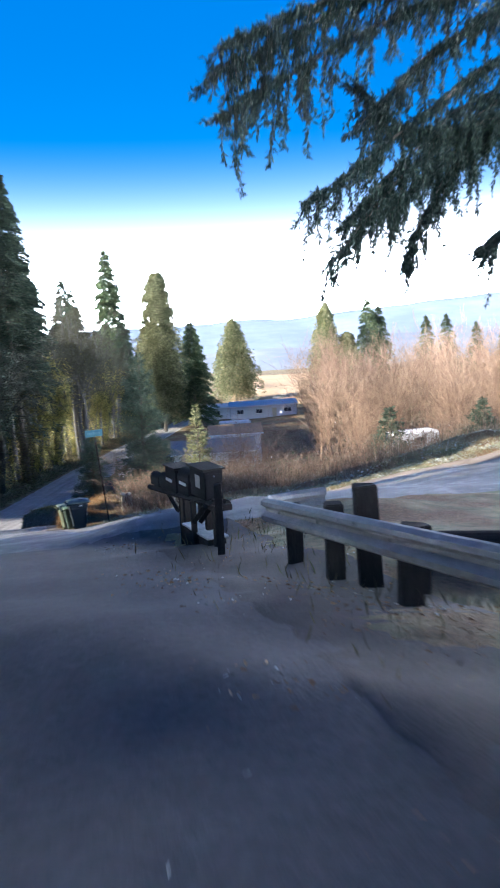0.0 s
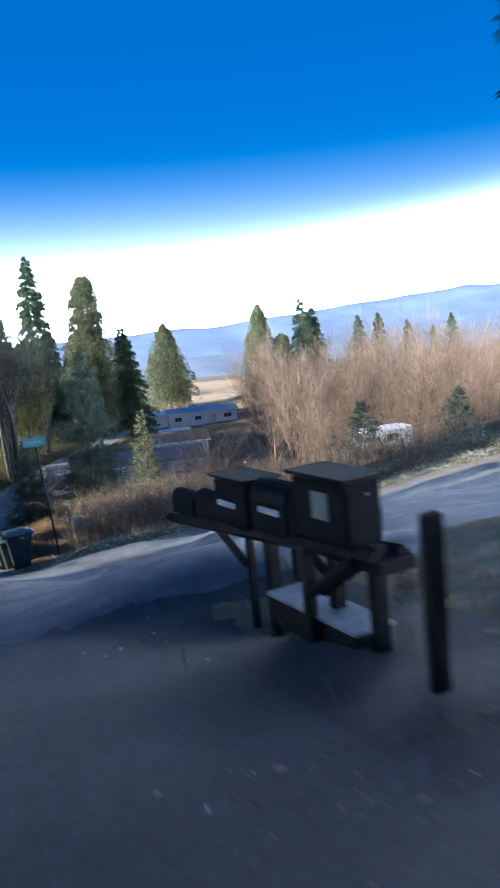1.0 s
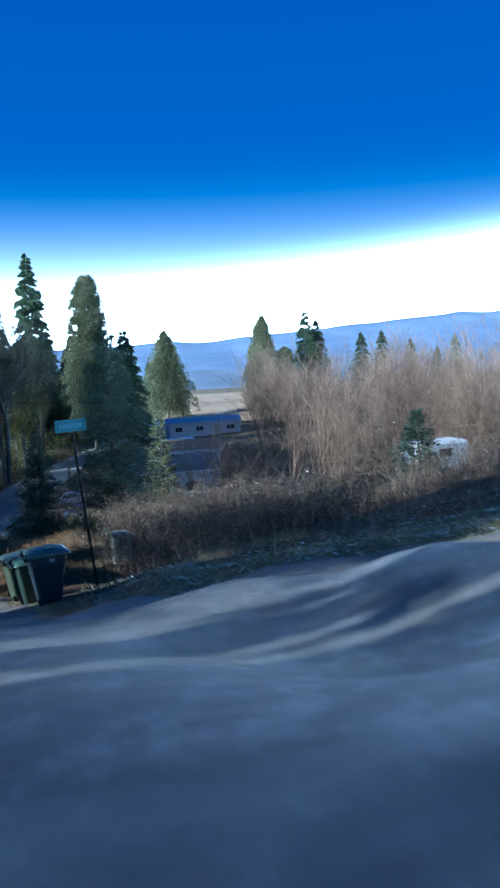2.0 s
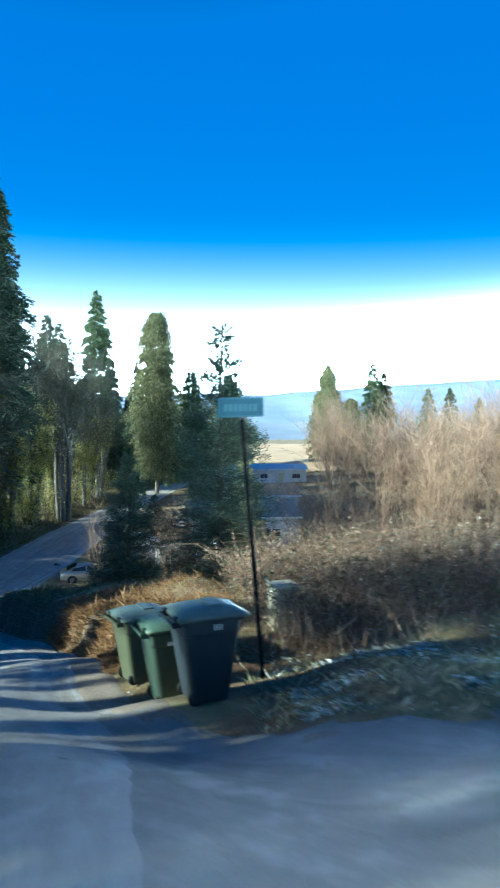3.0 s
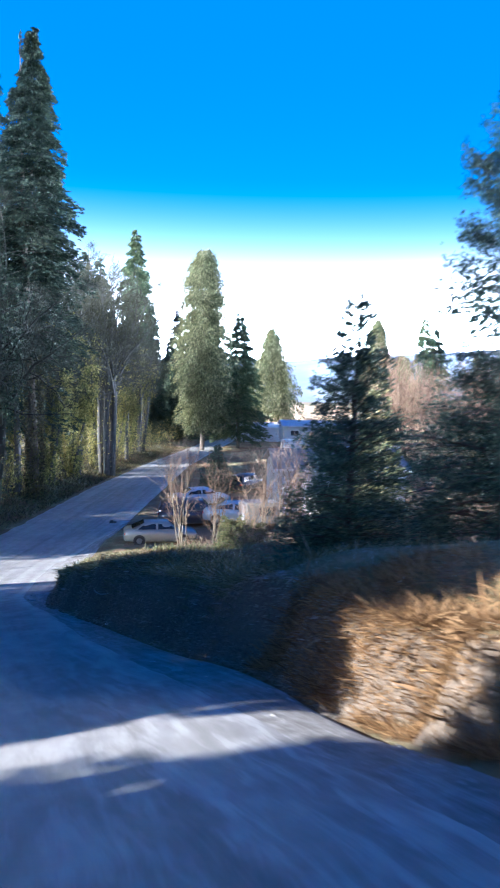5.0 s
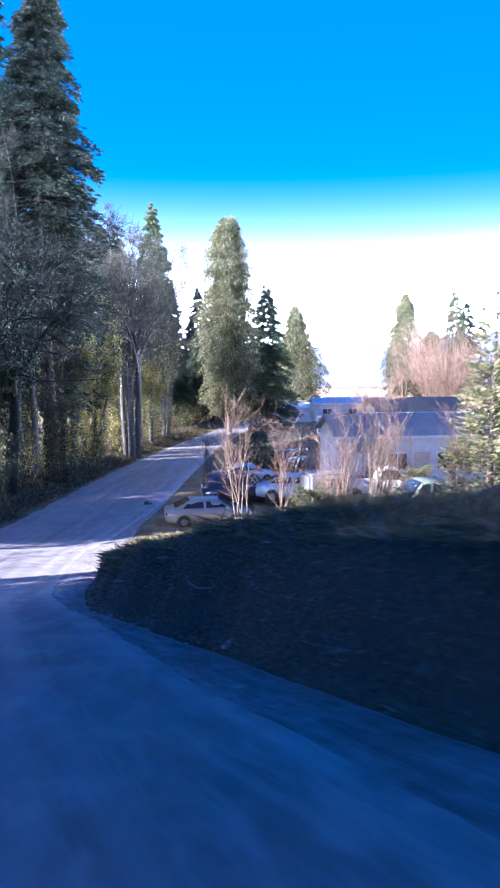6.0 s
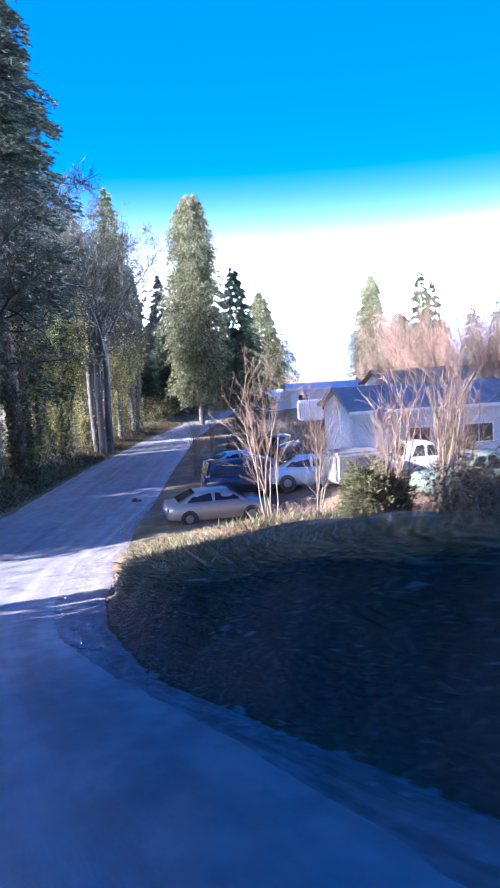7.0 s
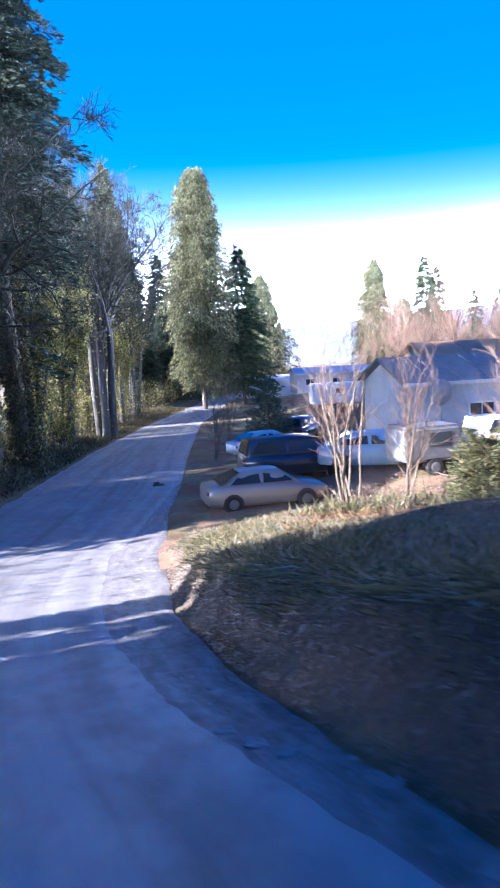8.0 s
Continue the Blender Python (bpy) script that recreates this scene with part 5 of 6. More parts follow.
# alder thicket on the slope beyond the side road
alder = bare_tree("alder_thicket", "clump of bare pinkish-brown alder saplings", spot(26, 95), 13, 51, "alder thicket", "shrub", stems=8, levels=2, kids=3, spread=0.24, fine=0.017, r_base=0.06, bark=M_TWIG)
alder2 = bare_tree("alder_thicket", "clump of bare reddish alder saplings", spot(33, 102), 11.5, 52, "alder thicket", "shrub", stems=9, levels=2, kids=3, spread=0.26, fine=0.017, r_base=0.055, bark=M_TWIG)
tr = random.Random(4)
for k in range(190):
    y = 58 + 150 * tr.random() ** 1.3
    x = tr.uniform(9 + 0.10 * (y - 58), 26 + 0.42 * y)
    put((alder, alder2)[k % 2], x, y, tr.uniform(0.62, 1.08) * (0.68 + 0.32 * min(1, (y - 58) / 60)), tr.uniform(0, 360))

for x, y, k in ((0.9, 47, 0.45), (1.9, 49, 0.5), (3.0, 46, 0.42), (1.2, 53, 0.55), (3.4, 51.5, 0.5)):
    put(alder2, x, y, k, 300 * k)

# bare shrubs by the parked cars
shrub = bare_tree("bare_shrub", "leafless shrub with pale stems beside the parked sedan", spot(-11.2, 63.0), 4.6, 61, "lot shrubs", "shrub", stems=6, levels=2, kids=3, spread=0.18, up=1.2, fan=0.16, r_base=0.045, fine=0.006, bark=M_PALESTEM, twig=M_TWIG)
for x, y, k in ((-9.6, 63.2, 0.85), (-8.0, 60.5, 0.7), (-5.5, 61.5, 0.8), (-3.0, 62.0, 0.9), (-6.6, 60, 1.0), (-6.0, 61.6, 1.05), (-7.3, 62, 0.95), (-13.4, 88, 0.9), (-12.0, 97, 1.0)):
    put(shrub, x, y, k, 140 * k)


# ---- roadside things ----
def wheelie_bin(label, at, turn, mat, lid_mat, k=1.0, tilt=0.0):
    t = thing("wheelie_bin", label, "bin", at, turn, "roadside bins")
    t.matrix_basis = t.matrix_basis @ pose(0, 0, 0, tilt, 0, 0)

    def body(bm):
        rings = []
        for z, w, f, b in ((0.04, 0.225, -0.24, 0.19), (0.20, 0.24, -0.265, 0.215), (0.80, 0.285, -0.34, 0.31), (0.83, 0.30, -0.355, 0.33), (0.98, 0.305, -0.365, 0.335)):
            pts = []
            for cx, cy, a0 in ((w - 0.06, b - 0.06, 0), (-w + 0.06, b - 0.06, 90), (-w + 0.06, f + 0.06, 180), (w - 0.06, f + 0.06, 270)):
                for s in range(4):
                    a = radians(a0 + 30 * s)
                    pts.append((cx + 0.06 * math.cos(a), cy + 0.06 * math.sin(a), z))
            rings.append([bm.verts.new((x * k, y * k, zz * k)) for x, y, zz in pts])
        m = len(rings[0])
        for a, b in zip(rings, rings[1:]):
            for i in range(m):
                bm.faces.new((a[i], a[(i + 1) % m], b[(i + 1) % m], b[i]))
        bm.faces.new(rings[0][::-1])
        bm.faces.new(rings[-1])
    part("body", solid("body", mat, body), t)
    part("rim", solid("rim", mat, lambda bm: box(bm, (0.67 * k, 0.76 * k, 0.05 * k), (0, -0.015 * k, 0.985 * k)), 0.02, 2), t)

    def lid(bm):
        n, m = 9, 9
        g = [[bm.verts.new(((i / (n - 1) - 0.5) * 0.69 * k, (-0.44 + j / (m - 1) * 0.82) * k,
                            (1.03 + 0.075 * (1 - abs(2 * i / (n - 1) - 1) ** 4) * (1 - abs(2 * j / (m - 1) - 1) ** 4)) * k)) for j in range(m)] for i in range(n)]
        for i in range(n - 1):
            for j in range(m - 1):
                bm.faces.new((g[i][j], g[i + 1][j], g[i + 1][j + 1], g[i][j + 1]))
        out = bmesh.ops.extrude_face_region(bm, geom=bm.faces[:])
        for v in out["geom"]:
            if isinstance(v, bmesh.types.BMVert):
                v.co.z -= 0.035 * k
    l = part("lid", solid("lid", lid_mat, lid, 0, 1, True), t, "pale sun-faded lid")
    part("panel", solid("panel", lid_mat, lambda bm: box(bm, (0.34 * k, 0.17 * k, 0.03), (0, -0.1 * k, 1.105 * k)), 0.006), l)
    for s in (-1, 1):
        part("hinge", solid("hinge", mat, lambda bm: rod(bm, (s * 0.16 * k, 0.385 * k, 1.02 * k), (s * 0.24 * k, 0.385 * k, 1.02 * k), 0.028 * k, n=10)), t)
        part("wheel", solid("wheel", M_TYRE, lambda bm: rod(bm, (s * 0.17 * k, 0.15 * k, 0.09), (s * 0.215 * k, 0.15 * k, 0.09), 0.09, n=20), 0.012), t)
        part("handle_arm", solid("handle_arm", mat, lambda bm: box(bm, (0.035, 0.11 * k, 0.07), (s * 0.25 * k, 0.385 * k, 0.96 * k)), 0.008), t)
    part("handle", solid("handle", mat, lambda bm: rod(bm, (-0.27 * k, 0.43 * k, 0.97 * k), (0.27 * k, 0.43 * k, 0.97 * k), 0.02 * k, n=12)), t)
    part("axle", solid("axle", M_STEEL, lambda bm: rod(bm, (-0.21 * k, 0.15 * k, 0.09), (0.21 * k, 0.15 * k, 0.09), 0.012)), t)
    part("catch_bar", solid("catch_bar", M_STEEL, lambda bm: rod(bm, (-0.2 * k, -0.345 * k, 0.58 * k), (0.2 * k, -0.345 * k, 0.58 * k), 0.014)), t, "bare metal catch bar")
    return t


wheelie_bin("grey-green wheeled bin with a closed lid on the verge", spot(-5.98, 25.0), 117, M_BIN, M_LID, 0.96)
b2 = wheelie_bin("dark green wheeled bin with a white paper label", spot(-5.5, 23.78), 109, M_BINGREEN, M_LIDGREEN)
part("paper_label", solid("paper_label", M_PAPER, lambda bm: box(bm, (0.004, 0.26, 0.05), (-0.302, -0.02, 0.84)), 0), b2, "white paper label")
b3 = wheelie_bin("large dark grey wheeled bin with a pale grey lid", spot(-5.08, 22.9), 109, M_BINDARK, M_LID, 1.03)
for i in range(3):
    part("mark", solid("mark", M_PAPER, lambda bm: box(bm, (0.004, 0.022, 0.07), (-0.314, -0.04 - 0.04 * i, 0.93)), 0), b3, "short pale bar of a painted mark")

# street sign, leaning
gz = ground_at(-4.17, 24.65)
sg = thing("street_sign", "green street name sign on a thin leaning post", "sign", (-4.17, 24.65, gz))
part("post", solid("post", M_WOOD, lambda bm: rod(bm, (0, 0, -0.3), (-0.34, 0, -0.86 - gz), 0.032, 0.03, n=10)), sg)
part("bracket", solid("bracket", M_STEEL, lambda bm: box(bm, (0.07, 0.05, 0.07), (-0.345, 0, -0.86 - gz)), 0.008), sg)
plate = part("plate", solid("plate", M_SIGN, lambda bm: box(bm, (0.7, 0.012, 0.27)), 0.004), sg, "", Matrix.Translation((-0.36, -0.03, -0.71 - gz)) @ pose(0, 0, 0, 0, -1, 20))
part("border", solid("border", M_LETTER, lambda bm: [box(bm, s, a) for s, a in (((0.67, 0.003, 0.010), (0, -0.0075, 0.12)), ((0.67, 0.003, 0.010), (0, -0.0075, -0.12)), ((0.010, 0.003, 0.23), (-0.33, -0.0075, 0)), ((0.010, 0.003, 0.23), (0.33, -0.0075, 0)))]), plate, "thin white border line")
for i, w in enumerate((0.05, 0.06, 0.05, 0.06, 0.05, 0.05, 0.06)):
    part("lettering_bar", solid("lettering_bar", M_LETTER, lambda bm: box(bm, (w, 0.003, 0.10), (-0.23 + 0.075 * i, -0.0075, -0.005))), plate, "white bar of unreadable lettering")

# utility pedestal by the sign
ped = thing("utility_pedestal", "beige metal utility pedestal with a domed cap behind the bins", "utility box", spot(-3.7, 26.5), 15)
part("cabinet", solid("cabinet", M_TAN, lambda bm: box(bm, (0.44, 0.38, 0.75), (0, 0, 0.32)), 0.03, 3), ped)
part("cap", solid("cap", M_TAN, lambda bm: box(bm, (0.48, 0.42, 0.09), (0, 0, 0.72)), 0.035, 3), ped)
part("hatch", solid("hatch", M_TAN, lambda bm: box(bm, (0.34, 0.012, 0.48), (0, -0.193, 0.34)), 0.004), ped)

# guard rail
RAIL = [(1.27, 3.97, 0.72), (2.58, -0.6, 1.34), (3.65, -4.6, 1.9), (4.6, -9, 2.55)]
rail = thing("guard_rail", "galvanised steel guard rail on dark wooden posts", "guard rail")
PROFILE = [(0.0, 0.155), (0.03, 0.15), (0.07, 0.115), (0.075, 0.07), (0.005, 0.02), (0.005, -0.02), (0.075, -0.07), (0.07, -0.115), (0.03, -0.15), (0.0, -0.155)]


def sweep(bm, line, profile, thick=0.006, n=40, flip=1):
    d = np.r_[0, np.cumsum([math.dist(a, b) for a, b in zip(line, line[1:])])]
    rows = []
    for k in range(n):
        s = d[-1] * k / (n - 1)
        s0, s1 = max(0, s - 0.08), min(d[-1], s + 0.08)
        c = [np.interp(s, d, [p[i] for p in line]) for i in range(3)]
        tx, ty = (np.interp(s1, d, [p[i] for p in line]) - np.interp(s0, d, [p[i] for p in line]) for i in range(2))
        w = math.hypot(tx, ty)
        nx, ny = flip * ty / w, -flip * tx / w
        rows.append([bm.verts.new((c[0] + nx * o, c[1] + ny * o, c[2] + z)) for o, z in profile] + [bm.verts.new((c[0] + nx * (o - thick), c[1] + ny * (o - thick), c[2] + z)) for o, z in profile[::-1]])
    m = len(rows[0])
    for a, b in zip(rows, rows[1:]):
        for i in range(m):
            bm.faces.new((a[i], a[(i + 1) % m], b[(i + 1) % m], b[i]))
    bm.faces.new(rows[0])
    bm.faces.new(rows[-1][::-1])


part("beam", solid("beam", M_STEEL, lambda bm: sweep(bm, RAIL, PROFILE)), rail)
part("end_wing", solid("end_wing", M_STEEL, lambda bm: sweep(bm, [(1.27, 3.99, 0.72), (1.33, 4.2, 0.70), (1.6, 4.38, 0.69), (2.1, 4.5, 0.70)], [(o * 0.8, z) for o, z in PROFILE], 0.006, 16)), rail, "curved end piece of the beam")
RD = np.r_[0, np.cumsum([math.dist(a, b) for a, b in zip(RAIL, RAIL[1:])])]
for s in (0.5, 1.7, 3.3, 4.9, 6.6, 8.5, 10.5, 12.4):
    x, y, z = (float(np.interp(s, RD, [p[i] for p in RAIL])) for i in range(3))
    top = z + (0.20 if s > 1 and s < 2 else 0.10)
    g = ground_at(x + 0.17, y) - 0.4
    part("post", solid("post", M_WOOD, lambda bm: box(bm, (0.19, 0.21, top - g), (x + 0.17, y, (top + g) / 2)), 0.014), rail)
    part("bolt", solid("bolt", M_STEEL, lambda bm: rod(bm, (x - 0.02, y, z), (x + 0.03, y, z), 0.018)), rail)
for s in (2.4, 2.75, 6.0, 6.35):
    x, y, z = (float(np.interp(s, RD, [p[i] for p in RAIL])) for i in range(3))
    part("bolt", solid("bolt", M_STEEL, lambda bm: rod(bm, (x - 0.09, y, z + 0.1), (x - 0.06, y, z + 0.1), 0.016)), rail)

# old wooden posts behind the rail and in front of the mailboxes
def timber_post(label, x, y, top, w, lean=0.0):
    g = ground_at(x, y)
    t = thing("wooden_post", label, "post", (x, y, g))

    def stake(bm):
        v = box(bm, (w, w, top - g + 0.3), (0, 0, (top - g - 0.3) / 2))
        for q in v:
            if q.co.z > 0:
                q.co.x += lean
                q.co.z += 0.02 * math.sin(90 * q.co.x + 40 * q.co.y)
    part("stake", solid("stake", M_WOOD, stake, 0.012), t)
    return t


timber_post("weathered square wooden post beside the mailboxes", 0.65, 4.78, 0.93, 0.105)
timber_post("thick weathered wooden post behind the guard rail", 2.2, 1.85, 1.42, 0.22, -0.05)
timber_post("short broken wooden post behind the guard rail", 2.55, 1.5, 1.08, 0.24, 0.02)
log = thing("fallen_log", "dark rotten log lying behind the guard rail", "log", spot(3.9, 2.5), -14)
part("trunk", solid("trunk", M_WOOD, lambda bm: rod(bm, (-1.1, 0, 0.16), (1.3, 0.1, 0.2), 0.2, 0.15, 14), 0.02), log)

# mailbox stand: timber frame along a line, boxes resting on its rails
stand = thing("mailbox_stand", "rough dark timber stand with braces for mailboxes", "stand")
UX, UY = 0.38, -0.925


def su(u, v=0.0):
    return (0.12 + UX * u - UY * v, 6.95 + UY * u + UX * v)


TURN_S = math.degrees(math.atan2(UY, UX))
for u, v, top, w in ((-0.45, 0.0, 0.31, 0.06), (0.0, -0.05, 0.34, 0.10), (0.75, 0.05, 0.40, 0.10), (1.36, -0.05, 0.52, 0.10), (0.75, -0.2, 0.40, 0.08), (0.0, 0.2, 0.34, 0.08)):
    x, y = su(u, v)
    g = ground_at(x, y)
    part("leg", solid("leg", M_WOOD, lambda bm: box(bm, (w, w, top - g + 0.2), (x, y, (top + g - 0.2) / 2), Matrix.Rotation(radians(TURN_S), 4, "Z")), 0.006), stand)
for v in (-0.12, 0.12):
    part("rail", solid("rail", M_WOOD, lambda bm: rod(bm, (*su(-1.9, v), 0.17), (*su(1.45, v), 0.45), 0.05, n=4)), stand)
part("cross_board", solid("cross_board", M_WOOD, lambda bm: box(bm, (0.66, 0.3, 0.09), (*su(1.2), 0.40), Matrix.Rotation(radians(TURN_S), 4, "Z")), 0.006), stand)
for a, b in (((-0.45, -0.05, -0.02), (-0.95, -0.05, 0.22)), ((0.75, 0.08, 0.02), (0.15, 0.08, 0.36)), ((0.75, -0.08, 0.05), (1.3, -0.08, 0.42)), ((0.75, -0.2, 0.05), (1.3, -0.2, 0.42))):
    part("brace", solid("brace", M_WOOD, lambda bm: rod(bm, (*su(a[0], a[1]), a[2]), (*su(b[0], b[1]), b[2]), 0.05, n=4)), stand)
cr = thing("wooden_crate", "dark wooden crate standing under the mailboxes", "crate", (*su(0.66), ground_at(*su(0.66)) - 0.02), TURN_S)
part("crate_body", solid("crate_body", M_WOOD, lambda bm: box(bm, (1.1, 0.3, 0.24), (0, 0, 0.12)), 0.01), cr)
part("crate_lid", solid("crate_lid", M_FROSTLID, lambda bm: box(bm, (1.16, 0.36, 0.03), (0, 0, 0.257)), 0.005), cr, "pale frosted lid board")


def mailbox(label, u, z, w, l, h, mat, arched=True, group="roadside mailboxes"):
    x, y = su(u)
    t = thing("mailbox", label, "mailbox", (x, y, z), TURN_S + 90, group)

    def shell(bm):
        top = [(w / 2 * math.cos(a), h * 0.6 + h * 0.4 * math.sin(a)) for a in np.linspace(0, np.pi, 11)] if arched else [(w / 2, h), (-w / 2, h * 0.96)]
        prof = [(-w / 2, 0), (w / 2, 0)] + top
        a = [bm.verts.new((px, -l / 2, pz)) for px, pz in prof]
        b = [bm.verts.new((px, l / 2, pz)) for px, pz in prof]
        bm.faces.new(a)
        bm.faces.new(b[::-1])
        for i in range(len(a)):
            bm.faces.new((a[i], b[i], b[(i + 1) % len(a)], a[(i + 1) % len(a)]))
    part("shell", solid("shell", mat, shell, 0.006 if not arched else 0.0), t)
    d = part("door", solid("door", mat, lambda bm: box(bm, (w * 0.94, 0.012, h * 0.86), (0, -l / 2 - 0.008, h * 0.46)), 0.006), t)
    part("knob", solid("knob", M_STEEL, lambda bm: rod(bm, (0, -l / 2 - 0.05, h * 0.8), (0, -l / 2 - 0.01, h * 0.8), 0.012)), d)
    if not arched:
        part("roof_board", solid("roof_board", M_WOOD, lambda bm: box(bm, (w + 0.08, l + 0.1, 0.025), (0, 0, h + 0.015)), 0.004), t)
    part("flag", solid("flag", M_RED, lambda bm: box(bm, (0.008, 0.14, 0.045), (w / 2 + 0.01, 0.05, h * 0.75)), 0.002), t, "small red signal flag")
    return t


mailbox("small dark metal mailbox at the end of the timber stand", -1.60, 0.235, 0.2, 0.48, 0.24, M_BOXDARK)
mailbox("small black metal mailbox on the timber stand", -1.06, 0.28, 0.2, 0.46, 0.26, M_BOXDARK)
m2 = mailbox("dark metal mailbox with white papers stuck to it", -0.46, 0.33, 0.3, 0.56, 0.42, M_BOXDARK, False)
m4 = mailbox("black metal mailbox with papers in its door", 0.14, 0.38, 0.28, 0.52, 0.42, M_BOXDARK)
for m, y in ((m2, 0.05), (m4, -0.06)):
    part("paper", solid("paper", M_PAPER, lambda bm: box(bm, (0.02, 0.3, 0.05), (-0.165, y, 0.2)), 0.006), m, "folded white paper")
m3 = mailbox("large dark parcel mailbox with a flat board roof", 0.88, 0.47, 0.30, 0.64, 0.46, M_BOXDARK, False)
part("worn_patch", solid("worn_patch", M_STEEL, lambda bm: box(bm, (0.006, 0.2, 0.2), (-0.153, -0.02, 0.26)), 0.002), m3, "bare worn metal patch")

# ---- big fir over the driveway, whose boughs hang into view ----
def bough_fir():
    r = np.random.default_rng(77)
    g = ground_at(9.5, 7.5)
    t = thing("fir_tree", "large old fir with long hanging boughs over the driveway", "tree", (9.5, 7.5, g))
    o = np.array([9.5, 7.5, g])
    h = 24.0
    tz = np.linspace(-0.4, h, 13)
    c = np.stack([0.1 * np.sin(tz * 0.3), 0.1 * np.cos(tz * 0.25), tz], 1)
    c[:, :2] -= c[0, :2]
    rad = 0.48 * (1 - tz / h) ** 0.8 + 0.02
    part("trunk", quads_mesh("trunk", *tubes(c[:-1], c[1:], rad[:-1], rad[1:], 12), M_BARK, True), t)
    _, limbs, crown = conifer_parts(h, 4.6, 78, "fir", n_limb=150, per=60, leaf=0.35, clear=0.5)
    tagged(part("branchwood", quads_mesh("branchwood", *limbs, M_BARK), t), kind="stuff")
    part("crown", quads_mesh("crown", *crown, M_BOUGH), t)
    # boughs: points from the trunk outwards
    BOUGHS = [((5.2, 6.2, 8.45), (3.5, 5.6, 7.6), (2.0, 5.0, 6.8), (0.86, 4.4, 6.12)), ((5.0, 6.2, 7.85), (3.0, 5.6, 7.0), (1.86, 5.2, 6.3), (1.0, 4.9, 5.8)),
              ((5.3, 6.2, 8.75), (3.5, 5.4, 7.7), (2.15, 4.8, 7.0), (1.0, 4.3, 6.4)), ((7.1, 8.0, 7.7), (5.5, 7.6, 7.15), (4.2, 7.2, 6.2), (2.25, 6.8, 4.9)),
              ((7.2, 8.2, 6.9), (5.3, 7.8, 6.2), (4.1, 7.4, 6.05), (3.15, 7.0, 6.7)), ((7.2, 8.4, 7.5), (5.0, 8.0, 6.5), (3.85, 7.6, 5.5), (2.95, 7.2, 4.6)),
              ((7.0, 7.6, 8.55), (5.3, 7.0, 7.7), (4.25, 6.6, 7.0), (3.1, 6.2, 5.95)), ((7.2, 8.6, 6.45), (5.5, 8.3, 6.1), (4.75, 8.1, 5.7), (3.85, 7.8, 4.9)),
              ((6.6, 8.2, 7.2), (4.2, 7.7, 5.6), (3.3, 7.3, 4.7), (2.65, 7.1, 3.95)), ((6.4, 8.3, 6.9), (5.0, 8.1, 5.6), (4.4, 8.0, 4.7), (4.1, 7.9, 3.9)), ((7.6, 8.6, 5.35), (6.8, 8.5, 5.0), (6.15, 8.4, 4.6), (5.6, 8.3, 4.2))]
    for line in BOUGHS:
        pts = np.array([(9.5, 7.5, line[0][2] + 0.6)] + list(line)) - o
        s = np.r_[0, np.cumsum(np.linalg.norm(np.diff(pts, axis=0), axis=1))]
        k = np.linspace(0, s[-1], 44)
        P = np.stack([np.interp(k, s, pts[:, c]) for c in range(3)], 1)
        for _ in range(4):
            P[1:-1] = 0.25 * P[:-2] + 0.5 * P[1:-1] + 0.25 * P[2:]
        P[1:-1] += r.normal(0, 0.012, (42, 3))
        f = k / s[-1]
        rr = 0.05 * (1 - f) ** 0.8 + 0.006
        bough = part("bough", quads_mesh("bough", *tubes(P[:-1], P[1:], rr[:-1], rr[1:], 6), M_BARK, True), t)

        def shoots(m, lo, L, side_amt, fwd, down, sag):
            q = r.uniform(lo, 0.999, m) * 43
            i = q.astype(int)
            p = P[i] + (P[i + 1] - P[i]) * (q - i)[:, None]
            tw = P[i + 1] - P[i]
            tw /= np.linalg.norm(tw, axis=1, keepdims=True)
            sd = np.cross(tw, [0, 0, 1.0])
            d = sd * (r.choice([-1, 1], m) * r.uniform(0.1, side_amt, m))[:, None] + tw * r.uniform(0, fwd, m)[:, None]
            d[:, 2] -= down * r.uniform(0.5, 1.3, m)
            d /= np.linalg.norm(d, axis=1, keepdims=True)
            out = [p]
            for n in range(6):
                d = d + r.normal(0, 0.09, (m, 3)) - [0, 0, sag if n < 4 else -0.22]
                d /= np.linalg.norm(d, axis=1, keepdims=True)
                out.append(out[-1] + d * (L / 6)[:, None])
            return np.stack(out, 1)
        side = shoots(150, 0.25, r.uniform(0.15, 0.5, 150), 1.2, 1.3, 0.15, 0.03)
        hang = shoots(62, 0.35, r.uniform(0.25, 0.7, 62), 0.9, 0.7, 1.0, 0.12)
        cords = shoots(14, 0.5, r.uniform(0.6, 1.2, 14), 0.4, 0.3, 1.6, 0.2)
        PP = np.concatenate([side, hang, cords])
        m = len(PP)
        segs = [tubes(PP[:, s], PP[:, s + 1], np.full(m, 0.006 - 0.0008 * s), np.full(m, 0.0055 - 0.0008 * s)) for s in range(6)]
        part("twig", quads_mesh("twig", *joined(*segs), M_BARK), bough)
        # short side shoots set close along each twig, each carrying needles
        ln = np.linalg.norm(PP[:, -1] - PP[:, 0], axis=1)
        c_n = 10500
        j = r.choice(m, c_n, p=ln / ln.sum())
        s = r.uniform(0, 5.999, c_n)
        si = s.astype(int)
        p = PP[j, si] + (PP[j, si + 1] - PP[j, si]) * (s - si)[:, None]
        dirn = PP[j, si + 1] - PP[j, si]
        dirn /= np.linalg.norm(dirn, axis=1, keepdims=True)
        way = dirn * 0.8 + r.normal(0, 0.62, (c_n, 3)) - [0, 0, 0.1]
        p = p + r.normal(0, 0.006, (c_n, 3))
        ll = r.uniform(0.05, 0.135, c_n)
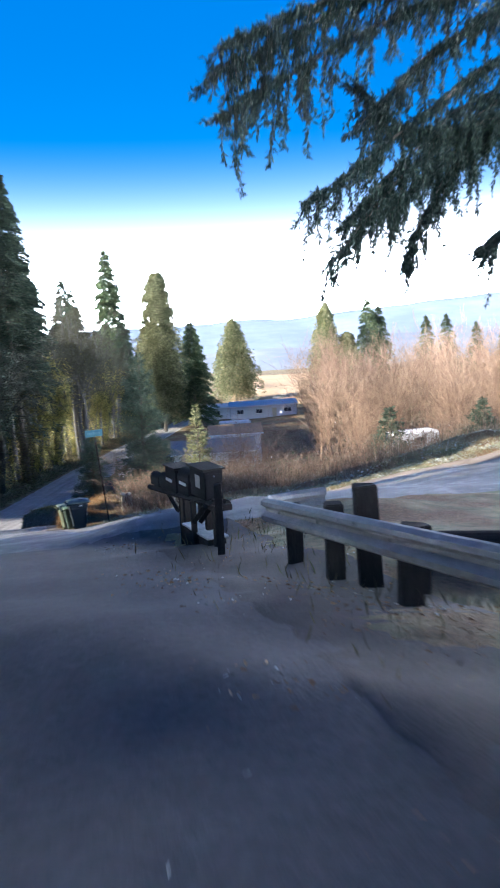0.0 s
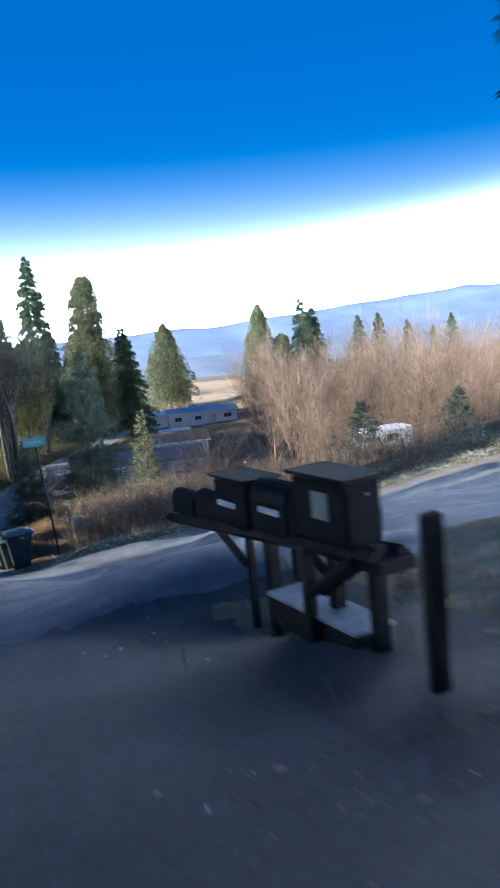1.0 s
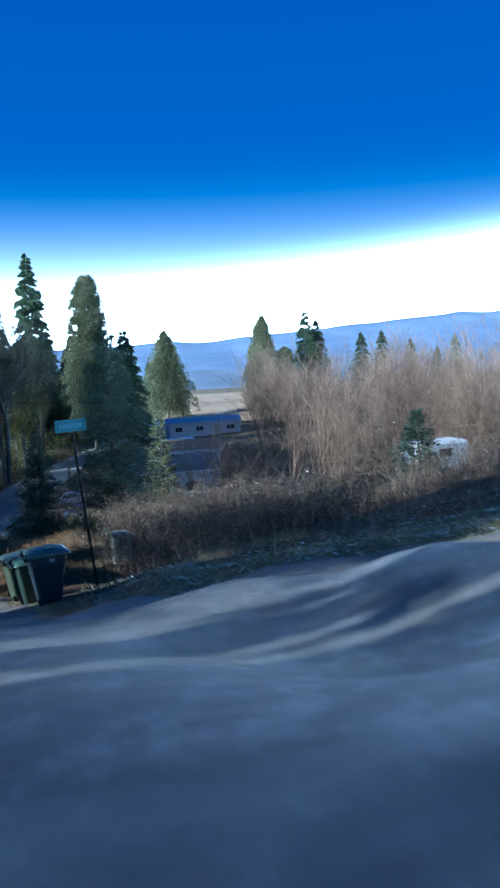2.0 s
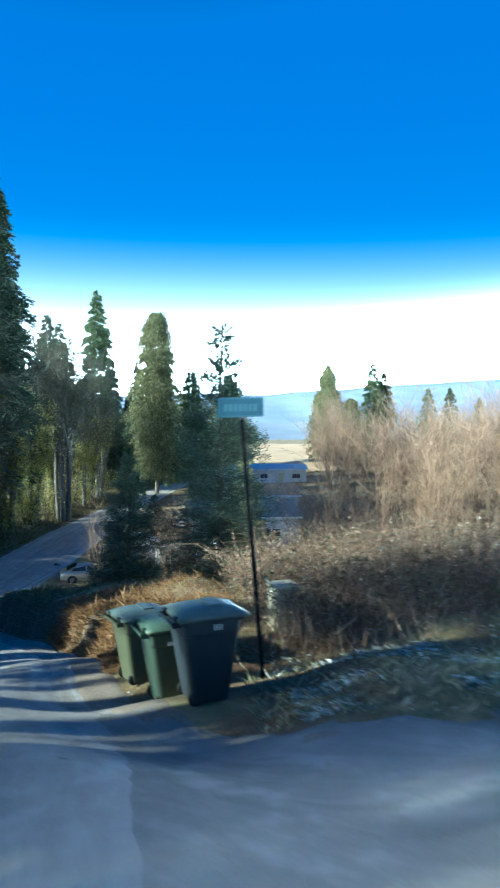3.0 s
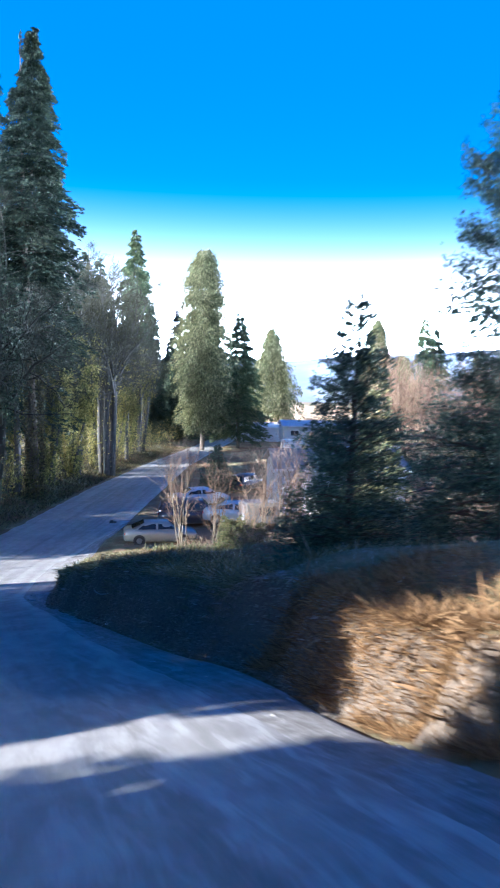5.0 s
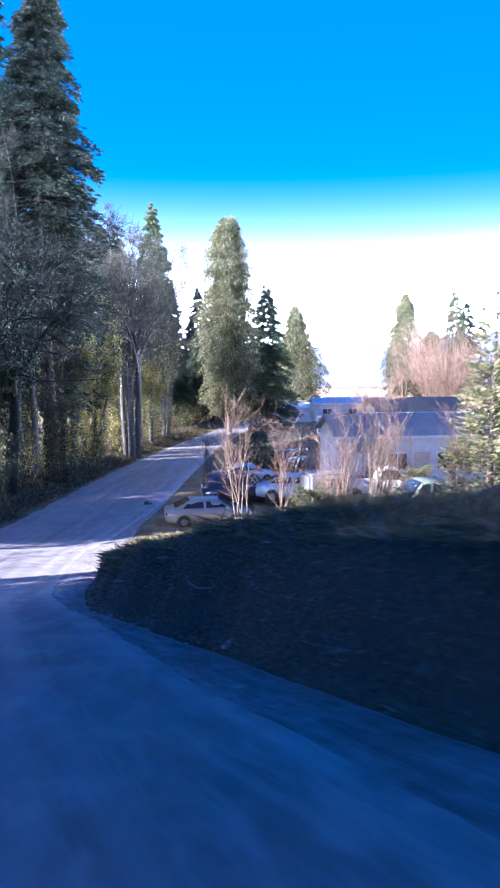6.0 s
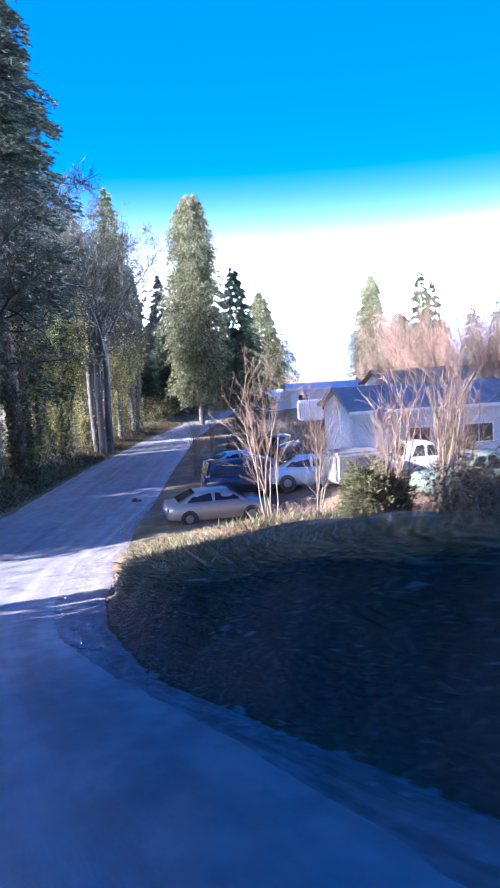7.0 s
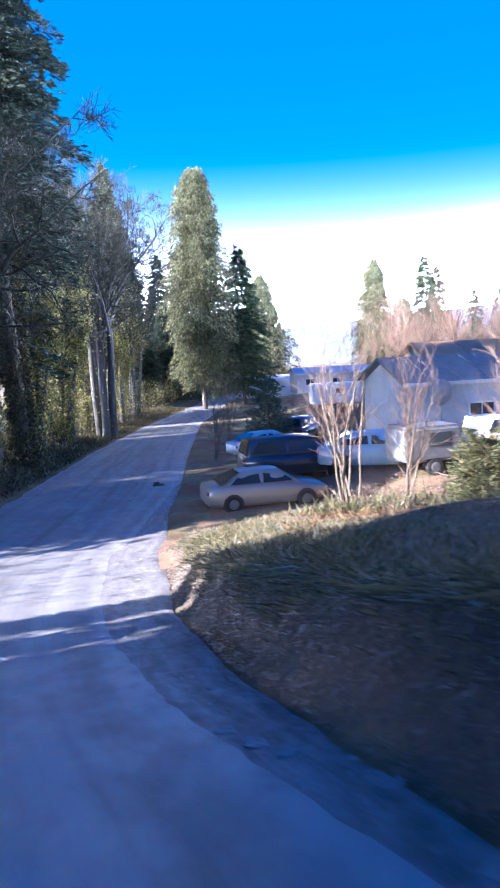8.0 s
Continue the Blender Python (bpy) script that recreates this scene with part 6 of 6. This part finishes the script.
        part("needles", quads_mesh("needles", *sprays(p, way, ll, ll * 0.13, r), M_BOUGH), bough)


bough_fir()


# ---- vehicles ----
def car_body(sections):
    """Lofts half sections (x, [(half width, height), ...]) into a closed shell."""
    def build(bm):
        rows = []
        for x, prof in sections:
            rows.append([bm.verts.new((x, w, z)) for w, z in prof] + [bm.verts.new((x, -w, z)) for w, z in prof[::-1]])
        m = len(rows[0])
        for a, b in zip(rows, rows[1:]):
            for i in range(m):
                bm.faces.new((a[i], a[(i + 1) % m], b[(i + 1) % m], b[i]))
        bm.faces.new(rows[0])
        bm.faces.new(rows[-1][::-1])
    return build


def wheel(parent, x, y, r0=0.31, w=0.2):
    s = 1 if y > 0 else -1
    t = part("tyre", solid("tyre", M_TYRE, lambda bm: rod(bm, (x, y - s * w, r0), (x, y, r0), r0, n=24), 0.03), parent)
    part("rim", solid("rim", M_STEEL, lambda bm: rod(bm, (x, y - s * 0.02, r0), (x, y + s * 0.012, r0), r0 * 0.62, r0 * 0.55, n=16), 0.01), t)


def pane(parent, name, pts, mat=None, thick=0.012):
    """A flat glass piece standing just proud of the body."""
    def build(bm):
        v = [bm.verts.new(p) for p in pts]
        f = bm.faces.new(v)
        bm.normal_update()
        n = f.normal.copy()
        e = bmesh.ops.extrude_face_region(bm, geom=[f])
        for q in e["geom"]:
            if isinstance(q, bmesh.types.BMVert):
                q.co += n * thick
    return part(name, solid(name, mat or M_GLASS, build), parent)


def vehicle(name, label, at, turn, paint, kind="sedan", group="parked vehicles"):
    t = thing(name, label, "car", at, turn, group)
    if kind == "sedan":
        H = 1.42
        low = [(-2.25, 0.35, 0.62, 0.80), (-2.15, 0.28, 0.86, 0.90), (-1.5, 0.22, 0.88, 0.97), (-0.6, 0.2, 0.88, 0.98), (0.6, 0.2, 0.88, 0.96), (1.3, 0.22, 0.88, 0.88), (2.05, 0.26, 0.84, 0.76), (2.25, 0.35, 0.65, 0.62)]
        cab = [(-1.75, 0.62, 0.97), (-0.95, 0.58, H - 0.03), (0.1, 0.58, H), (0.45, 0.58, H - 0.02), (1.25, 0.64, 0.93)]
        wx, wr = (-1.32, 1.36), 0.31
    elif kind == "suv":
        H = 1.75
        low = [(-2.3, 0.45, 0.75, 0.95), (-2.25, 0.38, 0.9, 1.08), (-0.6, 0.3, 0.92, 1.1), (0.8, 0.3, 0.92, 1.08), (1.2, 0.3, 0.92, 1.05), (2.1, 0.34, 0.88, 0.98), (2.3, 0.45, 0.7, 0.8)]
        cab = [(-2.22, 0.72, 1.08), (-2.0, 0.68, H - 0.04), (0.0, 0.68, H), (0.5, 0.68, H - 0.03), (1.2, 0.74, 1.07)]
        wx, wr = (-1.4, 1.4), 0.37
    else:
        H = 1.78
        low = [(-2.7, 0.5, 0.85, 1.1), (-2.65, 0.42, 0.93, 1.16), (-0.7, 0.36, 0.95, 1.16), (-0.2, 0.36, 0.95, 1.14), (1.2, 0.36, 0.95, 1.1), (2.4, 0.4, 0.92, 1.02), (2.6, 0.5, 0.75, 0.85)]
        cab = [(-0.72, 0.78, 1.14), (-0.6, 0.7, H - 0.04), (0.2, 0.7, H), (0.55, 0.7, H - 0.03), (1.2, 0.76, 1.1)]
        wx, wr = (-1.75, 1.65), 0.39
    sect = [(x, [(w * 0.9, z0), (w, z0 + 0.12), (w, (z0 + z1) / 2 + 0.08), (w * 0.94, z1), (0.001, z1 + 0.02)]) for x, z0, w, z1 in low]
    body = part("body", solid("body", paint, car_body(sect), 0, 1, True), t)
    cs = []
    for x, w, z in cab:
        zb = np.interp(x, [q[0] for q in low], [q[3] for q in low]) - 0.05
        wb = np.interp(x, [q[0] for q in low], [q[2] for q in low]) * 0.92
        cs.append((x, [(wb, zb), (wb, zb + 0.02), ((wb + w) / 2 + 0.02, (zb + z) / 2), (w, max(zb + 0.03, z - 0.03)), (0.001, z + 0.015)]))
    part("cabin", solid("cabin", paint, car_body(cs), 0, 1, True), t)
    # side glass, with a pillar between
    for s in (-1, 1):
        xa, xb = cab[0][0] + (0.35 if kind == "sedan" else 0.22), cab[-1][0] - 0.35
        xm = (xa + xb) / 2
        for u0, u1 in ((xa, xm - 0.05), (xm + 0.05, xb)):
            lo = [(u, s * 0.83 * (1 if kind == "sedan" else 1.03), 1.0 if kind == "sedan" else 1.18) for u in (u0, u1)]
            top_a = np.interp(u0 + (0.28 if u0 == xa else 0.03), [c[0] for c in cab], [c[2] for c in cab]) - 0.1
            top_b = np.interp(u1 - (0.28 if u1 == xb else 0.03), [c[0] for c in cab], [c[2] for c in cab]) - 0.1
            hi = [(u1 - (0.28 if u1 == xb else 0.03), s * (cab[2][1] + 0.055), top_b), (u0 + (0.28 if u0 == xa else 0.03), s * (cab[2][1] + 0.055), top_a)]
            ring = lo + hi
            pane(t, "side_window", ring if s < 0 else ring[::-1])
        pane(t, "mirror", [(cab[-1][0] - 0.45, s * 0.9, 1.0 + H - 1.42), (cab[-1][0] - 0.35, s * 0.9, 1.0 + H - 1.42), (cab[-1][0] - 0.35, s * 1.0, 1.1 + H - 1.42), (cab[-1][0] - 0.45, s * 1.0, 1.1 + H - 1.42)], paint, 0.06)
        part("tail_lamp", solid("tail_lamp", M_RED, lambda bm: box(bm, (0.10, 0.26, 0.15), (low[1][0] - 0.02, s * 0.68, low[1][3] - 0.16)), 0.02), t)
        part("head_lamp", solid("head_lamp", M_LAMP, lambda bm: box(bm, (0.12, 0.3, 0.13), (low[-2][0] + 0.06, s * 0.6, low[-2][3] - 0.13)), 0.03), t)
        for x in wx:
            wheel(t, x, s * 0.9)
            part("wheel_arch", solid("wheel_arch", M_BLACK, lambda bm: rod(bm, (x, s * 0.6, wr), (x, s * (0.895 if kind == "sedan" else 0.945), wr), wr + 0.06, n=24)), t)
    z1, w1 = cab[-1], cab[-2]
    pane(t, "windscreen", [(z1[0] - 0.02, -z1[1] * 1.1, z1[2] + 0.03), (z1[0] - 0.02, z1[1] * 1.1, z1[2] + 0.03), (w1[0] + 0.05, w1[1] * 0.93, w1[2] - 0.01), (w1[0] + 0.05, -w1[1] * 0.93, w1[2] - 0.01)], None, 0.02)
    z1, w1 = cab[0], cab[1]
    pane(t, "rear_window", [(z1[0], z1[1], z1[2] + 0.06), (z1[0], -z1[1], z1[2] + 0.06), (w1[0] - 0.05, -w1[1] * 0.9, w1[2] - 0.02), (w1[0] - 0.05, w1[1] * 0.9, w1[2] - 0.02)], None, 0.02)
    if kind == "pickup":
        part("bed_liner", solid("bed_liner", M_BLACK, lambda bm: box(bm, (1.75, 1.5, 0.03), (-1.65, 0, 1.19)), 0.004), t)
        for s in (-1, 1):
            part("bed_side", solid("bed_side", paint, lambda bm: box(bm, (1.9, 0.08, 0.14), (-1.65, s * 0.85, 1.22)), 0.015), t)
        part("tailgate", solid("tailgate", paint, lambda bm: box(bm, (0.07, 1.6, 0.14), (-2.6, 0, 1.22)), 0.015), t)
    return t


sedan = vehicle("sedan", "silver sedan parked on the dirt beside the road", spot(-12.75, 69.3), 8, M_SILVER)
sedan.matrix_basis = sedan.matrix_basis @ Matrix.Translation((0, 0, -0.05)) @ Matrix.Diagonal((0.94, 0.96, 0.93, 1))
vehicle("suv", "dark blue off-road car parked behind the sedan", spot(-10.9, 73.4), 6, M_DARKPAINT, "suv")
vehicle("hatchback", "pale blue old car among the shrubs", spot(-8.0, 72.2), -12, M_BLUEPAINT)
vehicle("pickup", "white pickup truck parked before the house", spot(-3.7, 71.6), 5, M_WHITE, "pickup")
vehicle("pickup", "faded green pickup half hidden by weeds", spot(-2.6, 67.0), 190, M_GREENPAINT, "pickup")
vehicle("sedan", "white sedan parked in the lot", spot(-10.6, 86), 20, M_WHITE)
vehicle("suv", "dark car parked near the far mobile home", spot(-6.5, 98), 60, M_DARKPAINT, "suv")


def cargo_trailer(label, at, turn, mat, l=3.4, w=1.9, h=1.7):
    t = thing("trailer", label, "trailer", at, turn, "lot trailers")
    part("box_body", solid("box_body", mat, lambda bm: box(bm, (l, w, h), (0, 0, 0.5 + h / 2)), 0.12, 3), t)
    part("end_panel", solid("end_panel", M_DISH, lambda bm: box(bm, (0.03, w * 0.4, h * 0.8), (-l / 2 - 0.01, -w * 0.2, 0.5 + h / 2)), 0.01), t)
    part("drawbar", solid("drawbar", M_STEEL, lambda bm: box(bm, (1.1, 0.1, 0.1), (l / 2 + 0.5, 0, 0.45)), 0.01), t)
    part("window", solid("window", M_WINDOW, lambda bm: box(bm, (0.9, 0.02, 0.5), (0.2, -w / 2 - 0.008, 0.5 + h * 0.62)), 0.005), t)
    for s in (-1, 1):
        wheel(t, 0.0, s * (w / 2 + 0.02), 0.32, 0.2)
    return t


cargo_trailer("dull grey metal cargo trailer standing in the lot", spot(-6.9, 69.9), 12, M_STEEL, 2.2, 1.7, 1.25)
cargo_trailer("white travel trailer behind the alder stems", spot(15.5, 53.3), 12, M_WHITE, 4.0, 2.0, 1.8)
cargo_trailer("white camper trailer beside the mobile home", spot(2.3, 127), 5, M_WHITE, 5.5, 2.3, 2.3)


# ---- houses below the road ----
def house(name, label, at, turn, l, w, h, rise, wall, roof, windows=(), doors=(), eave=0.35, skirt=True):
    t = thing(name, label, "house", at, turn, "houses in the lot")
    th = 0.15
    def walls(bm):
        for s, a in (((l, th, h), (0, -w / 2 + th / 2, h / 2)), ((l, th, h), (0, w / 2 - th / 2, h / 2)), ((th, w - 2 * th, h), (-l / 2 + th / 2, 0, h / 2)), ((th, w - 2 * th, h), (l / 2 - th / 2, 0, h / 2))):
            box(bm, s, a)
    part("wall", solid("wall", wall, walls), t)

    def gable(bm, s):
        out = s * (l / 2 - 0.004)
        pts = ((-w / 2, h), (w / 2, h), (0, h + rise))
        a, b = ([bm.verts.new((q, yy, zz)) for yy, zz in pts] for q in (out, out - s * th))
        bm.faces.new(a)
        bm.faces.new(b[::-1])
        for i in range(3):
            bm.faces.new((a[i], b[i], b[(i + 1) % 3], a[(i + 1) % 3]))
    for s in (-1, 1):
        part("gable", solid("gable", wall, lambda bm: gable(bm, s)), t)
    # siding boards on the long face
    n = int(h / 0.22)
    for i in range(n):
        part("siding_board", solid("siding_board", wall, lambda bm: box(bm, (l + 0.02, 0.025, 0.19), (0, -w / 2 - 0.012, 0.14 + i * 0.22)), 0.004, 1), t)
    def top(bm):
        a = [bm.verts.new(p) for p in ((-l / 2 - eave, -w / 2 - eave, h), (l / 2 + eave, -w / 2 - eave, h), (l / 2 + eave, 0, h + rise), (-l / 2 - eave, 0, h + rise), (l / 2 + eave, w / 2 + eave, h), (-l / 2 - eave, w / 2 + eave, h))]
        b = [bm.verts.new(v.co + Vector((0, 0, 0.14))) for v in a]
        for q in ((0, 1, 2, 3), (3, 2, 4, 5)):
            bm.faces.new([a[i] for i in q][::-1])
            bm.faces.new([b[i] for i in q])
        for i, j in ((0, 1), (1, 2), (2, 4), (4, 5), (5, 3), (3, 0)):
            bm.faces.new((a[i], a[j], b[j], b[i]))
    rf = part("roof", solid("roof", roof, top), t)
    k = int(l / 1.2)
    for i in range(k + 1):
        x = -l / 2 - eave + 0.05 + (l + 2 * eave - 0.1) * i / k
        part("roof_seam", solid("roof_seam", roof, lambda bm: rod(bm, (x, -w / 2 - eave, h + 0.15), (x, 0, h + rise + 0.15), 0.025, n=4)), rf)
    part("fascia", solid("fascia", M_WHITE, lambda bm: box(bm, (l + 2 * eave, 0.03, 0.16), (0, -w / 2 - eave - 0.018, h + 0.06)), 0.004), t)
    for x, z, ww, hh in windows:
        wd = part("window", solid("window", M_WINDOW, lambda bm: box(bm, (ww, 0.03, hh), (x, -w / 2 - 0.03, z))), t)
        def frame_bars(bm):
            for s, a in (((ww + 0.14, 0.05, 0.07), (x, -w / 2 - 0.04, z + hh / 2)), ((ww + 0.14, 0.05, 0.07), (x, -w / 2 - 0.04, z - hh / 2)), ((0.07, 0.05, hh), (x - ww / 2, -w / 2 - 0.04, z)), ((0.07, 0.05, hh), (x + ww / 2, -w / 2 - 0.04, z)), ((0.04, 0.05, hh), (x, -w / 2 - 0.04, z))):
                box(bm, s, a)
        part("window_frame", solid("window_frame", M_WHITE, frame_bars), wd)
    for x, ww, hh in doors:
        dd = part("door", solid("door", M_TAN, lambda bm: box(bm, (ww, 0.05, hh), (x, -w / 2 - 0.03, hh / 2)), 0.01), t)
        part("handle", solid("handle", M_STEEL, lambda bm: rod(bm, (x + ww * 0.35, -w / 2 - 0.1, 1.0), (x + ww * 0.35, -w / 2 - 0.05, 1.0), 0.03)), dd)
    return t


house("mobile_home", "long pale mobile home with a blue-grey metal roof", spot(8.7, 153.5), 2, 13.8, 6.0, 2.6, 0.8, M_WALL, M_ROOF, ((-5, 1.5, 1.4, 0.9), (-1, 1.5, 1.4, 0.9), (5, 1.5, 1.6, 0.9)), ((2.2, 0.95, 2.05),))
house("mobile_home", "second pale mobile home standing further back", spot(1.5, 166), 6, 14, 5, 2.6, 0.7, M_WALL, M_ROOF, ((-3, 1.5, 1.4, 0.9), (3, 1.5, 1.4, 0.9)))
hz = spot(-0.9, 80.2)
house("house", "low house with white siding and a dark shingle roof", hz, 3, 9.0, 6.4, 2.9, 1.1, M_WALL, M_DARKROOF, ((-1.0, 1.5, 1.2, 1.0), (2.2, 1.5, 1.6, 1.0)), ((0.5, 0.95, 2.05),))
house("shed", "outbuilding with a rusty brown metal roof behind the house", spot(1.8, 88), 3, 6, 5, 3.9, 0.9, M_WALL, M_RUST, ((0, 1.7, 1.0, 0.9),))
dish = thing("satellite_dish", "round grey satellite dish on a pole before the house", "dish", spot(-3.9, 76.2), 200)
part("pole", solid("pole", M_STEEL, lambda bm: rod(bm, (0, 0, -0.2), (0, 0, 2.5), 0.04, n=10)), dish)


def bowl(bm):
    n, rings = 28, 6
    prev = None
    for k in range(rings + 1):
        rr = 0.6 * k / rings
        ring = [bm.verts.new((rr * math.cos(2 * math.pi * i / n), 0.12 - 0.35 * rr * rr, 2.6 + rr * math.sin(2 * math.pi * i / n))) for i in range(n)] if k else [bm.verts.new((0, 0.12, 2.6))]
        if prev:
            for i in range(n):
                if len(prev) == 1:
                    bm.faces.new((prev[0], ring[i], ring[(i + 1) % n]))
                else:
                    bm.faces.new((prev[i], ring[i], ring[(i + 1) % n], prev[(i + 1) % n]))
        prev = ring
    e = bmesh.ops.extrude_face_region(bm, geom=bm.faces[:])
    for v in e["geom"]:
        if isinstance(v, bmesh.types.BMVert):
            v.co.y += 0.015


part("reflector", solid("reflector", M_DISH, bowl, 0, 1, True), dish)
part("feed_arm", solid("feed_arm", M_STEEL, lambda bm: rod(bm, (0, 0.1, 2.1), (0, -0.5, 2.5), 0.02)), dish)

# dark chunk lying on the road
ch = thing("bark_chunk", "dark chunk of bark lying on the road", "debris", spot(-16.55, 77.2), 10)
part("chunk", solid("chunk", M_BARK, lambda bm: (box(bm, (0.5, 0.22, 0.12), (0, 0, 0.06)), box(bm, (0.24, 0.18, 0.12), (-0.08, 0.01, 0.15))), 0.03, 2), ch)

# litter by the bank
for label, x, y, up, w in (("crumpled white plastic bag on the shoulder", -11.72, 40.6, 0.0, 0.15), ("white paper scrap caught on the bank", -11.3, 43.0, 0.0, 0.08)):
    bag = thing("paper_scrap", label, "litter", spot(x, y), 40 * x, "roadside litter")

    def crumple(bm):
        bmesh.ops.create_icosphere(bm, subdivisions=2, radius=1.0)
        for v in bm.verts:
            k = 0.75 + 0.25 * math.sin(5 * v.co.x + 3 * v.co.z) * math.cos(4 * v.co.y - 2 * v.co.x)
            v.co = Vector((v.co.x * w * k, v.co.y * w * 0.5 * k, w * 0.1 + v.co.z * w * 0.16 * k))
    part("scrap", solid("scrap", M_WHITE, crumple), bag)

# bent pale branch lying on the bank's face
br = thing("fallen_branch", "bent pale dead branch lying on the earth bank", "branch", (-11.97, 41.6, ground_at(-11.97, 41.6) + 0.06), 0)


def bent(bm):
    pts = [Vector((0.22 * math.cos(a), -0.10 * math.cos(a), 0.16 * math.sin(a) + 0.05 * a)) for a in (3.2, 3.7, 4.3, 5.0, 5.7, 6.3)]
    for k in range(5):
        rod(bm, pts[k], pts[k + 1], 0.016 - 0.002 * k, 0.014 - 0.002 * k, 7)


part("bough", solid("bough", M_FROSTLID, bent, 0.0), br)
